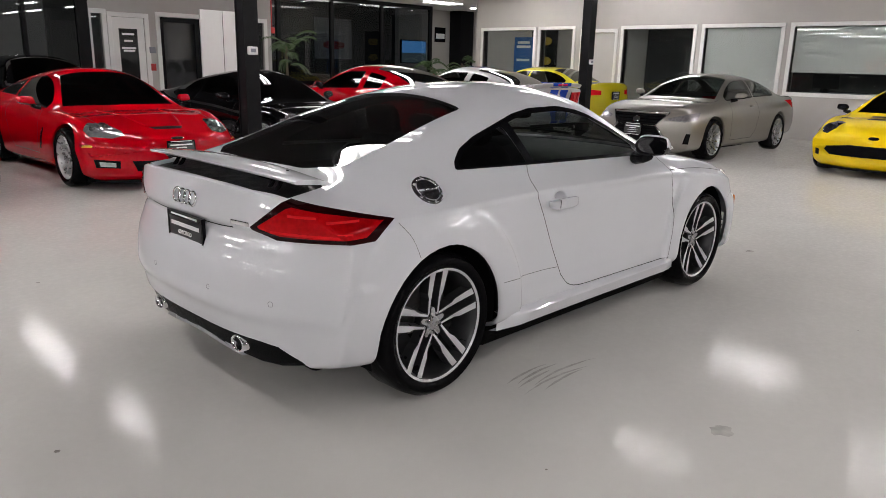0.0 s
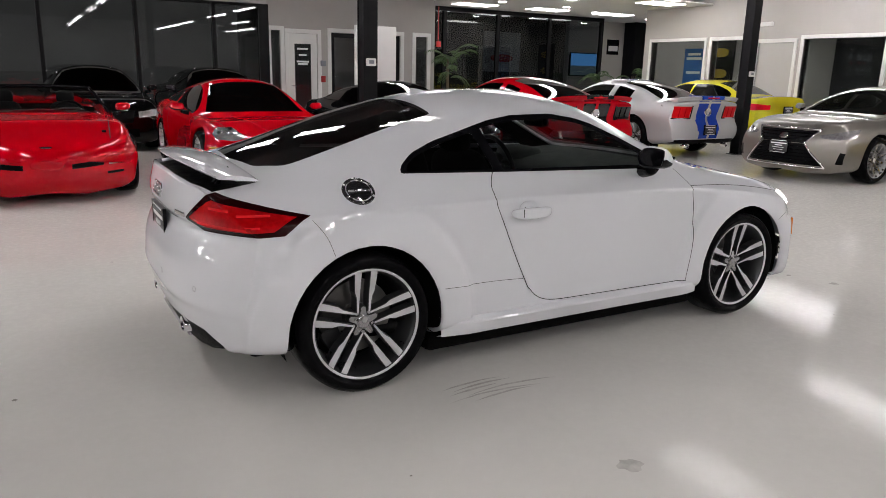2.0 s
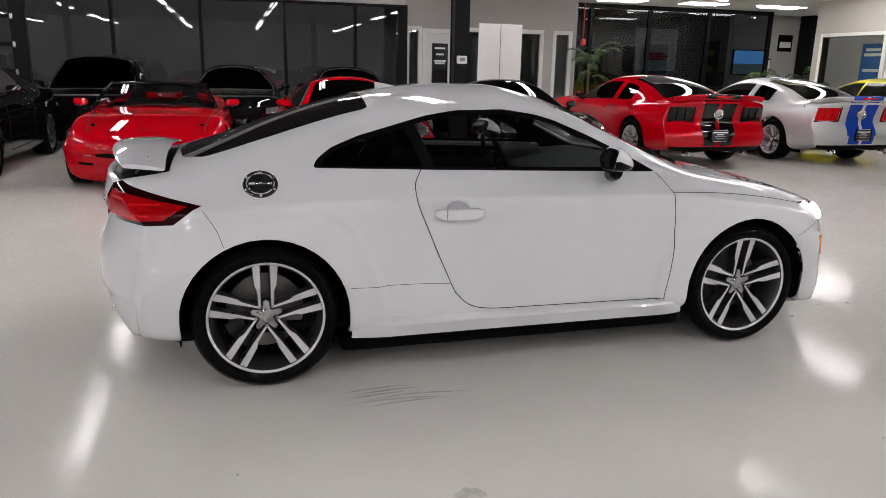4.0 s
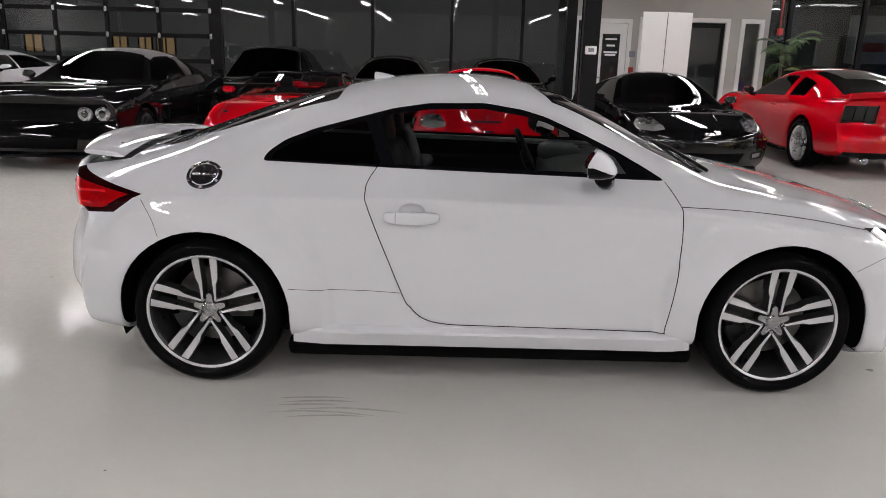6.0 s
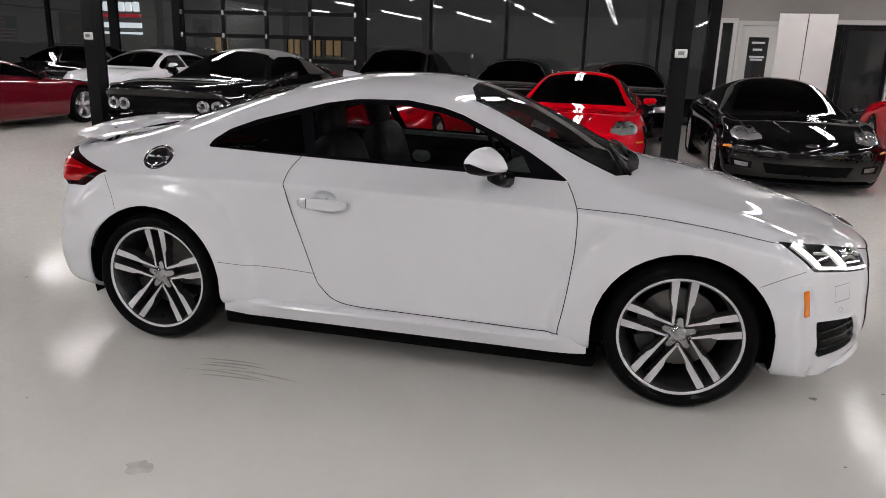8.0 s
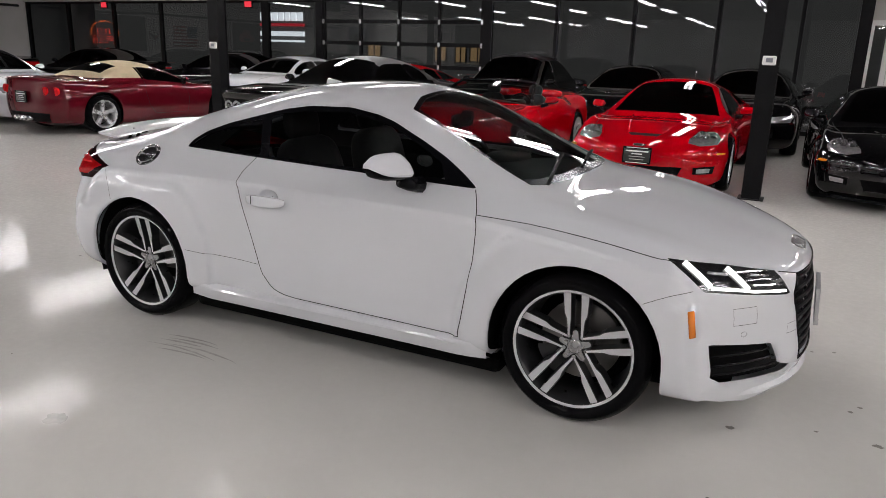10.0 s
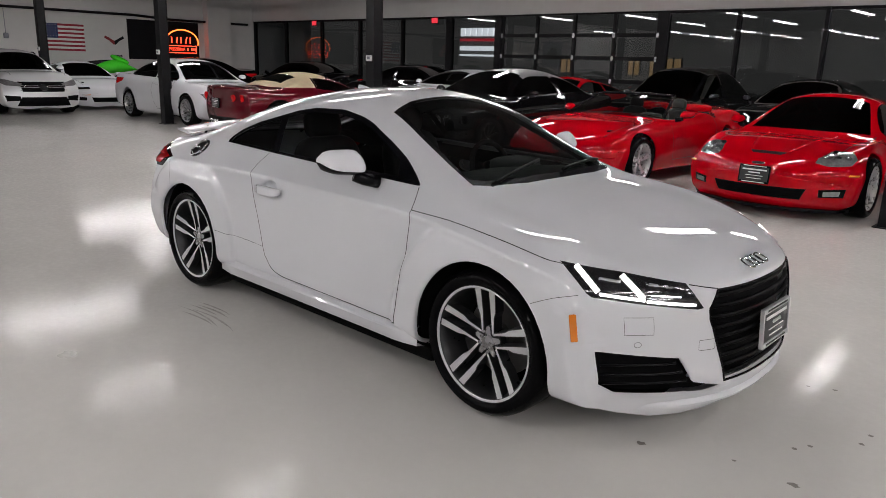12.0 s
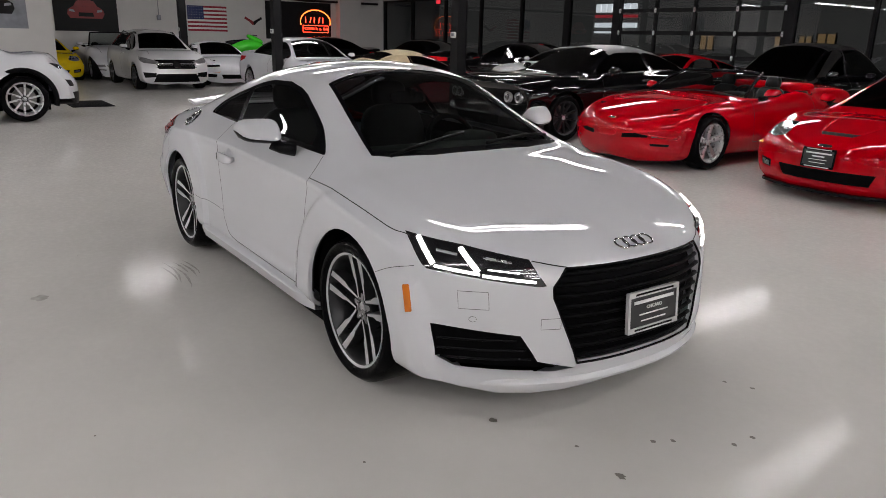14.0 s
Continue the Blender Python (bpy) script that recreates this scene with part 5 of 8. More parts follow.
    plate(root, p.x + 0.012, 0.02, 0.462, 1, -4, h=0.135, w=0.29, town="CHICAGO", bright=True)
    for x_, z_, s in ((1, 0.715, 1), (-1, 0.865, -1)):
        bm = bmesh.new()
        p = sh.hit((4 * s, 0, z_), (-s, 0, 0))
        nn = sh.normal_at(p)
        for k in range(4):
            yy = (k - 1.5) * 0.048
            tube(bm, [(0, yy + 0.031 * math.cos(2 * math.pi * i / 20), 0.031 * math.sin(2 * math.pi * i / 20)) for i in range(20)], 0.0052, 6, True)
        bmesh.ops.transform(bm, matrix=Matrix.Translation(p + nn * 0.006) @ nn.to_track_quat("X", "Z").to_matrix().to_4x4(), verts=bm.verts)
        part("badge", bm, CHROME, root, "chrome badge of linked rings")
    bm = boxed(-0.004, 0.004, -0.055, 0.055, -0.010, 0.010, bevel=0.003)
    p = sh.hit((-4, -0.42, 0.815), (1, 0, 0))
    bmesh.ops.transform(bm, matrix=Matrix.Translation(p) @ sh.normal_at(p).to_track_quat("X", "Z").to_matrix().to_4x4(), verts=bm.verts)
    part("small_badge", bm, CHROME, root)
    # roof antenna fin
    bm = bmesh.new()
    prof = [(-0.13, 0.0), (0.07, 0.0), (0.03, 0.018), (-0.05, 0.045), (-0.115, 0.06), (-0.125, 0.05)]
    a = [bm.verts.new((px, -0.004 - 0.02 * (1 - pz / 0.06), pz)) for px, pz in prof]
    b = [bm.verts.new((px, 0.004 + 0.02 * (1 - pz / 0.06), pz)) for px, pz in prof]
    bm.faces.new(a)
    bm.faces.new(b[::-1])
    for i in range(len(a)):
        k = (i + 1) % len(a)
        bm.faces.new((a[k], a[i], b[i], b[k]))
    p = sh.hit((-0.52, 0, 3), (0, 0, -1))
    bmesh.ops.transform(bm, matrix=pose(-0.52, 0, p.z - 0.004, 0, -6, 0) @ Matrix.Scale(0.60, 4), verts=bm.verts)
    part("antenna_fin", bm, WHITE, root, smooth=False)
    # wipers, cabin
    for y in (0.30, -0.28):
        pp = []
        for i in range(8):
            t = i / 7
            q = sh.hit((0.99 - 0.10 * t, y + 0.5 * t - 0.25, 3), (0, 0, -1))
            if q is not None:
                pp.append(q + Vector((0, 0, 0.012)))
        bm = bmesh.new()
        tube(bm, pp, 0.009, 6)
        part("wiper", bm, MATTE, root)
    for y in (0.36, -0.36):
        seat(root, -0.12, y, 0.42, LEATHER)
    dash(root, 0.62, 0.36, 0.86, 0.66)
    bm = bmesh.new()
    blob(bm, 0.02, 0.12, 0.038, 0.5, 0.5, 10, pose(0.30, 0.0, 1.165, 0, -8, 0))
    box(bm, 0.30, 0.36, -0.015, 0.015, 1.17, 1.22, bevel=0.004)
    part("rear_view_mirror", bm, TRIM, root, angle=40)
    sh.bm.free()
    sh.base.free()
    return root

# ---- showroom ----
DRYWALL = mat("grey_drywall", (0.45, 0.43, 0.41), rough=0.85, var=0.03, scale=4, bump=0.05, bscale=120)
WHITEWALL = mat("white_wall", (0.58, 0.57, 0.555), rough=0.85, var=0.05, scale=3, bump=0.08, bscale=80)
WHITETRIM = mat("white_trim", (0.76, 0.755, 0.74), rough=0.5, var=0.02)
CEIL = mat("dark_ceiling", (0.025, 0.025, 0.026), rough=0.9, var=0.15, scale=2)
CEILW = mat("white_ceiling_tile", (0.7, 0.7, 0.68), rough=0.9, var=0.04, scale=5, bump=0.1, bscale=90)
# grey of the unseen south wall, set for how bright it reflects
DARKWALL = mat("grey_wall", (0.17, 0.17, 0.17), rough=0.8, var=0.1, scale=2)
STEEL = mat("black_steel", (0.008, 0.008, 0.009), rough=0.40, spec=0.10, var=0.2, scale=8, bump=0.04, bscale=60)
PANE = glass("storefront_glass", (0.55, 0.57, 0.58), gloss=0.85, ior=1.60)
# darkness of the night is put into this near-black colour
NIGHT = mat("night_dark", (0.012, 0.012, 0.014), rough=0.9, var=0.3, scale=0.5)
# weak emission stands in for light falling on the facade
NIGHTWALL = mat("night_facade_glow", (0.05, 0.05, 0.05), rough=0.9, var=0.35, scale=0.35, emit=(1.0, 0.95, 0.9), strength=0.06)
WARMPANE = mat("warm_window", (0.2, 0.15, 0.1), rough=0.6, var=0.3, scale=2, emit=(1.0, 0.62, 0.28), strength=0.35)
TUBE = mat("strip_tube", (0.9, 0.9, 0.9), rough=0.5, emit=(1.0, 0.955, 0.955), strength=LAMP)
OFFICE = mat("office_panel_glow", (0.9, 0.9, 0.9), rough=0.5, emit=(1.0, 0.96, 0.93), strength=7.0)
HOUSING = mat("lamp_housing", (0.7, 0.7, 0.7), rough=0.5)
DOORGREY = mat("grey_door", (0.50, 0.485, 0.47), rough=0.5, var=0.02)
BLIND = mat("grey_blind", (0.80, 0.80, 0.80), rough=0.8, var=0.03, bump=0.1, bscale=200)
# missing room light is put into this dark base colour
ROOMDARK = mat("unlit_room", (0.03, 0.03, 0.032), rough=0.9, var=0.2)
DOORWHITE = mat("white_door", (0.74, 0.735, 0.72), rough=0.45, var=0.02)
BLUEPRINT = mat("blue_poster", (0.03, 0.13, 0.38), rough=0.5, var=0.1, scale=4)
POSTER = mat("black_poster", (0.005, 0.005, 0.006), rough=0.4, spec=0.15, var=0.2, scale=5)
POSTRED = mat("poster_red", (0.22, 0.008, 0.010), rough=0.45, var=0.2, scale=6)
POSTGREY = mat("poster_grey", (0.22, 0.23, 0.26), rough=0.5, var=0.3, scale=5)
POSTGOLD = mat("poster_gold", (0.45, 0.33, 0.03), rough=0.5, var=0.2, scale=6)
FLAGRED = mat("flag_red", (0.30, 0.03, 0.045), rough=0.9, var=0.08, scale=6, bump=0.2, bscale=60)
FLAGWHITE = mat("flag_white", (0.68, 0.67, 0.65), rough=0.9, var=0.05, scale=6)
FLAGBLUE = mat("flag_blue", (0.025, 0.035, 0.12), rough=0.9, var=0.1, scale=6)
NEON = mat("neon_red", (0.6, 0.02, 0.01), rough=0.4, emit=(1.0, 0.05, 0.02), strength=5.0)
NEONO = mat("neon_orange", (0.6, 0.1, 0.01), rough=0.4, emit=(1.0, 0.16, 0.03), strength=4.0)
SIGNW = mat("lit_sign_white", (0.8, 0.8, 0.8), rough=0.4, emit=(0.95, 0.97, 1.0), strength=1.9)
SIGNR = mat("lit_sign_red", (0.6, 0.02, 0.03), rough=0.4, emit=(1.0, 0.05, 0.08), strength=0.7)
SCREEN = mat("screen_blue", (0.02, 0.05, 0.1), rough=0.2, emit=(0.10, 0.33, 0.75), strength=0.8)
SCREENLO = mat("screen_dark", (0.01, 0.02, 0.03), rough=0.2, emit=(0.10, 0.14, 0.16), strength=0.5)
LEAF = mat("palm_leaf", (0.06, 0.11, 0.035), rough=0.5, var=0.3, scale=10)
BARK = mat("palm_stem", (0.10, 0.08, 0.05), rough=0.8, var=0.2)
POT = mat("dark_pot", (0.05, 0.045, 0.04), rough=0.5, var=0.2)
PLASTICW = mat("white_plastic", (0.72, 0.72, 0.70), rough=0.4)
ALARM = mat("alarm_red", (0.45, 0.02, 0.02), rough=0.4)
MATBLACK = mat("floor_mat", (0.006, 0.006, 0.007), rough=0.95, spec=0.1, var=0.2, scale=30, bump=0.4, bscale=200)
STAIN = mat("floor_stain", (0.17, 0.155, 0.13), rough=0.35, var=0.3, scale=30)
SCUFF = mat("floor_scuff", (0.50, 0.485, 0.455), rough=0.2, var=0.3, scale=20)


def epoxy():
    """Poured floor coating: glossy, with broken, rippled gloss and faint clouds of dirt."""
    m = mat("grey_epoxy", (0.61, 0.595, 0.565), rough=0.03, var=0.05, scale=2.2, spec=0.06)
    nt = m.node_tree
    b = nt.nodes["Principled BSDF"]
    co = nt.nodes["Texture Coordinate"]
    hs = []
    for sc, d in ((24.0, 7), (7.0, 3), (1.4, 2)):
        n = nt.nodes.new("ShaderNodeTexNoise")
        n.inputs["Scale"].default_value = sc
        n.inputs["Detail"].default_value = d
        nt.links.new(co.outputs["Object"], n.inputs["Vector"])
        hs.append(n)
    prev = None
    for n, st, di in zip(hs, (0.34, 0.05, 0.06), (0.0022, 0.006, 0.03)):
        bp = nt.nodes.new("ShaderNodeBump")
        bp.inputs["Strength"].default_value = st
        bp.inputs["Distance"].default_value = di
        nt.links.new(n.outputs["Fac"], bp.inputs["Height"])
        if prev:
            nt.links.new(prev.outputs[0], bp.inputs["Normal"])
        prev = bp
    nt.links.new(prev.outputs[0], b.inputs["Normal"])
    # worn gloss: fine and coarse scuffing breaks up the reflections
    for sc, d, lo, hi, key in ((21.0, 8, 0.010, 0.055, "Specular IOR Level"), (6.0, 8, 0.03, 0.14, "Roughness")):
        n = nt.nodes.new("ShaderNodeTexNoise")
        n.inputs["Scale"].default_value = sc
        n.inputs["Detail"].default_value = d
        n.inputs["Roughness"].default_value = 0.68
        nt.links.new(co.outputs["Object"], n.inputs["Vector"])
        r = nt.nodes.new("ShaderNodeMapRange")
        r.inputs[1].default_value, r.inputs[2].default_value, r.inputs[3].default_value, r.inputs[4].default_value = 0.38, 0.62, lo, hi
        nt.links.new(n.outputs["Fac"], r.inputs[0])
        nt.links.new(r.outputs[0], b.inputs[key])
    return m


EPOXY = epoxy()


def slab(name, x0, x1, y0, y1, z0, z1, m, label="", category="", bevel=0.0):
    ob = part(name, boxed(x0, x1, y0, y1, z0, z1, bevel=bevel), m, None, smooth=False)
    tagged(ob, label, category or name.split("_")[0], kind="structure")
    return ob


def thing(name, label, category, group="", at=None, kind=""):
    ob = new(name)
    ob.empty_display_size = 0.2
    tagged(ob, label, category, group, kind)
    if at is not None:
        ob.matrix_basis = at
    return ob


CZ = 3.80
NY = 14.3
EX = 13.5
slab("floor", -24.2, 17.6, -12.2, 17.2, -0.1, 0, EPOXY, "glossy light grey epoxy floor with faint stains", "floor")
slab("ceiling", -24.2, 17.6, -12.2, 17.2, CZ, CZ + 0.1, CEIL, "dark open ceiling above hanging strip lights", "ceiling")
slab("ceiling_tiles", 7.5, 17.4, 10.0, 17.19, 3.32, 3.36, CEILW, "white tiled ceiling over the lounge", "ceiling")
# added wall out of view, closes the room and shapes reflections
slab("wall_south", -24.2, 17.2, -12.4, -12.2, 0, CZ, DARKWALL, "plain grey painted wall", "wall")
slab("wall_west", -24.4, -24.2, -12.2, 17.2, 0, CZ, WHITEWALL, "white painted wall with posters", "wall")
slab("wall_far_east", 17.4, 17.6, 12.35, 17.2, 0, CZ, DRYWALL, "grey painted drywall", "wall")
slab("wall_lounge", 14.15, 17.4, 16.6, 16.8, 0, 3.32, DRYWALL, "grey painted drywall of the lounge", "wall")
slab("fascia", -24.2, 2.85, NY - 0.1, NY + 0.25, 2.93, CZ, WHITEWALL, "white band above the storefront glass", "wall")
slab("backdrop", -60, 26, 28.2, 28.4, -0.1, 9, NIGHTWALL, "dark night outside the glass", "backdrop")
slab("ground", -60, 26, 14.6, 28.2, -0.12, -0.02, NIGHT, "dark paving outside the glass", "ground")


def wall_x(name, x0, x1, segs, holes, z1, m, label):
    """A wall in the plane x, from y segs[0] to segs[1], with rectangular holes (y0, y1, z0, z1) through it."""
    bm = bmesh.new()
    ys = sorted({segs[0], segs[1], *[h[0] for h in holes], *[h[1] for h in holes]})
    for a, b in zip(ys, ys[1:]):
        h = [q for q in holes if q[0] <= a and q[1] >= b]
        if not h:
            box(bm, x0, x1, a, b, 0, z1)
        else:
            if h[0][2] > 0:
                box(bm, x0, x1, a, b, 0, h[0][2])
            box(bm, x0, x1, a, b, h[0][3], z1)
    bmesh.ops.remove_doubles(bm, verts=bm.verts, dist=0.0005)
    ob = part(name, bm, m, None, smooth=False)
    tagged(ob, label, "wall", kind="structure")


def window_x(n, y0, y1, z0, z1, kind):
    """Interior window of the offices in the east wall."""
    w = thing("window_%d" % n, {"blind": "white-framed office window with lowered grey blind", "dark": "white-framed window into an unlit office", "half": "white-framed office window with half-lowered blind", "clear": "white-framed window into a lit office"}[kind], "window", kind="structure")
    bm = bmesh.new()
    t = 0.085
    for a in ((y0 - t, y1 + t, z1, z1 + t), (y0 - t, y1 + t, z0 - t, z0), (y0 - t, y0, z0, z1), (y1, y1 + t, z0, z1)):
        box(bm, EX - 0.03, EX + 0.22, *a, bevel=0.006)
    part("window_frame", bm, WHITETRIM, w, smooth=False)
    part("pane", boxed(EX + 0.06, EX + 0.07, y0, y1, z0, z1), CLEAR, w, smooth=False)
    if kind in ("blind", "half"):
        zb = z0 if kind == "blind" else z0 + 0.42
        part("blind", boxed(EX + 0.10, EX + 0.11, y0 + 0.01, y1 - 0.01, zb, z1 - 0.01), BLIND, w, smooth=False)
        part("blind_rail", boxed(EX + 0.09, EX + 0.12, y0 + 0.01, y1 - 0.01, zb, zb + 0.03, bevel=0.006), WHITETRIM, w)
    return w


wins = [(10.15, 12.05, 0.95, 2.42, "clear"), (8.82, 9.9, 0.95, 2.42, "clear"), (5.37, 7.25, 0.25, 2.40, "dark"), (3.34, 5.08, 0.95, 2.40, "blind"), (1.12, 3.06, 1.02, 2.40, "half"), (-1.2, 0.8, 1.02, 2.40, "blind")]
wall_x("wall_east", EX, EX + 0.2, (-12.2, 12.35), [(a, b, c, d) for a, b, c, d, k in wins] + [(7.50, 8.48, 0.0, 2.33)], CZ, DRYWALL, "grey painted drywall with white-framed office windows")
for i, w in enumerate(wins):
    window_x(i + 1, *w)
# back wall gets its unlit look from the colour
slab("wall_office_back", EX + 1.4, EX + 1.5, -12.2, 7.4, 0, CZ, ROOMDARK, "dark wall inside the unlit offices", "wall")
slab("wall_office_lit", EX + 2.2, EX + 2.3, 7.5, 12.35, 0, CZ, DRYWALL, "grey wall inside the office", "wall")
slab("wall_office_side", EX + 0.2, EX + 2.2, 7.36, 7.44, 0, CZ, DRYWALL, "grey partition between the offices", "wall")
d = thing("door_1", "closed grey door in a white frame", "door", kind="structure")
bm = bmesh.new()
for a in ((7.42, 8.56, 2.33, 2.42), (7.42, 7.50, 0, 2.33), (8.48, 8.56, 0, 2.33)):
    box(bm, EX - 0.03, EX + 0.22, *a, bevel=0.005)
part("door_frame", bm, WHITETRIM, d, smooth=False)
leaf = part("door_leaf", boxed(EX + 0.03, EX + 0.075, 7.505, 8.475, 0.01, 2.325, bevel=0.004), DOORGREY, d, smooth=False)
bm = bmesh.new()
tube(bm, [(EX + 0.02, 8.38, 1.02), (EX - 0.03, 8.38, 1.02), (EX - 0.035, 8.26, 1.02)], 0.011, 8)
part("door_handle", bm, CHROME, leaf)
sign = thing("standing_poster", "blue upright banner with white lettering in the office window", "poster")
part("sheet", boxed(EX + 0.5, EX + 0.52, 10.55, 11.25, 0.0, 2.25), BLUEPRINT, sign, smooth=False)
for z, a, b in ((2.10, 10.68, 11.12), (1.98, 10.64, 11.16), (1.60, 10.66, 11.14)):
    part("print_bar", boxed(EX + 0.49, EX + 0.499, a, b, z - 0.035, z + 0.035), INK, sign, smooth=False)
pst = thing("wall_poster", "dark poster with small gold shapes", "poster")
part("sheet", boxed(EX + 2.16, EX + 2.19, 10.9, 11.9, 1.0, 2.6), POSTER, pst, smooth=False)
for z in (2.2, 1.6):
    bm = bmesh.new()
    blob(bm, 0.01, 0.3, 0.13, 0.8, 0.8, 8, pose(EX + 2.15, 11.4, z))
    part("printed_shape", bm, POSTGOLD, pst)
em = thing("emergency_light", "white emergency light box on the wall", "lamp")
part("housing", boxed(EX - 0.07, EX - 0.001, 8.12, 8.46, 2.72, 2.82, bevel=0.02), PLASTICW, em)
desk = thing("office_desk", "dark office desk with papers behind the window", "desk")
part("desk_top", boxed(EX + 0.4, EX + 1.1, 1.0, 2.9, 0.98, 1.02, bevel=0.006), POSTGREY, desk)
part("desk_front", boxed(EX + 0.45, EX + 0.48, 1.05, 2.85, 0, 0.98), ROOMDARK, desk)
scr = thing("monitor", "black computer monitor on the desk", "monitor")
part("panel", boxed(EX + 0.6, EX + 0.63, 2.2, 2.75, 1.10, 1.42, bevel=0.006), POSTER, scr)
part("foot", boxed(EX + 0.55, EX + 0.70, 2.4, 2.55, 1.021, 1.10, bevel=0.004), TRIM, scr)

# office front in the north-east
wall = bmesh.new()
ox = [(2.85, 2.95, None), (2.95, 3.20, (0.55, 2.35)), (3.20, 3.40, None), (3.40, 4.15, (0.0, 2.30)), (4.15, 4.52, None), (4.52, 6.50, (0.0, 2.36)), (6.50, 6.95, None), (6.95, 7.33, (0.45, 2.36)), (7.33, 7.55, None)]
for a, b, h in ox:
    if h is None:
        box(wall, a, b, NY, NY + 0.18, 0, CZ)
    else:
        if h[0] > 0:
            box(wall, a, b, NY, NY + 0.18, 0, h[0])
        box(wall, a, b, NY, NY + 0.18, h[1], CZ)
bmesh.ops.remove_doubles(wall, verts=wall.verts, dist=0.0005)
tagged(part("wall_office", wall, DRYWALL, None, smooth=False), "grey office front with white-framed doors", "wall", kind="structure")
slab("wall_office_return", 7.38, 7.55, NY + 0.18, 16.6, 0, CZ, DRYWALL, "grey end wall of the office", "wall")
slab("wall_office_inside", 2.85, 7.38, 16.9, 17.0, 0, CZ, DRYWALL, "wall inside the office", "wall")


def opening_y(n, x0, x1, z0, z1, label, pane=True, cat="window"):
    w = thing("%s_%d" % (cat, n), label, cat, kind="structure")
    t = 0.10
    bm = bmesh.new()
    box(bm, x0 - t, x1 + t, NY - 0.035, NY - 0.001, z1, z1 + t, bevel=0.006)
    for a in (x0 - t, x1):
        box(bm, a, a + t, NY - 0.035, NY - 0.001, z0, z1, bevel=0.006)
    if z0 > 0:
        box(bm, x0 - t, x1 + t, NY - 0.035, NY - 0.001, z0 - t, z0, bevel=0.006)
    part("window_frame" if cat == "window" else "door_frame", bm, WHITETRIM, w, smooth=False)
    if pane:
        part("pane", boxed(x0, x1, NY + 0.06, NY + 0.07, z0, z1), PANE, w, smooth=False)
    return w


opening_y(7, 2.96, 3.19, 0.55, 2.35, "narrow white-framed office window")
opening_y(8, 6.96, 7.32, 0.45, 2.36, "narrow white-framed office window by the corner")
d = opening_y(2, 3.40, 4.15, 0.0, 2.30, "closed white door with a tall glass pane", False, "door")
lf = bmesh.new()
for a in ((3.405, 3.56, 0.01, 2.295), (3.99, 4.145, 0.01, 2.295), (3.56, 3.99, 0.01, 0.30), (3.56, 3.99, 2.05, 2.295)):
    box(lf, a[0], a[1], NY + 0.02, NY + 0.065, a[2], a[3])
leaf = part("door_leaf", lf, DOORWHITE, d, smooth=False)
part("pane", boxed(3.56, 3.99, NY + 0.038, NY + 0.045, 0.30, 2.05), PANE, leaf, smooth=False)
for z, w in ((1.93, 0.14), (1.78, 0.10), (1.62, 0.16), (1.56, 0.13)):
    part("print_bar", boxed(3.775 - w, 3.775 + w, NY + 0.031, NY + 0.036, z - 0.022, z + 0.022), INK, leaf, smooth=False)
bm = bmesh.new()
tube(bm, [(3.47, NY + 0.03, 1.02), (3.47, NY - 0.04, 1.02), (3.58, NY - 0.045, 1.02)], 0.012, 8)
part("door_handle", bm, CHROME, leaf)
d = opening_y(3, 4.52, 6.50, 0.0, 2.36, "dark glass double door in a white frame", False, "door")
for a, b in ((4.53, 5.50), (5.52, 6.49)):
    lf = bmesh.new()
    for q in ((a, a + 0.09, 0.01, 2.35), (b - 0.09, b, 0.01, 2.35), (a + 0.09, b - 0.09, 0.01, 0.22), (a + 0.09, b - 0.09, 2.24, 2.35)):
        box(lf, q[0], q[1], NY + 0.03, NY + 0.07, q[2], q[3])
    leaf = part("door_leaf", lf, STEEL, d, smooth=False)
    part("pane", boxed(a + 0.09, b - 0.09, NY + 0.045, NY + 0.052, 0.22, 2.24), PANE, leaf, smooth=False)
bx = thing("wall_control", "beige control box on the office wall", "control box")
part("housing", boxed(4.22, 4.36, NY - 0.06, NY - 0.001, 1.52, 1.66, bevel=0.008), POSTGREY, bx)
bx = thing("fire_alarm", "red fire alarm pull on the office wall", "fire alarm")
part("housing", boxed(4.23, 4.35, NY - 0.05, NY - 0.001, 1.12, 1.28, bevel=0.008), ALARM, bx)
bd = thing("folding_board", "tall white two-leaf display board standing on the floor", "display board")
for a, b in ((3.42, 3.875), (3.885, 4.34)):
    part("leaf", boxed(a, b, 10.18, 10.22, 0.06, 2.32, bevel=0.006), WHITETRIM, bd, smooth=False)
for x in (3.5, 4.26):
    part("foot", boxed(x - 0.03, x + 0.03, 10.0, 10.4, 0, 0.06, bevel=0.01), STEEL, bd)
part("hinge_strip", boxed(3.875, 3.885, 10.185, 10.215, 0.08, 2.3), STEEL, bd)

# lounge glass partition
LY = 15.6
pt = thing("glass_partition", "black-framed dark glass partition of the lounge", "partition", kind="structure")
xs = [7.55, 8.6, 10.5, 12.5, 14.7]
for x in xs:
    part("mullion", boxed(x - 0.05, x + 0.05, LY - 0.06, LY + 0.06, 0, 3.2), STEEL, pt, smooth=False)
part("head_rail", boxed(7.5, 14.75, LY - 0.061, LY + 0.061, 3.2, 3.32), STEEL, pt, smooth=False)
part("sill_rail", boxed(7.5, 14.75, LY - 0.061, LY + 0.061, 0, 0.12), STEEL, pt, smooth=False)
for a, b in zip(xs, xs[1:]):
    part("pane", boxed(a + 0.05, b - 0.05, LY - 0.006, LY + 0.006, 0.12, 3.2), PANE, pt, smooth=False)
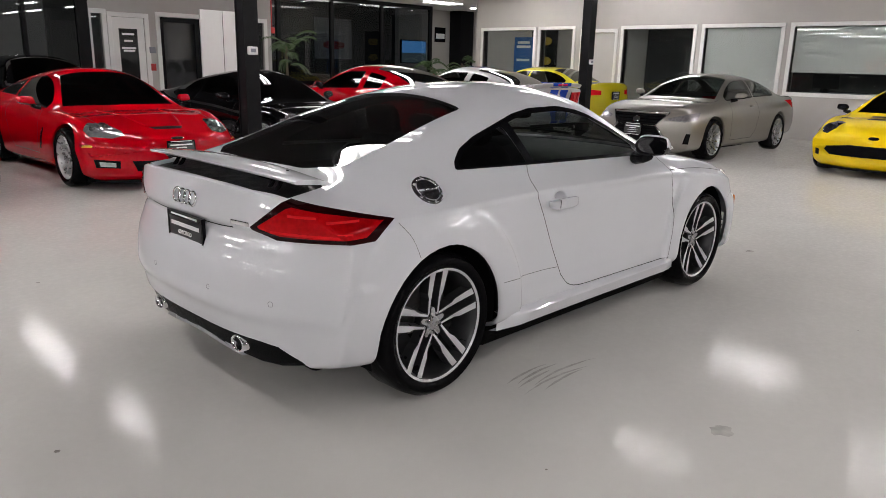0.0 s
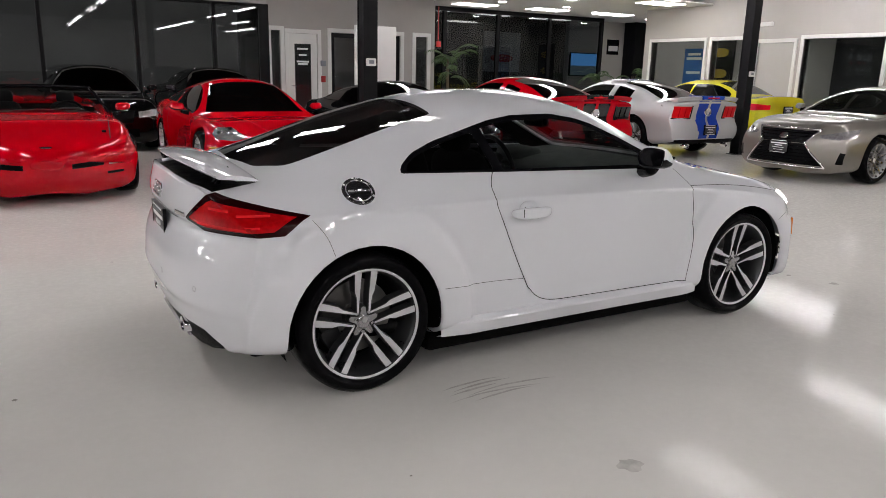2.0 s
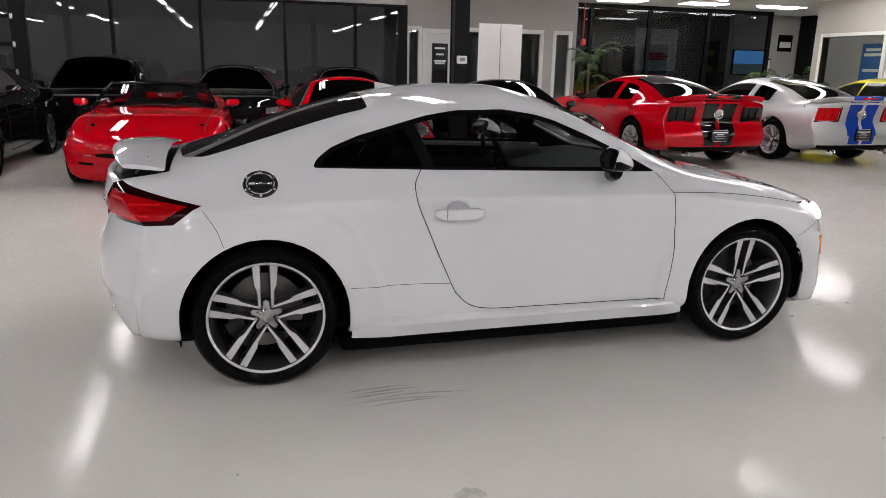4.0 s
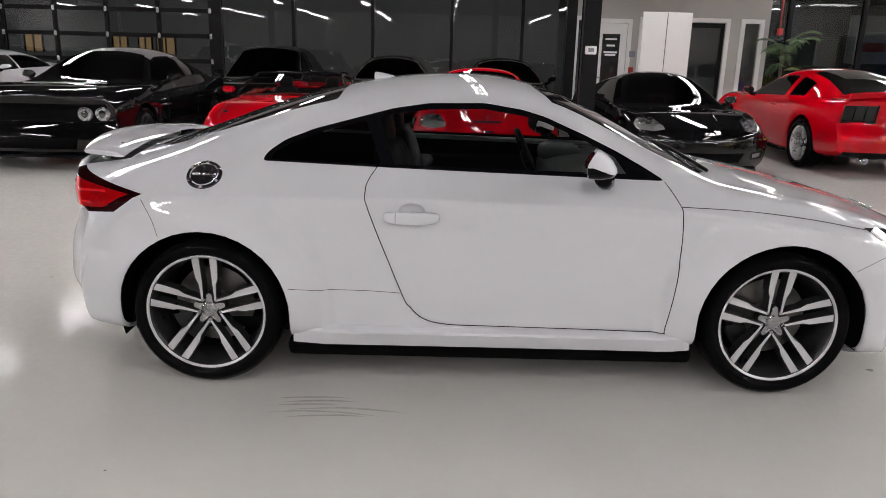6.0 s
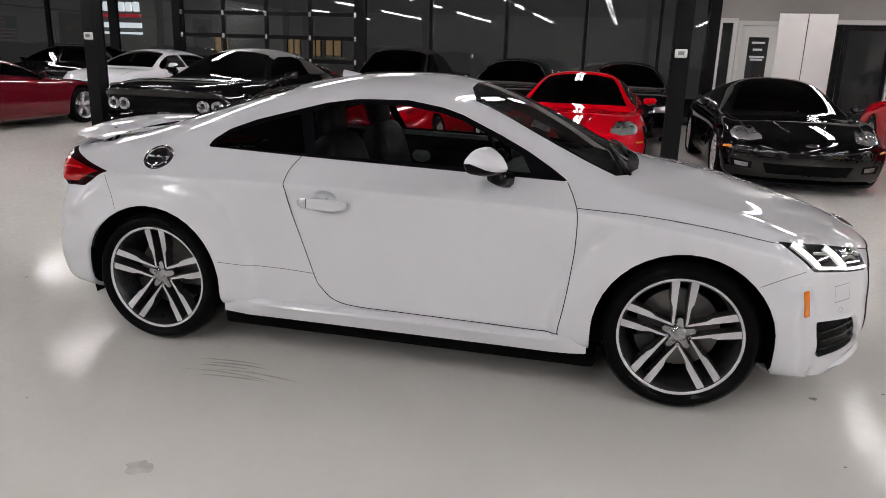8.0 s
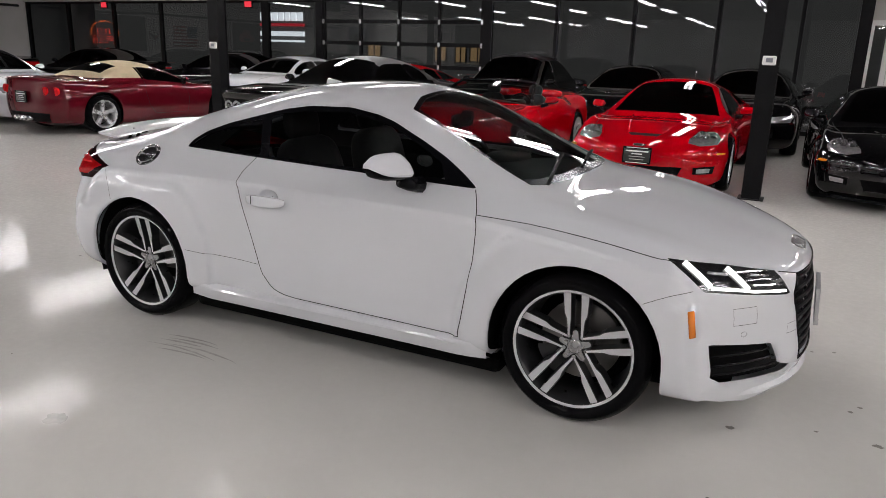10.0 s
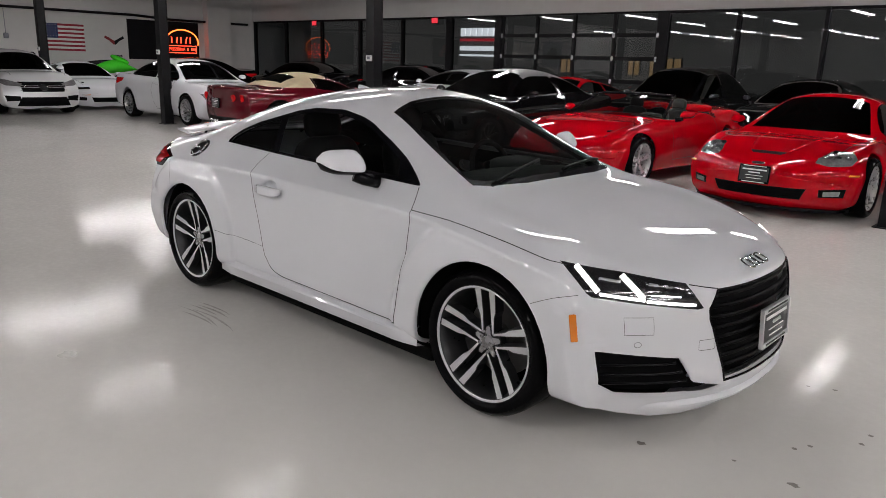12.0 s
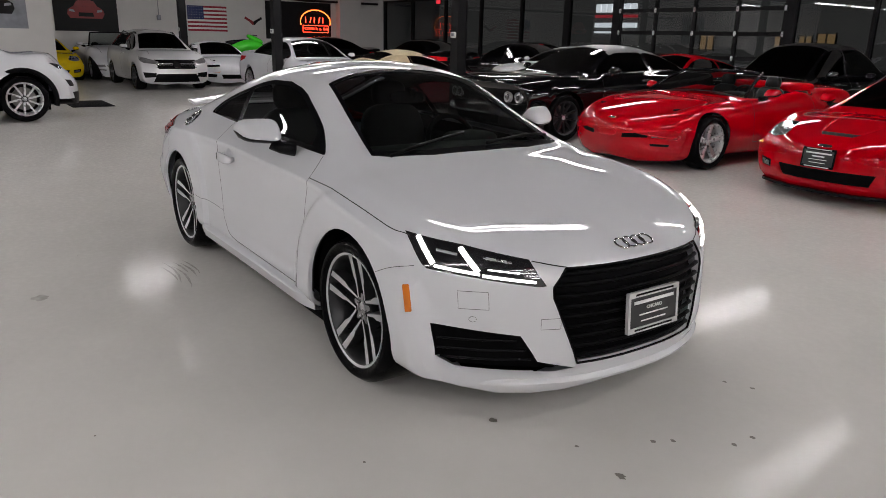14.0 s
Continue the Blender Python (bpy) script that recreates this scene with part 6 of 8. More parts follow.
# coloured dark to look unlit through the partition
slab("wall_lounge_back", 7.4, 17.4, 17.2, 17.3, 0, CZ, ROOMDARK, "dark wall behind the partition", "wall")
tv = thing("television", "wall television showing blue sky over dark hills", "television")
part("casing", boxed(14.2, 15.42, 16.52, 16.599, 1.42, 2.22, bevel=0.01), TRIM, tv)
part("screen", boxed(14.23, 15.39, 16.512, 16.52, 1.78, 2.19), SCREEN, tv, smooth=False)
part("screen_hills", boxed(14.23, 15.39, 16.512, 16.52, 1.45, 1.78), SCREENLO, tv, smooth=False)
ps = thing("wall_poster", "grey poster with a dark red shape behind glass", "poster")
part("sheet", boxed(11.0, 12.5, 17.15, 17.19, 1.5, 2.8), POSTGREY, ps, smooth=False)
bm = bmesh.new()
blob(bm, 0.45, 0.01, 0.13, 0.8, 0.8, 10, pose(11.75, 17.14, 1.95))
part("printed_shape", bm, POSTRED, ps)
ps = thing("picture", "framed dark picture on the grey wall", "picture")
part("frame", boxed(15.9, 16.45, 16.57, 16.6, 2.2, 2.72, bevel=0.008), TRIM, ps)
part("sheet", boxed(15.96, 16.39, 16.56, 16.569, 2.32, 2.5), INK, ps, smooth=False)
ps = thing("picture", "small white framed notice on the grey wall", "picture")
part("frame", boxed(15.45, 15.7, 16.57, 16.6, 1.5, 1.95, bevel=0.006), TRIM, ps)
part("sheet", boxed(15.47, 15.68, 16.56, 16.569, 1.53, 1.92), INK, ps, smooth=False)
slab("wall_pier", 16.65, 17.35, 16.0, 16.55, 0, 3.32, STEEL, "black pier beside the lounge wall", "pier")
al = thing("fire_alarm", "red alarm on a conduit above the partition", "fire alarm")
bm = bmesh.new()
tube(bm, [(8.35, LY - 0.08, 3.3), (8.35, LY - 0.08, 2.3)], 0.014, 8)
part("conduit", bm, ALARM, al)
part("housing", boxed(8.28, 8.42, LY - 0.14, LY - 0.062, 2.16, 2.32, bevel=0.015), ALARM, al)


def palm(x, y, z0, h, n, seed, label):
    rnd = random.Random(seed)
    t = thing("potted_palm", label, "plant", "potted plants", pose(x, y, z0))
    bm = bmesh.new()
    lathe(bm, [(0.001, 0.0), (0.15, 0.0), (0.20, 0.34), (0.21, 0.38), (0.185, 0.38), (0.17, 0.30), (0.001, 0.30)], 20, "z")
    part("pot", bm, POT, t)
    bm = bmesh.new()
    for k in range(3):
        a = rnd.uniform(0, 6.28)
        tube(bm, [(0.05 * math.cos(a), 0.05 * math.sin(a), 0.28), (0.09 * math.cos(a), 0.09 * math.sin(a), h * 0.62)], [0.018, 0.012], 6)
    part("stem", bm, BARK, t)
    for k in range(n):
        bm = bmesh.new()
        a = 6.283 * k / n + rnd.uniform(-0.3, 0.3)
        L = rnd.uniform(0.45, 0.75)
        rise = rnd.uniform(0.4, 1.0)
        base = Vector((0.05 * math.cos(a), 0.05 * math.sin(a), h * rnd.uniform(0.45, 0.68)))
        pts = []
        for i in range(9):
            s = i / 8
            pts.append(base + Vector((math.cos(a) * L * s, math.sin(a) * L * s, L * (rise * s * 1.3 - 0.95 * s * s))))
        tube(bm, pts, 0.005, 4)
        side = Vector((-math.sin(a), math.cos(a), 0))
        for i in range(1, 9):
            for e in (1, -1):
                for q in (0, 0.5):
                    if i + q > 8:
                        continue
                    p = pts[i - 1].lerp(pts[i], q)
                    d = (pts[i] - pts[i - 1]).normalized()
                    l = 0.22 * (1 - 0.6 * abs(i / 8 - 0.45))
                    tip = p + (side * e * 0.8 + d * 0.7).normalized() * l + Vector((0, 0, -0.07))
                    mid = p.lerp(tip, 0.45) + d * 0.016 + Vector((0, 0, 0.012))
                    mid2 = p.lerp(tip, 0.45) - d * 0.016 + Vector((0, 0, 0.012))
                    v = [bm.verts.new(c) for c in (p, mid, tip, mid2)]
                    bm.faces.new(v)
        part("frond", bm, LEAF, t, smooth=False)
    return t


palm(7.85, 13.95, 0, 2.9, 14, 3, "tall potted palm with arching green fronds")
palm(13.98, 14.8, 0, 2.15, 14, 5, "potted palm before the dark partition")
palm(15.55, 14.8, 0, 2.35, 14, 8, "dark green potted plant by the grey wall")

# storefront glass on the north side
sf = thing("storefront", "black-framed storefront glass, dark outside", "storefront", kind="structure")
mull = [-24.1, -21.9, -19.6, -17.4, -15.2, -13.05, -11.05]
mull2 = [-5.75, -3.9, -2.0, -0.1, 1.6, 2.78]
for row in (mull, mull2):
    for x in row:
        w = 0.12 if x in (-5.75, 2.78, -11.05, -13.05) else 0.04
        part("mullion", boxed(x - w, x + w, NY - 0.06, NY + 0.08, 0, 2.93), STEEL, sf, smooth=False)
    for a, b in zip(row, row[1:]):
        part("pane", boxed(a + 0.041, b - 0.041, NY, NY + 0.012, 0.1, 2.93), PANE, sf, smooth=False)
    part("sill_rail", boxed(row[0], row[-1], NY - 0.055, NY + 0.075, 0, 0.1), STEEL, sf, smooth=False)
    part("transom", boxed(row[0], row[-1], NY - 0.03, NY + 0.05, 2.86, 2.93), STEEL, sf, smooth=False)
part("door_push_bar", boxed(-15.1, -13.2, NY - 0.07, NY - 0.03, 1.0, 1.06), STEEL, sf, smooth=False)
od = thing("overhead_door", "sectional glass overhead door in black frame", "overhead door", kind="structure")
for i in range(5):
    x = -10.9 + 1.25 * i
    part("stile", boxed(x - 0.045, x + 0.045, NY - 0.03, NY + 0.04, 0, 2.93), STEEL, od, smooth=False)
    for k in range(1, 5):
        hb = bmesh.new()
        blob(hb, 0.03, 0.02, 0.06, 0.6, 0.6, 8, pose(x, NY - 0.05, 0.586 * k))
        part("hinge", hb, ALLOYW, od)
for k in range(6):
    z = 0.586 * k
    part("rail", boxed(-10.9, -5.9, NY - 0.026, NY + 0.036, max(0, z - 0.05), min(2.93, z + 0.05)), STEEL, od, smooth=False)
for i in range(4):
    for k in range(5):
        part("pane", boxed(-10.9 + 1.25 * i + 0.045, -10.9 + 1.25 * (i + 1) - 0.045, NY, NY + 0.01, 0.586 * k + 0.05, 0.586 * (k + 1) - 0.05), PANE, od, smooth=False)
ls = thing("lit_sign", "lit white and red sign on the dark facade outside", "sign")
for k in range(7):
    x = -25.0 + 0.41 * k
    part("sign_letter", boxed(x, x + 0.33, 28.05, 28.19, 2.98, 3.42, bevel=0.05), SIGNW, ls, smooth=False)
for z0, z1, m in ((2.72, 2.86, SIGNR), (2.22, 2.46, SIGNW), (1.92, 2.02, SIGNW)):
    part("sign_bar", boxed(-25.0, -22.15, 28.05, 28.19, z0, z1), m, ls, smooth=False)
fb = thing("facade_windows", "dim warm lit windows in the facade outside", "windows", kind="structure")
for x0, x1, z0, z1 in ((-18.2, -17.5, 1.25, 2.0), (-14.43, -13.86, 1.25, 2.0), (-13.33, -12.82, 1.2, 1.9), (-12.56, -11.83, 1.25, 2.0)):
    part("pane", boxed(x0, x1, 28.15, 28.19, z0, z1), WARMPANE, fb, smooth=False)
    for x in (x0 - 0.06, x1, (x0 + x1) / 2 - 0.03):
        part("mullion", boxed(x, x + 0.06, 28.12, 28.195, z0 - 0.05, z1 + 0.05), NIGHT, fb, smooth=False)
for x in (-19.9, -13.6):
    ex = thing("exit_sign", "small red lit exit sign above the glass", "exit sign")
    part("housing", boxed(x - 0.15, x + 0.15, NY - 0.14, NY - 0.101, 2.70, 2.92, bevel=0.01), TRIM, ex)
    part("lit_face", boxed(x - 0.13, x + 0.13, NY - 0.146, NY - 0.1405, 2.73, 2.89), SIGNR, ex, smooth=False)

# west wall
WX = -24.2
fl = thing("flag", "striped flag with a blue canton on the white wall", "flag")
fy0, fy1, fz0, fz1 = 5.95, 7.42, 1.52, 2.42
for i in range(13):
    a, b = fz1 - (fz1 - fz0) * i / 13, fz1 - (fz1 - fz0) * (i + 1) / 13
    part("stripe", boxed(WX, WX + 0.012, fy0 if i > 6 else fy0 + 0.60, fy1, b, a), FLAGRED if i % 2 == 0 else FLAGWHITE, fl, smooth=False)
part("canton", boxed(WX, WX + 0.013, fy0, fy0 + 0.60, fz1 - (fz1 - fz0) * 7 / 13, fz1), FLAGBLUE, fl, smooth=False)
for r in range(5):
    for q in range(6):
        yy, zz = fy0 + 0.06 + 0.095 * q, fz1 - 0.05 - 0.092 * r
        part("star_dot", boxed(WX + 0.0132, WX + 0.0145, yy - 0.012, yy + 0.012, zz - 0.012, zz + 0.012), FLAGWHITE, fl, smooth=False)
wg = thing("wall_emblem", "small red and dark winged emblem on the wall", "emblem")
for s in (1, -1):
    bm = bmesh.new()
    v = [bm.verts.new((WX + 0.02, 8.45 + s * a, b)) for a, b in ((0.0, 1.92), (0.32, 2.10), (0.36, 2.02), (0.18, 1.92), (0.03, 1.78), (0.0, 1.80))]
    bm.faces.new(v)
    part("wing", bm, POSTER if s > 0 else POSTRED, wg, smooth=False)
slab("wall_partition", -19.6, -19.5, -12.2, 0.87, 0, CZ, WHITEWALL, "white partition wall with a grey poster", "wall")
for WX, y0, y1, z0, z1, m, m2, lb in ((-24.2, 1.55, 3.55, 1.42, 2.75, POSTER, POSTRED, "large black poster with a dark red shape"), (-19.5, -1.45, 0.26, 1.47, 2.75, POSTGREY, POSTER, "large grey poster with a dark shape")):
    ps = thing("wall_poster", lb, "poster")
    part("sheet", boxed(WX + 0.001, WX + 0.02, y0, y1, z0, z1), m, ps, smooth=False)
    yc = (y0 + y1) / 2
    for pts, mm in (([(-0.58, 1.98), (-0.55, 2.12), (-0.40, 2.22), (0.40, 2.22), (0.55, 2.12), (0.58, 1.98), (0.50, 1.84), (-0.50, 1.84)], m2), ([(-0.38, 2.222), (-0.27, 2.40), (-0.15, 2.43), (0.15, 2.43), (0.27, 2.40), (0.38, 2.222)], m2),
                    ([(-0.24, 1.90), (-0.22, 2.03), (0.22, 2.03), (0.24, 1.90)], POSTER), ([(-0.52, 2.06), (-0.34, 2.04), (-0.36, 2.11), (-0.50, 2.13)], POSTGREY), ([(0.52, 2.06), (0.34, 2.04), (0.36, 2.11), (0.50, 2.13)], POSTGREY)):
        bm = bmesh.new()
        bm.faces.new([bm.verts.new((WX + (0.0215 if mm is m2 else 0.023), yc + a, b)) for a, b in pts])
        part("printed_shape", bm, mm, ps, smooth=False)
WX = -24.2
slab("wall_pilaster", WX, WX + 0.35, 12.0, 13.0, 0, CZ, WHITEWALL, "white pilaster beside the storefront", "wall")
nw = thing("dark_window", "black window panel with a red neon sign", "window", kind="structure")
part("pane", boxed(WX + 0.001, WX + 0.03, 8.95, 11.75, 1.30, 2.72), POSTER, nw, smooth=False)
ns = thing("neon_sign", "glowing red and orange neon sign with curved border", "neon sign")
bm = bmesh.new()
tube(bm, [(WX + 0.06, 11.05 - 0.66 * math.cos(math.pi * i / 16 * 1.15 - 0.25), 1.98 + 0.46 * math.sin(math.pi * i / 16 * 1.15 - 0.25)) for i in range(17)], 0.022, 8)
part("neon_arc", bm, NEONO, ns)
for k in range(5):
    bm = bmesh.new()
    y0 = 10.62 + 0.19 * k
    tube(bm, [(WX + 0.05, y0, 1.94), (WX + 0.05, y0 + (0.05 if k % 2 else 0.0), 2.16)], 0.02, 6)
    part("neon_bar", bm, NEON, ns)
bm = bmesh.new()
for a, b in (((10.5, 1.58), (11.62, 1.58)), ((10.5, 1.84), (11.62, 1.84)), ((10.5, 1.58), (10.5, 1.84)), ((11.62, 1.58), (11.62, 1.84))):
    tube(bm, [(WX + 0.05, a[0], a[1]), (WX + 0.05, b[0], b[1])], 0.012, 6)
part("neon_border", bm, NEON, ns)


def lettering(text, size, m, name, parent, at):
    cu = bpy.data.curves.new(name, "FONT")
    cu.body, cu.size, cu.align_x, cu.align_y, cu.extrude = text, size, "CENTER", "CENTER", 0.004
    tmp = new(name + "_tmp", cu)
    me = bpy.data.meshes.new_from_object(tmp.evaluated_get(bpy.context.evaluated_depsgraph_get()))
    bpy.data.objects.remove(tmp)
    bpy.data.curves.remove(cu)
    me.materials.clear()
    me.materials.append(m)
    ob = new(name, me)
    ob.parent = parent
    ob.matrix_basis = at
    return ob


for k, ch in enumerate("PIZZERIA & BAR"):
    if ch != " ":
        lettering(ch, 0.145, NEON, "letter", ns, pose(WX + 0.05, 11.06 + (k - 6.5) * 0.083, 1.71, 90, 0, 90))
wb = thing("alarm_bell", "small grey alarm box on a conduit on the white wall", "alarm")
bm = bmesh.new()
tube(bm, [(WX + 0.03, 4.93, 2.84), (WX + 0.03, 4.93, 2.02)], 0.012, 6)
part("conduit", bm, POSTGREY, wb)
part("housing", boxed(WX, WX + 0.07, 4.93 - 0.07, 4.93 + 0.07, 1.86, 2.03, bevel=0.01), POSTGREY, wb)
pp = thing("ceiling_pipe", "black pipe running along the white wall", "pipe")
bm = bmesh.new()
tube(bm, [(WX + 0.15, -8, 2.86), (WX + 0.15, 9.2, 2.86), (WX + 0.15, 10.6, 2.78), (WX + 0.15, 13.9, 2.78)], 0.045, 10)
part("pipe", bm, STEEL, pp)
for y in (-6, -1, 4, 9):
    part("bracket", boxed(WX, WX + 0.15, y - 0.02, y + 0.02, 2.84, 2.88), STEEL, pp, smooth=False)

# strip lights
fx = thing("strip_light", "long white twin-tube strip light hung from the ceiling", "ceiling light", "strip lights")
hs = part("housing", boxed(-0.09, 0.09, -1.22, 1.22, 0.02, 0.06, bevel=0.008), HOUSING, fx, smooth=False)
for s in (1, -1):
    part("tube", boxed(s * 0.06 - 0.0125, s * 0.06 + 0.0125, -1.2, 1.2, -0.010, 0.0195, bevel=0.006), TUBE, hs)
for s in (1, -1):
    part("hanger", boxed(-0.006, 0.006, s * 0.9 - 0.006, s * 0.9 + 0.006, 0.07, CZ - LAMPZ), STEEL, fx, smooth=False)
first = True
for x in (12.0, 10.2, 8.4, 6.5, 4.6, 2.35, 0.1, -1.7, -3.5, -5.35, -7.2, -9.1, -11.0, -12.9, -14.8, -16.7, -18.6, -20.4, -22.2):
    for y in (-10.8, -7.6, -4.3, -2.1, 1.7, 5.9, 9.8):
        if (x < -16 and y not in (-4.3, 5.9)) or (x in (-20.4, -22.2) and y == 5.9) or (x == 12.0 and y == 1.7) or (y == -2.1 and x < 5) or (y == -4.3 and x > 5) or (y in (-10.8, -7.6, -4.3, 1.7, 5.9, 9.8) and x in (10.2, 6.5, 2.35, -1.7, -5.35, -9.1, -12.9, -16.7)) or (y == 1.7 and -18 < x < -11.5):
            continue
        if first:
            fx.matrix_basis = pose(x, y, LAMPZ)
            first = False
        else:
            copy_thing(fx, pose(x, y, LAMPZ))
dl = thing("ceiling_downlight", "small round recessed ceiling light over the lounge", "ceiling light", "downlights")
bm = bmesh.new()
lathe(bm, [(0.001, 0.0), (0.08, 0.0), (0.10, -0.006), (0.10, 0.01)], 20, "z")
part("lens", bm, TUBE, dl)
spots = [(9.0, 13.2), (11.2, 13.2), (13.0, 14.0), (10.0, 11.0), (16.0, 14.8), (15.8, 13.4)]
dl.matrix_basis = pose(*spots[0], 3.315)
for x, y in spots[1:]:
    copy_thing(dl, pose(x, y, 3.315))


op = thing("ceiling_panel_light", "square white ceiling light panel in the office", "ceiling light", "office lights")
part("diffuser", boxed(-0.3, 0.3, -0.6, 0.6, -0.02, 0.0), OFFICE, op, smooth=False)
op.matrix_basis = pose(14.7, 9.2, CZ)
copy_thing(op, pose(14.7, 11.4, CZ))
copy_thing(op, pose(14.4, 4.0, CZ))
for x, y in ((8.9, 14.4), (11.3, 14.2), (13.8, 14.1), (12.2, 10.6), (9.4, 11.2)):
    copy_thing(op, pose(x, y, 3.318, 0, 0, 90))

# steel posts with thermostats
def post(x, y, label="black steel column with a white thermostat"):
    t = thing("steel_column", label, "column", "steel columns", pose(x, y, 0))
    bm = bmesh.new()
    for a in ((-0.10, 0.10, -0.10, -0.085), (-0.10, 0.10, 0.085, 0.10)):
        box(bm, *a, 0.012, CZ)
    box(bm, -0.085, 0.085, -0.085, 0.085, 0.012, CZ)
    part("shaft", bm, STEEL, t, smooth=False)
    part("base_plate", boxed(-0.14, 0.14, -0.14, 0.14, 0, 0.012), STEEL, t, smooth=False)
    th = part("thermostat", boxed(-0.07, 0.07, -0.135, -0.1005, 1.50, 1.60, bevel=0.014), PLASTICW, t)
    part("display", boxed(-0.035, 0.035, -0.1365, -0.1345, 1.53, 1.575), POSTGREY, th, smooth=False)
    return t


for x, y in ((1.53, 5.34), (-6.51, 5.35), (-12.55, 4.55), (9.72, 5.80), (-18.6, 4.15)):
    post(x, y)

# floor marks
fm = thing("floor_mat", "black rubber floor mat lying flat", "floor mat")
part("sheet", boxed(-13.5, -12.1, 0.04, 0.83, 0, 0.012, bevel=0.004), MATBLACK, fm)


def spot(x, y, r, m, seed, name="floor_stain", label="small dark stain on the floor"):
    rnd = random.Random(seed)
    bm = bmesh.new()
    vs = [bm.verts.new((r * rnd.uniform(0.6, 1.2) * math.cos(2 * math.pi * i / 14), r * rnd.uniform(0.5, 1.0) * math.sin(2 * math.pi * i / 14), 0.0012)) for i in range(14)]
    bm.faces.new(vs)
    ob = part(name, bm, m, None, smooth=False)
    ob.matrix_basis = pose(x, y, 0)
    tagged(ob, label, "stain", kind="structure")


spot(1.89, -0.58, 0.022, STAIN, 1)
spot(2.45, -0.44, 0.022, STAIN, 2)
spot(2.36, -0.15, 0.014, STAIN, 4)
spot(2.55, 0.1, 0.013, STAIN, 6)
spot(2.2, 0.55, 0.012, STAIN, 7)
spot(-0.62, -1.92, 0.06, SCUFF, 9)
for k, (x, y, r) in enumerate(((-2.03, 2.06, 0.015), (-2.66, -0.25, 0.015), (2.56, 0.21, 0.014), (2.40, -0.08, 0.012), (2.22, -0.43, 0.010), (2.31, 0.60, 0.012), (1.87, -1.17, 0.007), (1.15, -1.95, 0.006), (-1.4, -1.6, 0.006))):
    spot(x, y, r, STAIN, 30 + k)
for k, (x, y, r) in enumerate(((2.55, -0.74, 0.04), (-1.6, -2.3, 0.03))):
    spot(x, y, r, SCUFF, 50 + k, label="faint grey smear on the floor")
spot(-2.75, 0.6, 0.012, STAIN, 12)
spot(-4.2, 3.2, 0.02, STAIN, 13)
rnd = random.Random(21)
for k in range(6):
    bm = bmesh.new()
    n_, x0_ = rnd.randint(5, 9), -0.95 + rnd.uniform(-0.05, 0.1)
    prev = None
    for i in range(n_ + 1):
        xa, ya = x0_ + 0.055 * i, -1.0 - 0.032 * k - 0.0015 * (i - 4) ** 2 + rnd.uniform(-0.002, 0.002)
        hw_ = (0.006 + 0.003 * rnd.random()) * math.sin(math.pi * (i + 0.3) / (n_ + 0.6))
        v = (bm.verts.new((xa, ya - hw_, 0.001)), bm.verts.new((xa, ya + hw_, 0.001)))
        if prev:
            bm.faces.new((prev[0], v[0], v[1], prev[1]))
        prev = v
    tagged(part("tyre_scuff", bm, SCUFF, None, smooth=False), "faint tyre scuff mark on the floor", "stain", kind="structure")

# green water scooter on its stand by the wall
js = thing("water_scooter", "bright green water scooter on a dark stand", "water scooter", at=pose(-21.6, 7.35, 0, 0, 0, 78))
bm = bmesh.new()
rows = []
for i in range(15):
    s = i / 14
    x = -0.85 + 1.6 * s
    w = 0.40 * (1 - 0.93 * s ** 2.6) * (0.8 + 0.2 * min(1, s * 4))
    z0, z1 = 0.80 + 0.20 * s * s, 0.98 + 0.30 * math.sin(math.pi * min(1, 0.12 + s * 0.78)) ** 2 - 0.06 * s * s
    rows.append([bm.verts.new((x, w * a, z0 + (z1 - z0) * b)) for a, b in ((0, 0), (0.7, 0.1), (1, 0.5), (0.8, 0.8), (0.4, 1), (0, 1.05), (-0.4, 1), (-0.8, 0.8), (-1, 0.5), (-0.7, 0.1))])
for a, b in zip(rows, rows[1:]):
    for i in range(10):
        k = (i + 1) % 10
        bm.faces.new((a[i], a[k], b[k], b[i]))
bm.faces.new(rows[0][::-1])
bm.faces.new(rows[-1])
bmesh.ops.recalc_face_normals(bm, faces=bm.faces)
part("hull", bm, GREEN, js)
bm = bmesh.new()
blob(bm, 0.42, 0.15, 0.09, 0.6, 0.6, 10, pose(-0.50, 0, 1.17, 0, -6, 0))
part("seat", bm, TRIM, js)
bm = bmesh.new()
blob(bm, 0.30, 0.17, 0.09, 0.8, 0.8, 10, pose(0.12, 0, 1.29, 0, 24, 0))
part("steering_cowl", bm, GREEN, js)
bm = bmesh.new()
tube(bm, [(0.12, -0.36, 1.42), (0.2, 0, 1.40), (0.12, 0.36, 1.42)], 0.02, 8)
part("handlebar", bm, TRIM, js)
part("stand", boxed(-0.9, 0.8, -0.3, 0.3, 0, 0.74, bevel=0.02), STEEL, js, smooth=False)

hero()


def place(ob, x, y, heading):
    ob.matrix_basis = pose(x, y, 0, 0, 0, heading)
    return ob


def stripes(m, y0, y1, xs, tag):
    """Two stripes over hood, roof and deck, on both sides of the middle."""
    return [("stripe#%s%d%d" % (tag, i, k), [(x0, s * y0), (x1, s * y0), (x1, s * y1), (x0, s * y1)], m, 0.4) for i, (x0, x1) in enumerate(xs) for k, s in enumerate((1, -1))]


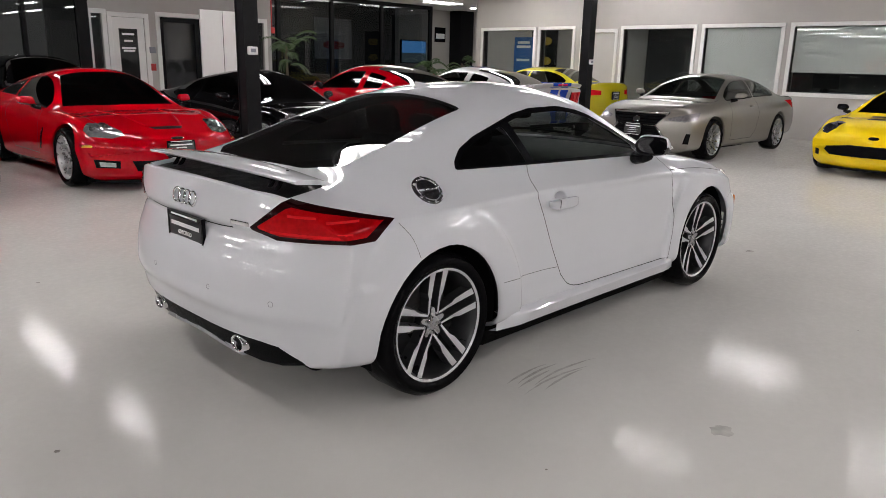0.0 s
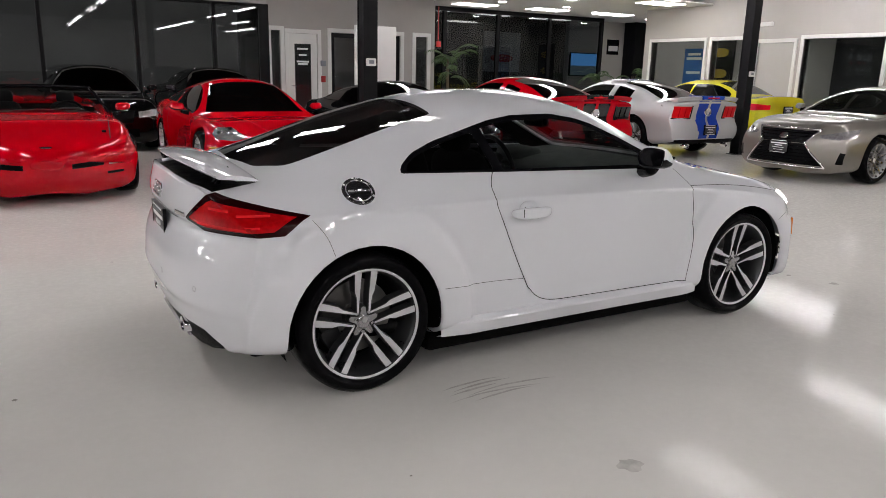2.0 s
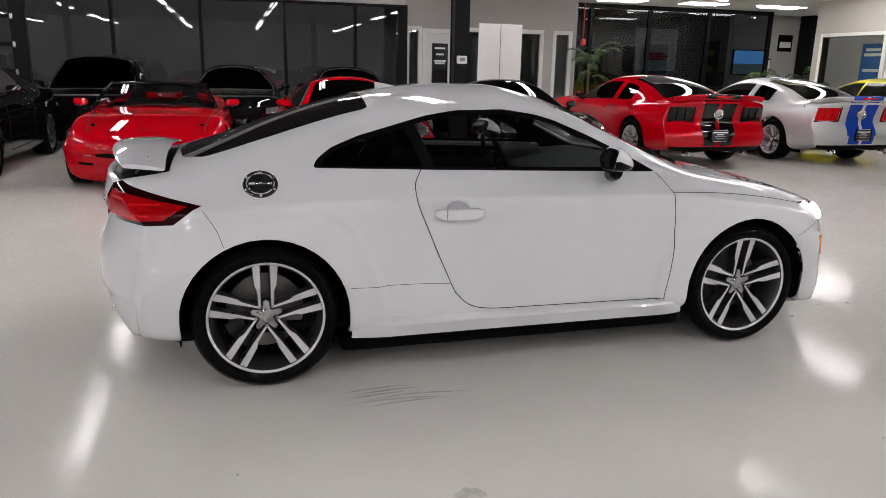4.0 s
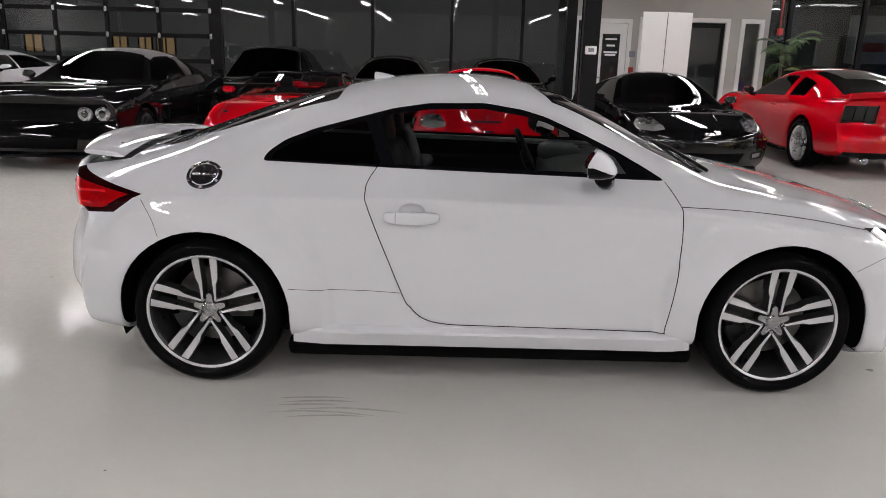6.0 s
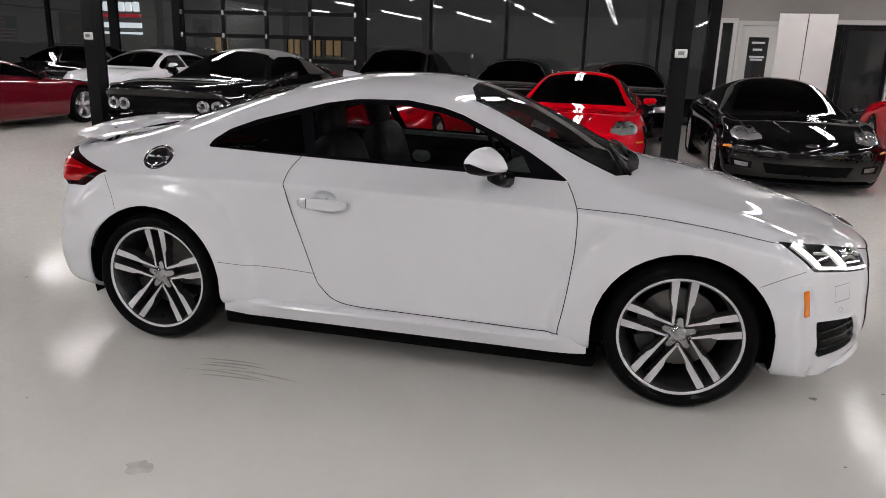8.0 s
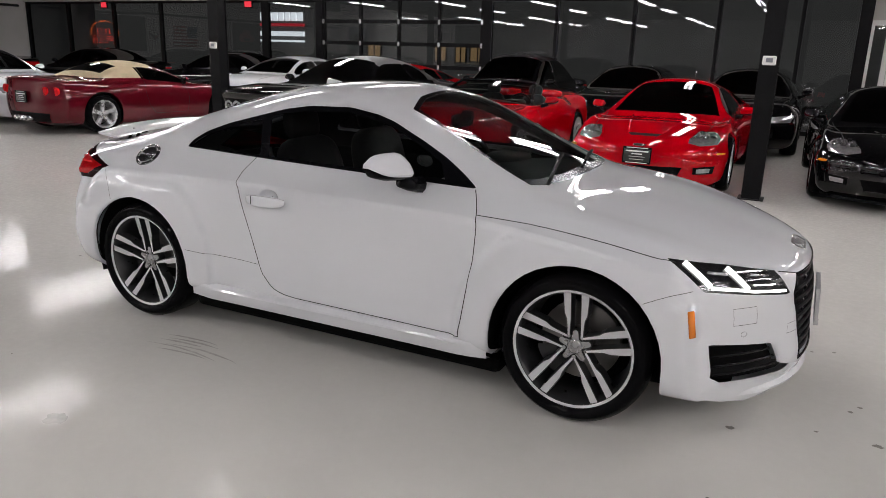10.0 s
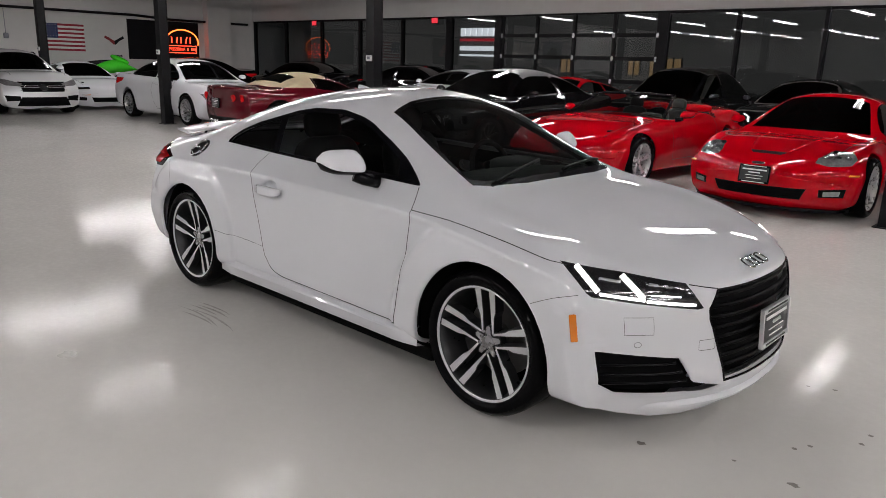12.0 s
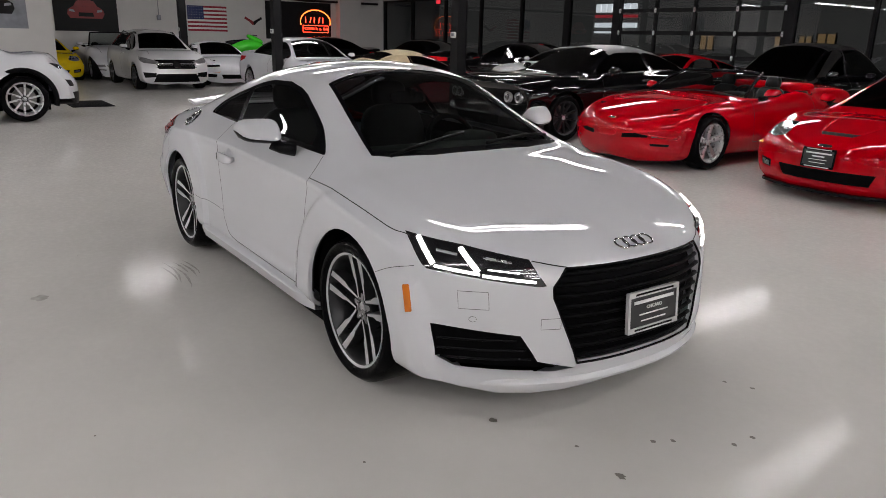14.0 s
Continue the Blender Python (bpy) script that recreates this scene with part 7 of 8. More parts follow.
def sport_trim(root, sh, p, body):
    """Amber markers behind the front corners, side gills and raised hood edges."""
    for y in (1, -1):
        pt = sh.hit_side(1.86, 0.50, y)
        b = bmesh.new()
        box(b, -0.055, 0.055, -0.005, 0.005, -0.018, 0.018, bevel=0.005)
        bmesh.ops.transform(b, matrix=Matrix.Translation(pt) @ sh.normal_at(pt).to_track_quat("Y", "Z").to_matrix().to_4x4(), verts=b.verts)
        part("side_marker", b, AMBER, root)
        for k in range(2):
            pp = [sh.hit_side(0.72 - 0.05 * k - 0.10 * i / 6, 0.62 - 0.05 * k - 0.20 * i / 6, y) for i in range(7)]
            b = bmesh.new()
            tube(b, [q for q in pp if q is not None], 0.012, 6)
            part("side_gill", b, MATTE, root)
        pp = [sh.hit((1.86 - 1.0 * i / 12, y * (0.20 + 0.18 * (i / 12) ** 0.8), 3), (0, 0, -1)) for i in range(13)]
        b = bmesh.new()
        tube(b, [q - Vector((0, 0, 0.008)) for q in pp if q is not None], 0.014, 8)
        part("hood_crease", b, body, root)


GT = dict(xf=2.23, xr=-2.22, W=1.90, wheelbase=2.69, H=1.295, xc=0.66, xrs=0.0, xre=-0.50, xd=-1.62, zhf=0.60, zhc=0.88, zd=0.99, zdr=0.93, wroof=0.52, zbf=0.86, zbr=0.92, R=0.335, Rr=0.24, zb=0.13, crown=0.045, fender=0.075,
          kf=0.50, pf=2.2, soft=0.16, front=[(0.08, 2.10), (0.2, 2.19), (0.4, 2.23), (0.55, 2.20), (0.68, 2.08), (0.8, 1.9), (1.2, 1.6)], spokes="split", mirror_x=0.42, bulbs=3, bulb_size=0.62, splitter=0.10,
          lamps=[("headlight", [(-0.42, 0.735), (-0.60, 0.725), (-0.80, 0.66), (-0.86, 0.615), (-0.74, 0.585), (-0.50, 0.60), (-0.41, 0.66)], 1, 0.8, LENS_HEAD),
                 ("fog_lamp", [(0.78, 0.335), (0.64, 0.325), (0.64, 0.275), (0.77, 0.285)], 1, 0.0, LENS_HEAD), ("taillight", [(0.80, 0.80), (0.62, 0.80), (0.62, 0.68), (0.80, 0.68)], -1, 0.0, LENS_RED)],
          vents=[("grille", [(0.50, 0.345), (-0.50, 0.345), (-0.44, 0.215), (0.44, 0.215)], 1, MATTE), ("side_fog_recess", [(0.83, 0.365), (0.60, 0.345), (0.60, 0.255), (0.81, 0.262)], 1, MATTE)], emblem=[(1, 0.575, 0.075, 0.02, CHROME)], exhaust=[(-2.16, 0.1, 0.3), (-2.16, -0.1, 0.3)], flushdoor=True)
redgt = dict(GT, plates=[(2.27, 0, 0.46, 1, -6)], tops=[("hood_inlet", [(1.90, 0.20), (1.98, 0.15), (1.98, -0.15), (1.90, -0.20)], MATTE, 0.5)], extra=sport_trim)
place(car("sports_coupe", redgt, RED, "bright red low sports coupe with black splitter and hood inlet"), 0.30, 7.02, -90)
blackgt = dict(GT, extra=sport_trim)
place(car("sports_coupe", blackgt, BLACK, "glossy black low sports coupe with clear headlamps"), 3.00, 7.35, -88)
# open two-seater with pop-up lamps closed
OPEN = dict(GT, open=True, W=1.87, H=0.92, Hws=1.17, xrs=0.1, xre=-0.6, xd=-0.95, zd=0.93, zdr=0.93, zhc=0.87, zhf=0.60, wroof=0.58, zbf=0.85, zbr=0.90, spokes="five", bulbs=0, splitter=None, wheelmats=(ALLOYW, ALLOYW),
            lamps=[("marker_lamp", [(0.84, 0.465), (0.60, 0.475), (0.58, 0.405), (0.82, 0.40)], 1, 0.0, LENS_HEAD), ("taillight", [(0.78, 0.78), (0.60, 0.78), (0.60, 0.66), (0.78, 0.66)], -1, 0.0, LENS_RED)],
            vents=[("side_intake", [(0.55, 0.46), (0.22, 0.43), (0.22, 0.375), (0.54, 0.40)], 1, MATTE), ("side_intake#b", [(0.76, 0.335), (0.56, 0.33), (0.57, 0.295), (0.75, 0.30)], 1, MATTE)],
            emblem=[(1, 0.60, 0.06, 0.016, CHROME), (1, 0.43, 0.16, 0.05, RED)], mirror_x=0.30)
redopen = car("convertible", OPEN, RED, "bright red two-seat convertible with its top down and dark seats")
for y in (0.36, -0.36):
    b = bmesh.new()
    blob(b, 0.34, 0.24, 0.075, 0.7, 0.7, 12, pose(-1.25, y, 0.935))
    part("rear_fairing", b, RED, redopen)
place(redopen, -2.33, 6.85, -90)
# dark red two-seater, tan top up
TANTOP = dict(GT, zdr=0.95, zd=0.97, H=1.235, xre=-0.62, xd=-1.25, bpillar=-0.42, win=(0.52, -0.40), rearglass=(-1.10, -0.75), spokes="five", wheelmats=(ALLOYW, ALLOYW), splitter=None, flushdoor=True,
              bands=[("soft_top", [(0.0, 1.5), (-1.32, 1.5), (-1.32, 0.94), (-0.43, 0.94), (-0.40, 1.05), (0.0, 1.14)], CANVAS)],
              lamps=GT["lamps"][:1], round_lamps=[(-1, 0.74, 0.73, 0.068), (-1, 0.55, 0.73, 0.068)],
              plates=[(-2.25, 0, 0.62, -1, 0)], vents=GT["vents"] + [("lower_panel", [(0.6, 0.36), (-0.6, 0.36), (-0.55, 0.2), (0.55, 0.2)], -1, MATTE)], exhaust=[(-2.2, y, 0.27) for y in (0.15, 0.05, -0.05, -0.15)])
place(car("convertible", TANTOP, MAROON, "dark red two-seater with tan canvas top raised"), -9.85, 6.55, 86)
# black muscle coupe
MUSCLE = dict(xf=2.50, xr=-2.48, W=1.99, wheelbase=2.95, H=1.45, xc=0.85, xrs=0.15, xre=-0.75, xd=-1.65, zhf=0.92, zhc=1.04, zd=1.08, zdr=1.04, wroof=0.55, zbf=0.99, zbr=1.04, R=0.36, Rr=0.26, zb=0.17, crown=0.03, fender=0.045,
              kf=0.16, pf=3.2, soft=0.10, front=[(0.1, 2.35), (0.25, 2.43), (0.42, 2.46), (0.5, 2.40), (0.72, 2.38), (0.86, 2.48), (1.2, 2.3)], spokes="ten", wheelmats=(ALLOYD, ALLOYD), glass=TINT,
              lamps=[("taillight", [(0.85, 0.92), (0.1, 0.92), (0.1, 0.80), (0.85, 0.80)], -1, 0.0, LENS_DARK)], vents=[("grille", [(0.86, 0.79), (-0.86, 0.79), (-0.84, 0.58), (0.84, 0.58)], 1, MATTE), ("lower_grille", [(0.55, 0.40), (-0.55, 0.40), (-0.50, 0.25), (0.50, 0.25)], 1, MATTE)],
              round_lamps=[(1, 0.79, 0.675, 0.082), (1, 0.60, 0.675, 0.082)], tops=[("scoop_slot#a", [(1.72, 0.27), (1.72, 0.05), (1.58, 0.05), (1.58, 0.25)], MATTE, 0.8), ("scoop_slot#b", [(1.72, -0.27), (1.72, -0.05), (1.58, -0.05), (1.58, -0.25)], MATTE, 0.8),
                    ("hood_scoop", [(1.86, 0.36), (1.86, -0.36), (1.62, -0.50), (1.1, -0.34), (1.1, 0.34), (1.62, 0.50)], SATIN, 0.8), ("roof_panel", [(0.22, 0.60), (0.22, -0.60), (-0.95, -0.60), (-0.95, 0.60)], SATIN, 1.2)], splitter=0.16)
place(car("muscle_car", MUSCLE, BLACK, "glossy black muscle coupe with satin grey roof and hood scoop"), -5.1, 7.15, -90)
# two fastbacks seen from behind
PONY = dict(xf=2.38, xr=-2.40, W=1.88, wheelbase=2.72, H=1.41, xc=0.82, xrs=0.15, xre=-0.62, xd=-1.75, zhf=0.88, zhc=1.0, zd=1.07, zdr=1.06, wroof=0.53, zbf=0.94, zbr=0.99, R=0.355, Rr=0.245, zb=0.20, kr=0.12, pr=3.5, soft=0.09,
            rear=[(0.1, -2.2), (0.28, -2.34), (0.45, -2.40), (0.60, -2.37), (0.66, -2.33), (0.95, -2.36), (1.02, -2.38), (1.4, -2.2)], win=(0.70, -1.08), bpillar=-0.52, post=0.075, winup=0.05, nx=90, spokes="split", wheelmats=(ALLOYW, ALLOYD), kf=0.25, pf=3.0,
            lamps=[("headlight", [(0.82, 0.78), (0.60, 0.78), (0.60, 0.66), (0.82, 0.66)], 1, 0.0, LENS_HEAD)], plates=[(-2.43, 0, 0.52, -1, 0)], exhaust=[(-2.30, 0.52, 0.235), (-2.30, -0.52, 0.235)], ducktail=[(-2.44, -2.12, 0.80, 1.13, 0.06)])


def pony_trim(root, sh, p, body):
    """Lamp bezels with dividing ribs, stripes over the spoiler, third brake lamp and ringed round badge."""
    for y in (1, -1):
        corners = [sh.hit((-4, y * a, z), (1, 0, 0)) for a, z in ((0.43, 0.955), (0.845, 0.955), (0.845, 0.725), (0.43, 0.725))]
        if None not in corners:
            b = bmesh.new()
            for q0, q1 in zip(corners, corners[1:] + corners[:1]):
                tube(b, [q0, q0.lerp(q1, 0.5), q1], 0.011, 6)
            part("lamp_bezel", b, MATTE, root)
        for a in (0.57, 0.705):
            q0, q1 = sh.hit((-4, y * a, 0.94), (1, 0, 0)), sh.hit((-4, y * a, 0.74), (1, 0, 0))
            b = bmesh.new()
            tube(b, [q0, q0.lerp(q1, 0.5), q1], 0.006, 6)
            part("lamp_rib", b, p["rib"], root)
        b = bmesh.new()
        y0, y1 = sorted((y * 0.035, y * 0.29))
        box(b, -2.428, -2.12, y0, y1, 1.124, 1.136, bevel=0.004)
        box(b, -2.444, -2.425, y0, y1, 1.07, 1.134, bevel=0.004)
        part("spoiler_stripe", b, p["stripe"], root)
    part("brake_lamp", boxed(-2.452, -2.43, -0.15, 0.15, 1.085, 1.11, bevel=0.006), LENS_RED, root)
    q = sh.hit((-4, 0, 0.845), (1, 0, 0))
    b = bmesh.new()
    lathe(b, [(0.052, 0.004), (0.056, 0.016), (0.082, 0.016), (0.088, 0.0)], 28, "x")
    bmesh.ops.transform(b, matrix=pose(q.x - 0.004, 0, q.z, 0, 0, 180), verts=b.verts)
    part("badge_ring", b, CHROME, root)


def pony(name, paint_, stripe, lens, label):
    p = dict(PONY, stripe=stripe, rib=TRIM if lens is SMOKED else RED, extra=pony_trim)
    p["vents"] = [("tail_lamp_panel#%d" % i, [(s * 0.44, 0.945), (s * 0.84, 0.945), (s * 0.84, 0.735), (s * 0.44, 0.735)], -1, lens) for i, s in enumerate((1, -1))]
    p["vents"] += [("rear_panel#0", [(0.80, 0.345), (-0.80, 0.345), (-0.76, 0.2), (0.76, 0.2)], -1, MATTE)]
    p["vents"] += [("rear_stripe#%d" % i, [(s * 0.29, 1.0), (s * 0.03, 1.0), (s * 0.03, 0.36), (s * 0.25, 0.36)], -1, stripe) for i, s in enumerate((1, -1))]
    p["tops"] = stripes(stripe, 0.035, 0.29, [(-2.5, -1.72), (-0.75, 0.30), (0.75, 2.5)], name)
    p["emblem"] = [(-1, 0.845, 0.06, 0.06, PALESILVER)]
    return car("pony_car", p, paint_, label)


redpony = pony("r", RED, BLACK, SMOKED, "red fastback with black racing stripes, seen from its tail")
place(redpony, 5.80, 7.95, 90)
silverpony = pony("s", SILVER, BLUE, LENS_RED, "silver fastback with blue racing stripes and red tail lamps")
place(silverpony, 8.53, 7.95, 90)
# gold saloon
SALOON = dict(xf=2.33, xr=-2.34, W=1.87, wheelbase=2.81, H=1.43, xc=0.98, xrs=0.25, xre=-0.80, xd=-1.55, zhf=0.80, zhc=1.0, zd=1.09, zdr=1.08, wroof=0.54, zbf=0.95, zbr=1.0, R=0.335, Rr=0.245, zb=0.17, kr=0.22, spokes="ten", win=(0.85, -1.35), bpillar=-0.15,
              lamps=[("headlight", [(0.85, 0.72), (0.50, 0.68), (0.50, 0.58), (0.80, 0.60)], 1, 0.0, LENS_HEAD), ("taillight", [(-0.36, 0.93), (-0.62, 0.93), (-1.02, 0.90), (-1.02, 0.80), (-0.60, 0.78), (-0.38, 0.85)], -1, 0.8, LENS_RED)],
              vents=[("grille", [(0.45, 0.70), (-0.45, 0.70), (-0.40, 0.5), (0.40, 0.5)], 1, MATTE), ("intake", [(0.5, 0.40), (-0.5, 0.40), (-0.5, 0.25), (0.5, 0.25)], 1, MATTE)], plates=[(-2.36, 0, 0.78, -1, 0)])
place(car("saloon", SALOON, GOLD, "metallic golden yellow saloon with red tail lamps"), 12.5, 9.1, 90)
# grey coupe with pointed grille
SPINDLE = dict(SALOON, xf=2.36, xr=-2.33, W=1.84, wheelbase=2.73, H=1.395, xc=0.92, xrs=0.20, xre=-0.70, xd=-1.70, zd=1.06, zdr=1.03, win=(0.78, -1.25), bpillar=-0.35, kf=0.36, pf=2.4, bulbs=2, R=0.34, Rr=0.25, wheelmats=(ALLOYM, ALLOYD), glass=WINDSHIELD, zhf=0.82,
               lamps=[("headlight", [(-0.45, 0.79), (-0.62, 0.775), (-1.0, 0.695), (-0.98, 0.655), (-0.75, 0.64), (-0.52, 0.68)], 1, 0.8, LENS_HEAD), ("taillight", [(-0.38, 0.93), (-0.62, 0.93), (-0.9, 0.90), (-0.9, 0.80), (-0.60, 0.78)], -1, 0.8, LENS_RED), ("corner_vent", [(0.86, 0.46), (0.80, 0.47), (0.76, 0.30), (0.84, 0.30)], 1, 0.0, MATTE)],
               vents=[("grille", [(0.50, 0.76), (-0.50, 0.76), (-0.34, 0.57), (0.34, 0.57)], 1, MATTE), ("lower_grille", [(0.34, 0.568), (-0.34, 0.568), (-0.62, 0.25), (0.62, 0.25)], 1, MATTE)],
               plates=[(2.40, 0, 0.50, 1, -4)], emblem=[(1, 0.66, 0.065, 0.05, CHROME)], seams=[])


def spindle_trim(root, sh, p, body):
    b = bmesh.new()
    for s in (1, -1):
        pp = []
        for yy, zz in ((0.50, 0.775), (0.42, 0.67), (0.35, 0.57), (0.46, 0.44), (0.62, 0.27), (0.64, 0.23)):
            q = sh.hit((4, yy * s, zz), (-1, 0, 0))
            if q is not None:
                pp.append(q + Vector((0.004, 0, 0)))
        tube(b, pp, 0.012, 6)
    pp = [sh.hit((4, 0.64 * (i / 10 - 1), 0.235), (-1, 0, 0)) for i in range(21)]
    tube(b, [q for q in pp if q is not None], 0.014, 6)
    pp = [sh.hit((4, 0.50 * (i / 10 - 1), 0.775), (-1, 0, 0)) for i in range(21)]
    tube(b, [q for q in pp if q is not None], 0.010, 6)
    part("grille_frame", b, CHROME, root)
    b = bmesh.new()
    for k in range(10):
        zz = 0.28 + k * 0.048
        hwid = 0.34 + abs(zz - 0.57) * 0.85
        pp = [sh.hit((4, hwid * (i / 8 - 1) * 0.96, zz), (-1, 0, 0)) for i in range(17)]
        tube(b, [q - Vector((0.012, 0, 0)) for q in pp if q is not None], 0.007, 5)
    part("grille_mesh", b, TRIM, root)


SPINDLE["extra"] = spindle_trim
place(car("luxury_coupe", SPINDLE, PEWTER, "metallic grey coupe with black hourglass grille and chrome edging"), 9.58, 3.12, 180)
# yellow sports coupe
WEDGE = dict(GT, lamps=[("headlight", [(-0.40, 0.76), (-0.56, 0.745), (-0.72, 0.66), (-0.70, 0.585), (-0.56, 0.60), (-0.42, 0.66)], 1, 0.8, LENS_BLACK), ("taillight", [(0.80, 0.80), (0.62, 0.80), (0.62, 0.68), (0.80, 0.68)], -1, 0.0, LENS_DARK)],
             vents=[("grille", [(0.62, 0.46), (-0.62, 0.46), (-0.70, 0.36), (-0.60, 0.29), (0.60, 0.29), (0.70, 0.36)], 1, MATTE), ("side_intake#c", [(0.86, 0.36), (0.76, 0.35), (0.76, 0.25), (0.85, 0.26)], 1, MATTE)], emblem=[(1, 0.57, 0.07, 0.028, TRIM)], spokes="ten", wheelmats=(ALLOYD, ALLOYD), mirror_mat=TRIM,
             tops=[("hood_vent", [(1.40, 0.33), (1.40, -0.33), (0.85, -0.40), (0.85, 0.40)], TRIM, 0.5)])
place(car("sports_coupe", WEDGE, YELLOW, "bright yellow sports coupe with black hood vent and grille"), 10.25, -0.15, 180)
# far side
SALOON["wheelmats"] = (ALLOYM, ALLOYD)
PLAIN = dict(SALOON, glass=SHADEGLASS, vents=SALOON["vents"], plates=[])
place(car("saloon", dict(PLAIN, spokes="ten"), WHITE, "white four-door saloon with dark windows"), -13.25, 5.55, 0)
place(car("coupe", dict(PLAIN, H=1.37, vents=[("grille", [(0.48, 0.70), (-0.48, 0.70), (-0.42, 0.36), (0.42, 0.36)], 1, MATTE), ("side_vent", [(0.82, 0.44), (0.58, 0.44), (0.58, 0.30), (0.78, 0.30)], 1, MATTE)]), WHITE, "white coupe with black grille and clear headlamps"), -9.85, 11.4, -90)
CROSS = dict(SALOON, xf=2.22, xr=-2.2, W=1.80, wheelbase=2.70, H=1.50, xc=1.0, xrs=0.35, xre=-1.45, xd=-1.95, zhf=0.93, zhc=1.06, zd=1.12, zdr=1.08, zbf=1.0, zbr=1.06, wroof=0.54, zb=0.20, win=(0.9, -1.7), kf=0.3, glass=TINT, spokes="five", wheelmats=(ALLOYD, ALLOYD), bulbs=1,
             lamps=[("headlight", [(-0.40, 0.86), (-0.60, 0.84), (-0.95, 0.75), (-0.93, 0.68), (-0.65, 0.70), (-0.45, 0.78)], 1, 0.8, LENS_HEAD), ("side_intake", [(0.82, 0.48), (0.52, 0.46), (0.52, 0.36), (0.78, 0.34)], 1, 0.0, MATTE)],
             vents=[("grille", [(0.52, 0.80), (-0.52, 0.80), (-0.46, 0.56), (0.46, 0.56)], 1, MATTE), ("lower_intake", [(0.50, 0.44), (-0.50, 0.44), (-0.60, 0.22), (0.60, 0.22)], 1, MATTE)], emblem=[(1, 0.66, 0.09, 0.085, CHROME)], plates=[])


def crossover_trim(root, sh, p, body):
    """Bright grille bar, dark slats and roof rails."""
    for y in (1, -1):
        for zz, r_, m in ((0.70, 0.011, CHROME), (0.665, 0.011, CHROME), (0.76, 0.007, TRIM), (0.60, 0.007, TRIM)):
            pp = [sh.hit((4, y * (0.10 + 0.40 * i / 8), zz), (-1, 0, 0)) for i in range(9)]
            b = bmesh.new()
            tube(b, [q + Vector((0.004, 0, 0)) for q in pp if q is not None], r_, 6)
            part("grille_bar", b, m, root)
        pp = [sh.hit((0.3 - 1.7 * i / 10, y * 0.50, 3), (0, 0, -1)) for i in range(11)]
        b = bmesh.new()
        tube(b, [q + Vector((0, 0, 0.03 if 0 < i < 10 else 0)) for i, q in enumerate(pp) if q is not None], 0.016, 6)
        part("roof_rail", b, TRIM, root)


CROSS["extra"] = crossover_trim
place(car("crossover", CROSS, PALESILVER, "silver crossover with black grille and round badge"), -17.85, 3.1, 0)
ZCAR = dict(GT, W=1.80, wheelbase=2.57, xf=2.1, xr=-2.1, H=1.25, spokes="five", splitter=None, bulbs=0, front=[(0.1, 2.0), (0.3, 2.09), (0.5, 2.1), (0.62, 2.0), (0.72, 1.85), (1.2, 1.5)], lamps=[("headlight", [(0.80, 0.60), (0.50, 0.62), (0.50, 0.56), (0.80, 0.54)], 1, 0.0, LENS_BLACK), ("side_lamp", [(0.8, 0.45), (0.52, 0.45), (0.52, 0.40), (0.8, 0.40)], 1, 0, AMBER)], emblem=[], exhaust=[])
place(car("sports_coupe", ZCAR, WHITE, "white wedge-shaped sports coupe with amber turn lamps"), -18.9, 5.15, 0)
SUV = dict(SALOON, xf=2.3, xr=-2.3, W=1.95, wheelbase=2.74, H=1.72, xc=1.15, xrs=0.55, xre=-1.75, xd=-2.1, zhf=1.02, zhc=1.15, zd=1.25, zdr=1.15, zbf=1.10, zbr=1.16, wroof=0.62, zb=0.27, win=(1.05, -1.9), kf=0.32, R=0.37, Rr=0.27, archgap=0.07, glass=TINT, spokes="ten", wheelmats=(ALLOYW, ALLOYD), fender=0.03,
           lamps=[("headlight", [(-0.42, 0.95), (-0.60, 0.94), (-0.95, 0.90), (-0.95, 0.83), (-0.62, 0.84)], 1, 0.8, LENS_BLACK), ("corner_vent", [(0.88, 0.68), (0.66, 0.66), (0.66, 0.56), (0.86, 0.56)], 1, 0.0, MATTE)],
           vents=[("grille", [(0.48, 0.92), (-0.48, 0.92), (-0.46, 0.80), (0.46, 0.80)], 1, MATTE), ("lower_panel", [(0.8, 0.46), (-0.8, 0.46), (-0.7, 0.25), (0.7, 0.25)], 1, MATTE)], plates=[],
           bands=[("cladding", [(-2.5, 0.2), (2.2, 0.2), (2.2, 0.36), (-2.5, 0.36)], MATTE)])


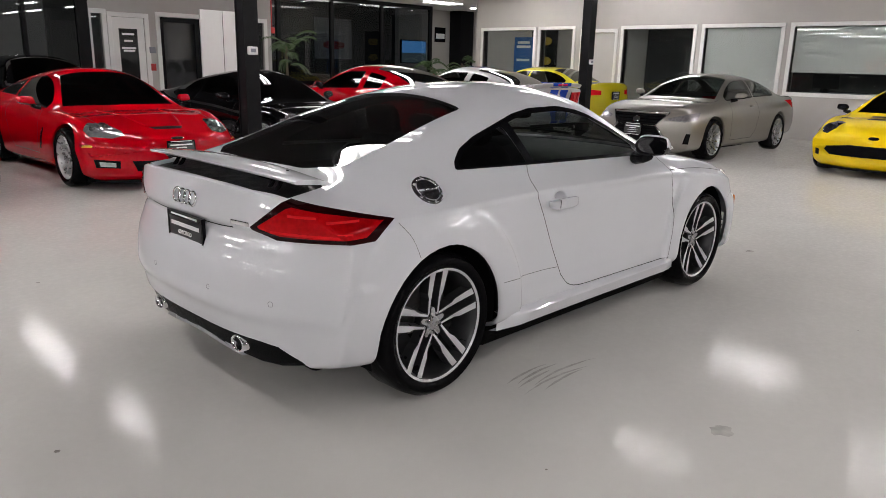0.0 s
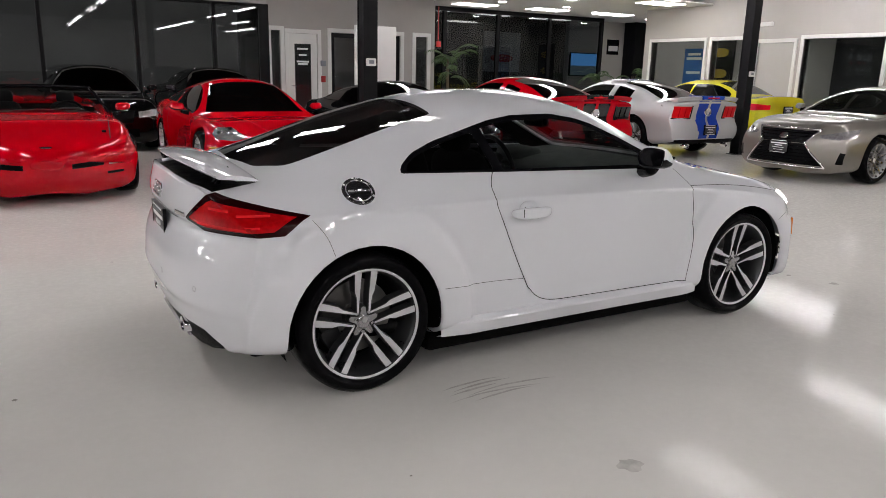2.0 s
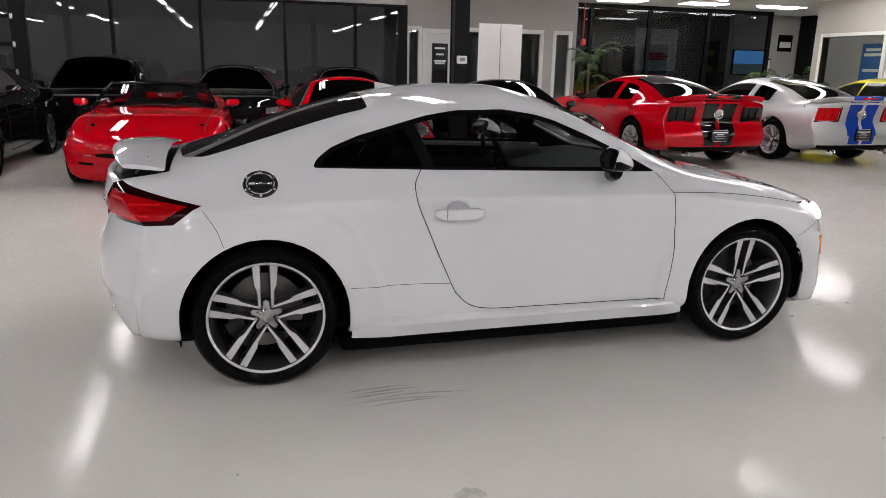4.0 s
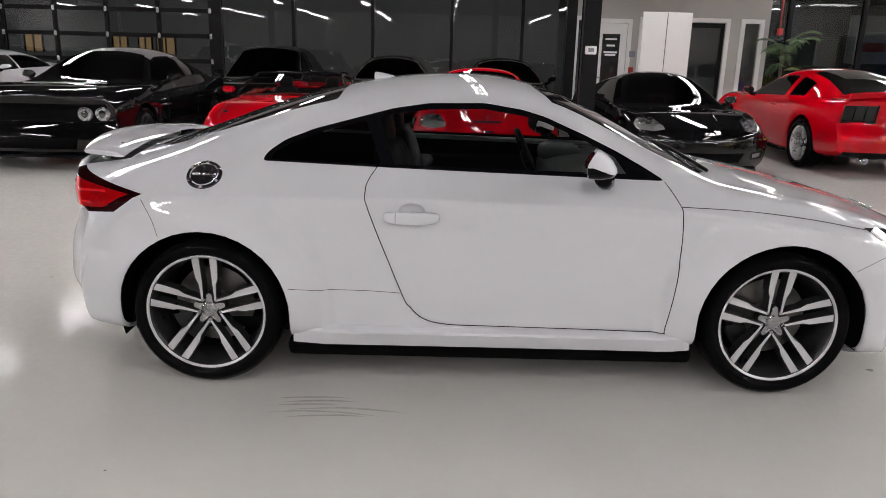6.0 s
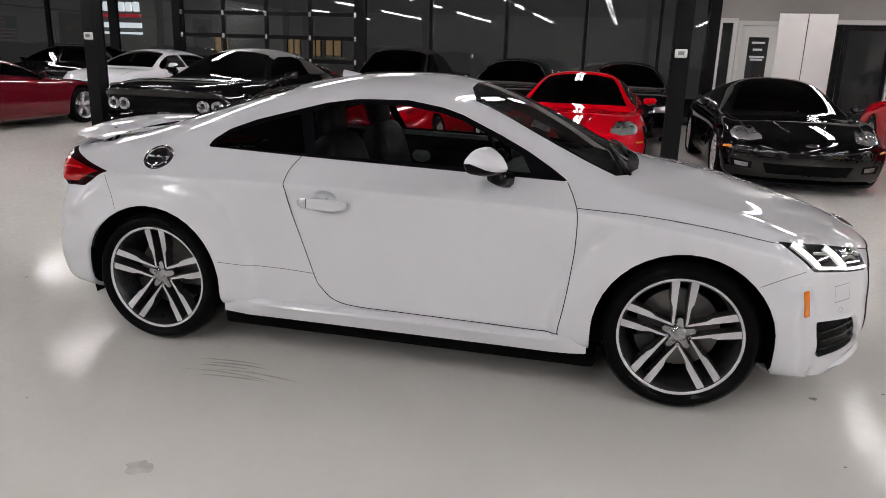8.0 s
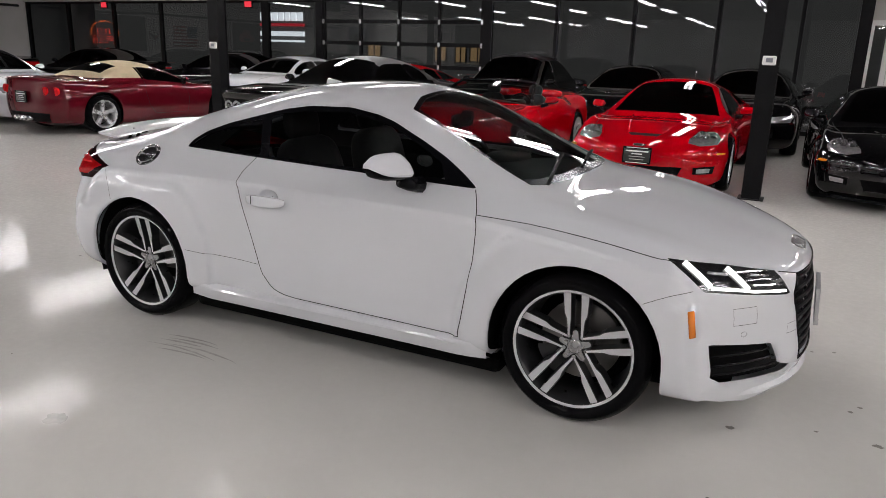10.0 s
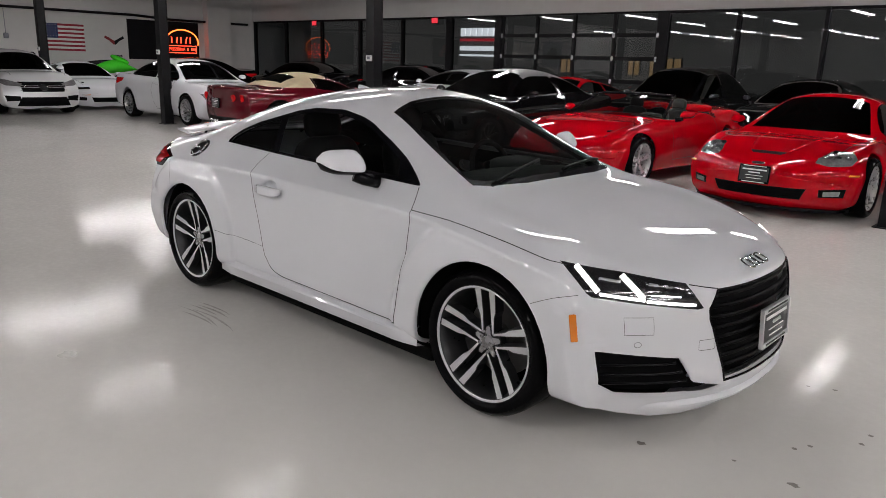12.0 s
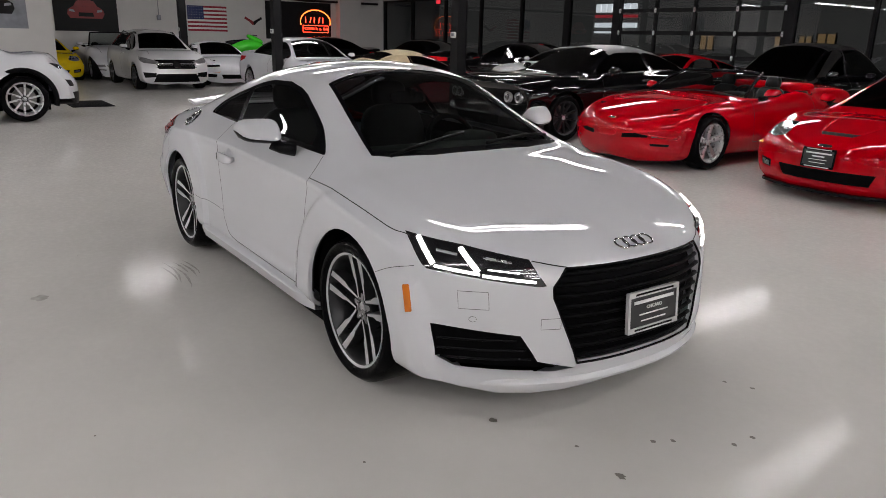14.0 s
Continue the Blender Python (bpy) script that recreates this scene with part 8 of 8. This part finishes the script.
def arch_cladding(root, sh, p, body):
    for x in (p["wheelbase"] / 2, -p["wheelbase"] / 2):
        for y in (1, -1):
            b = bmesh.new()
            rows = []
            for i in range(21):
                a = math.pi * (i / 20 * 1.16 - 0.08)
                rows.append([b.verts.new((x + r * math.cos(a), y * (p["W"] / 2 + d), p["R"] + r * math.sin(a))) for r, d in ((0.43, -0.05), (0.435, 0.015), (0.505, 0.012), (0.515, -0.05))])
            for u, v in zip(rows, rows[1:]):
                for k in range(3):
                    b.faces.new((u[k], u[k + 1], v[k + 1], v[k]))
            bmesh.ops.recalc_face_normals(b, faces=b.faces)
            part("arch_cladding", b, MATTE, root)


SUV["extra"] = arch_cladding
place(car("sport_utility_car", SUV, WHITE, "white sport utility car with black cladding and alloy wheels"), -10.8, -2.35, 90)
place(car("convertible", dict(OPEN, xf=2.0, xr=-2.0, H=1.05, zd=1.05, zdr=1.02, zhc=1.02, zhf=0.80, zbf=0.99, zbr=1.02, Hws=1.42, front=[(0.1, 1.9), (0.3, 1.98), (0.6, 1.98), (0.8, 1.85), (1.2, 1.6)], rear=[(0.1, -1.9), (0.4, -1.98), (0.9, -1.95), (1.2, -1.8)], plates=[], emblem=[], exhaust=[]), WHITE, "cream white open convertible by the far wall"), -22.15, 2.85, 0)
place(car("sports_coupe", dict(GT, plates=[]), YELLOW, "yellow sports coupe by the far wall"), -21.95, 0.72, 0)
# dark second row along the glass
BLKTOP = dict(PLAIN, glass=TINT)
place(car("convertible", dict(BLKTOP, H=1.56, wroof=0.60, bands=[("soft_top", [(0.25, 1.8), (-1.6, 1.8), (-1.6, 1.06), (-0.75, 1.06), (-0.7, 1.3), (0.25, 1.38)], LEATHER)]), BLACK, "black convertible with black canvas top raised"), -3.75, 11.5, -92)
place(car("coupe", dict(GT, plates=[], splitter=None), RED, "red coupe parked behind the black muscle car"), -6.75, 11.5, -90)
dark = car("saloon", BLKTOP, BLACK, "black saloon parked along the glass front")
place(dark, -12.4, 11.9, 180)
for x, y, h in ((-17.6, 11.9, 180), (-1.3, 11.7, -90), (0.95, 11.6, -90), (-21.0, 9.6, -90)):
    copy_thing(dark, pose(x, y, 0, 0, 0, h))
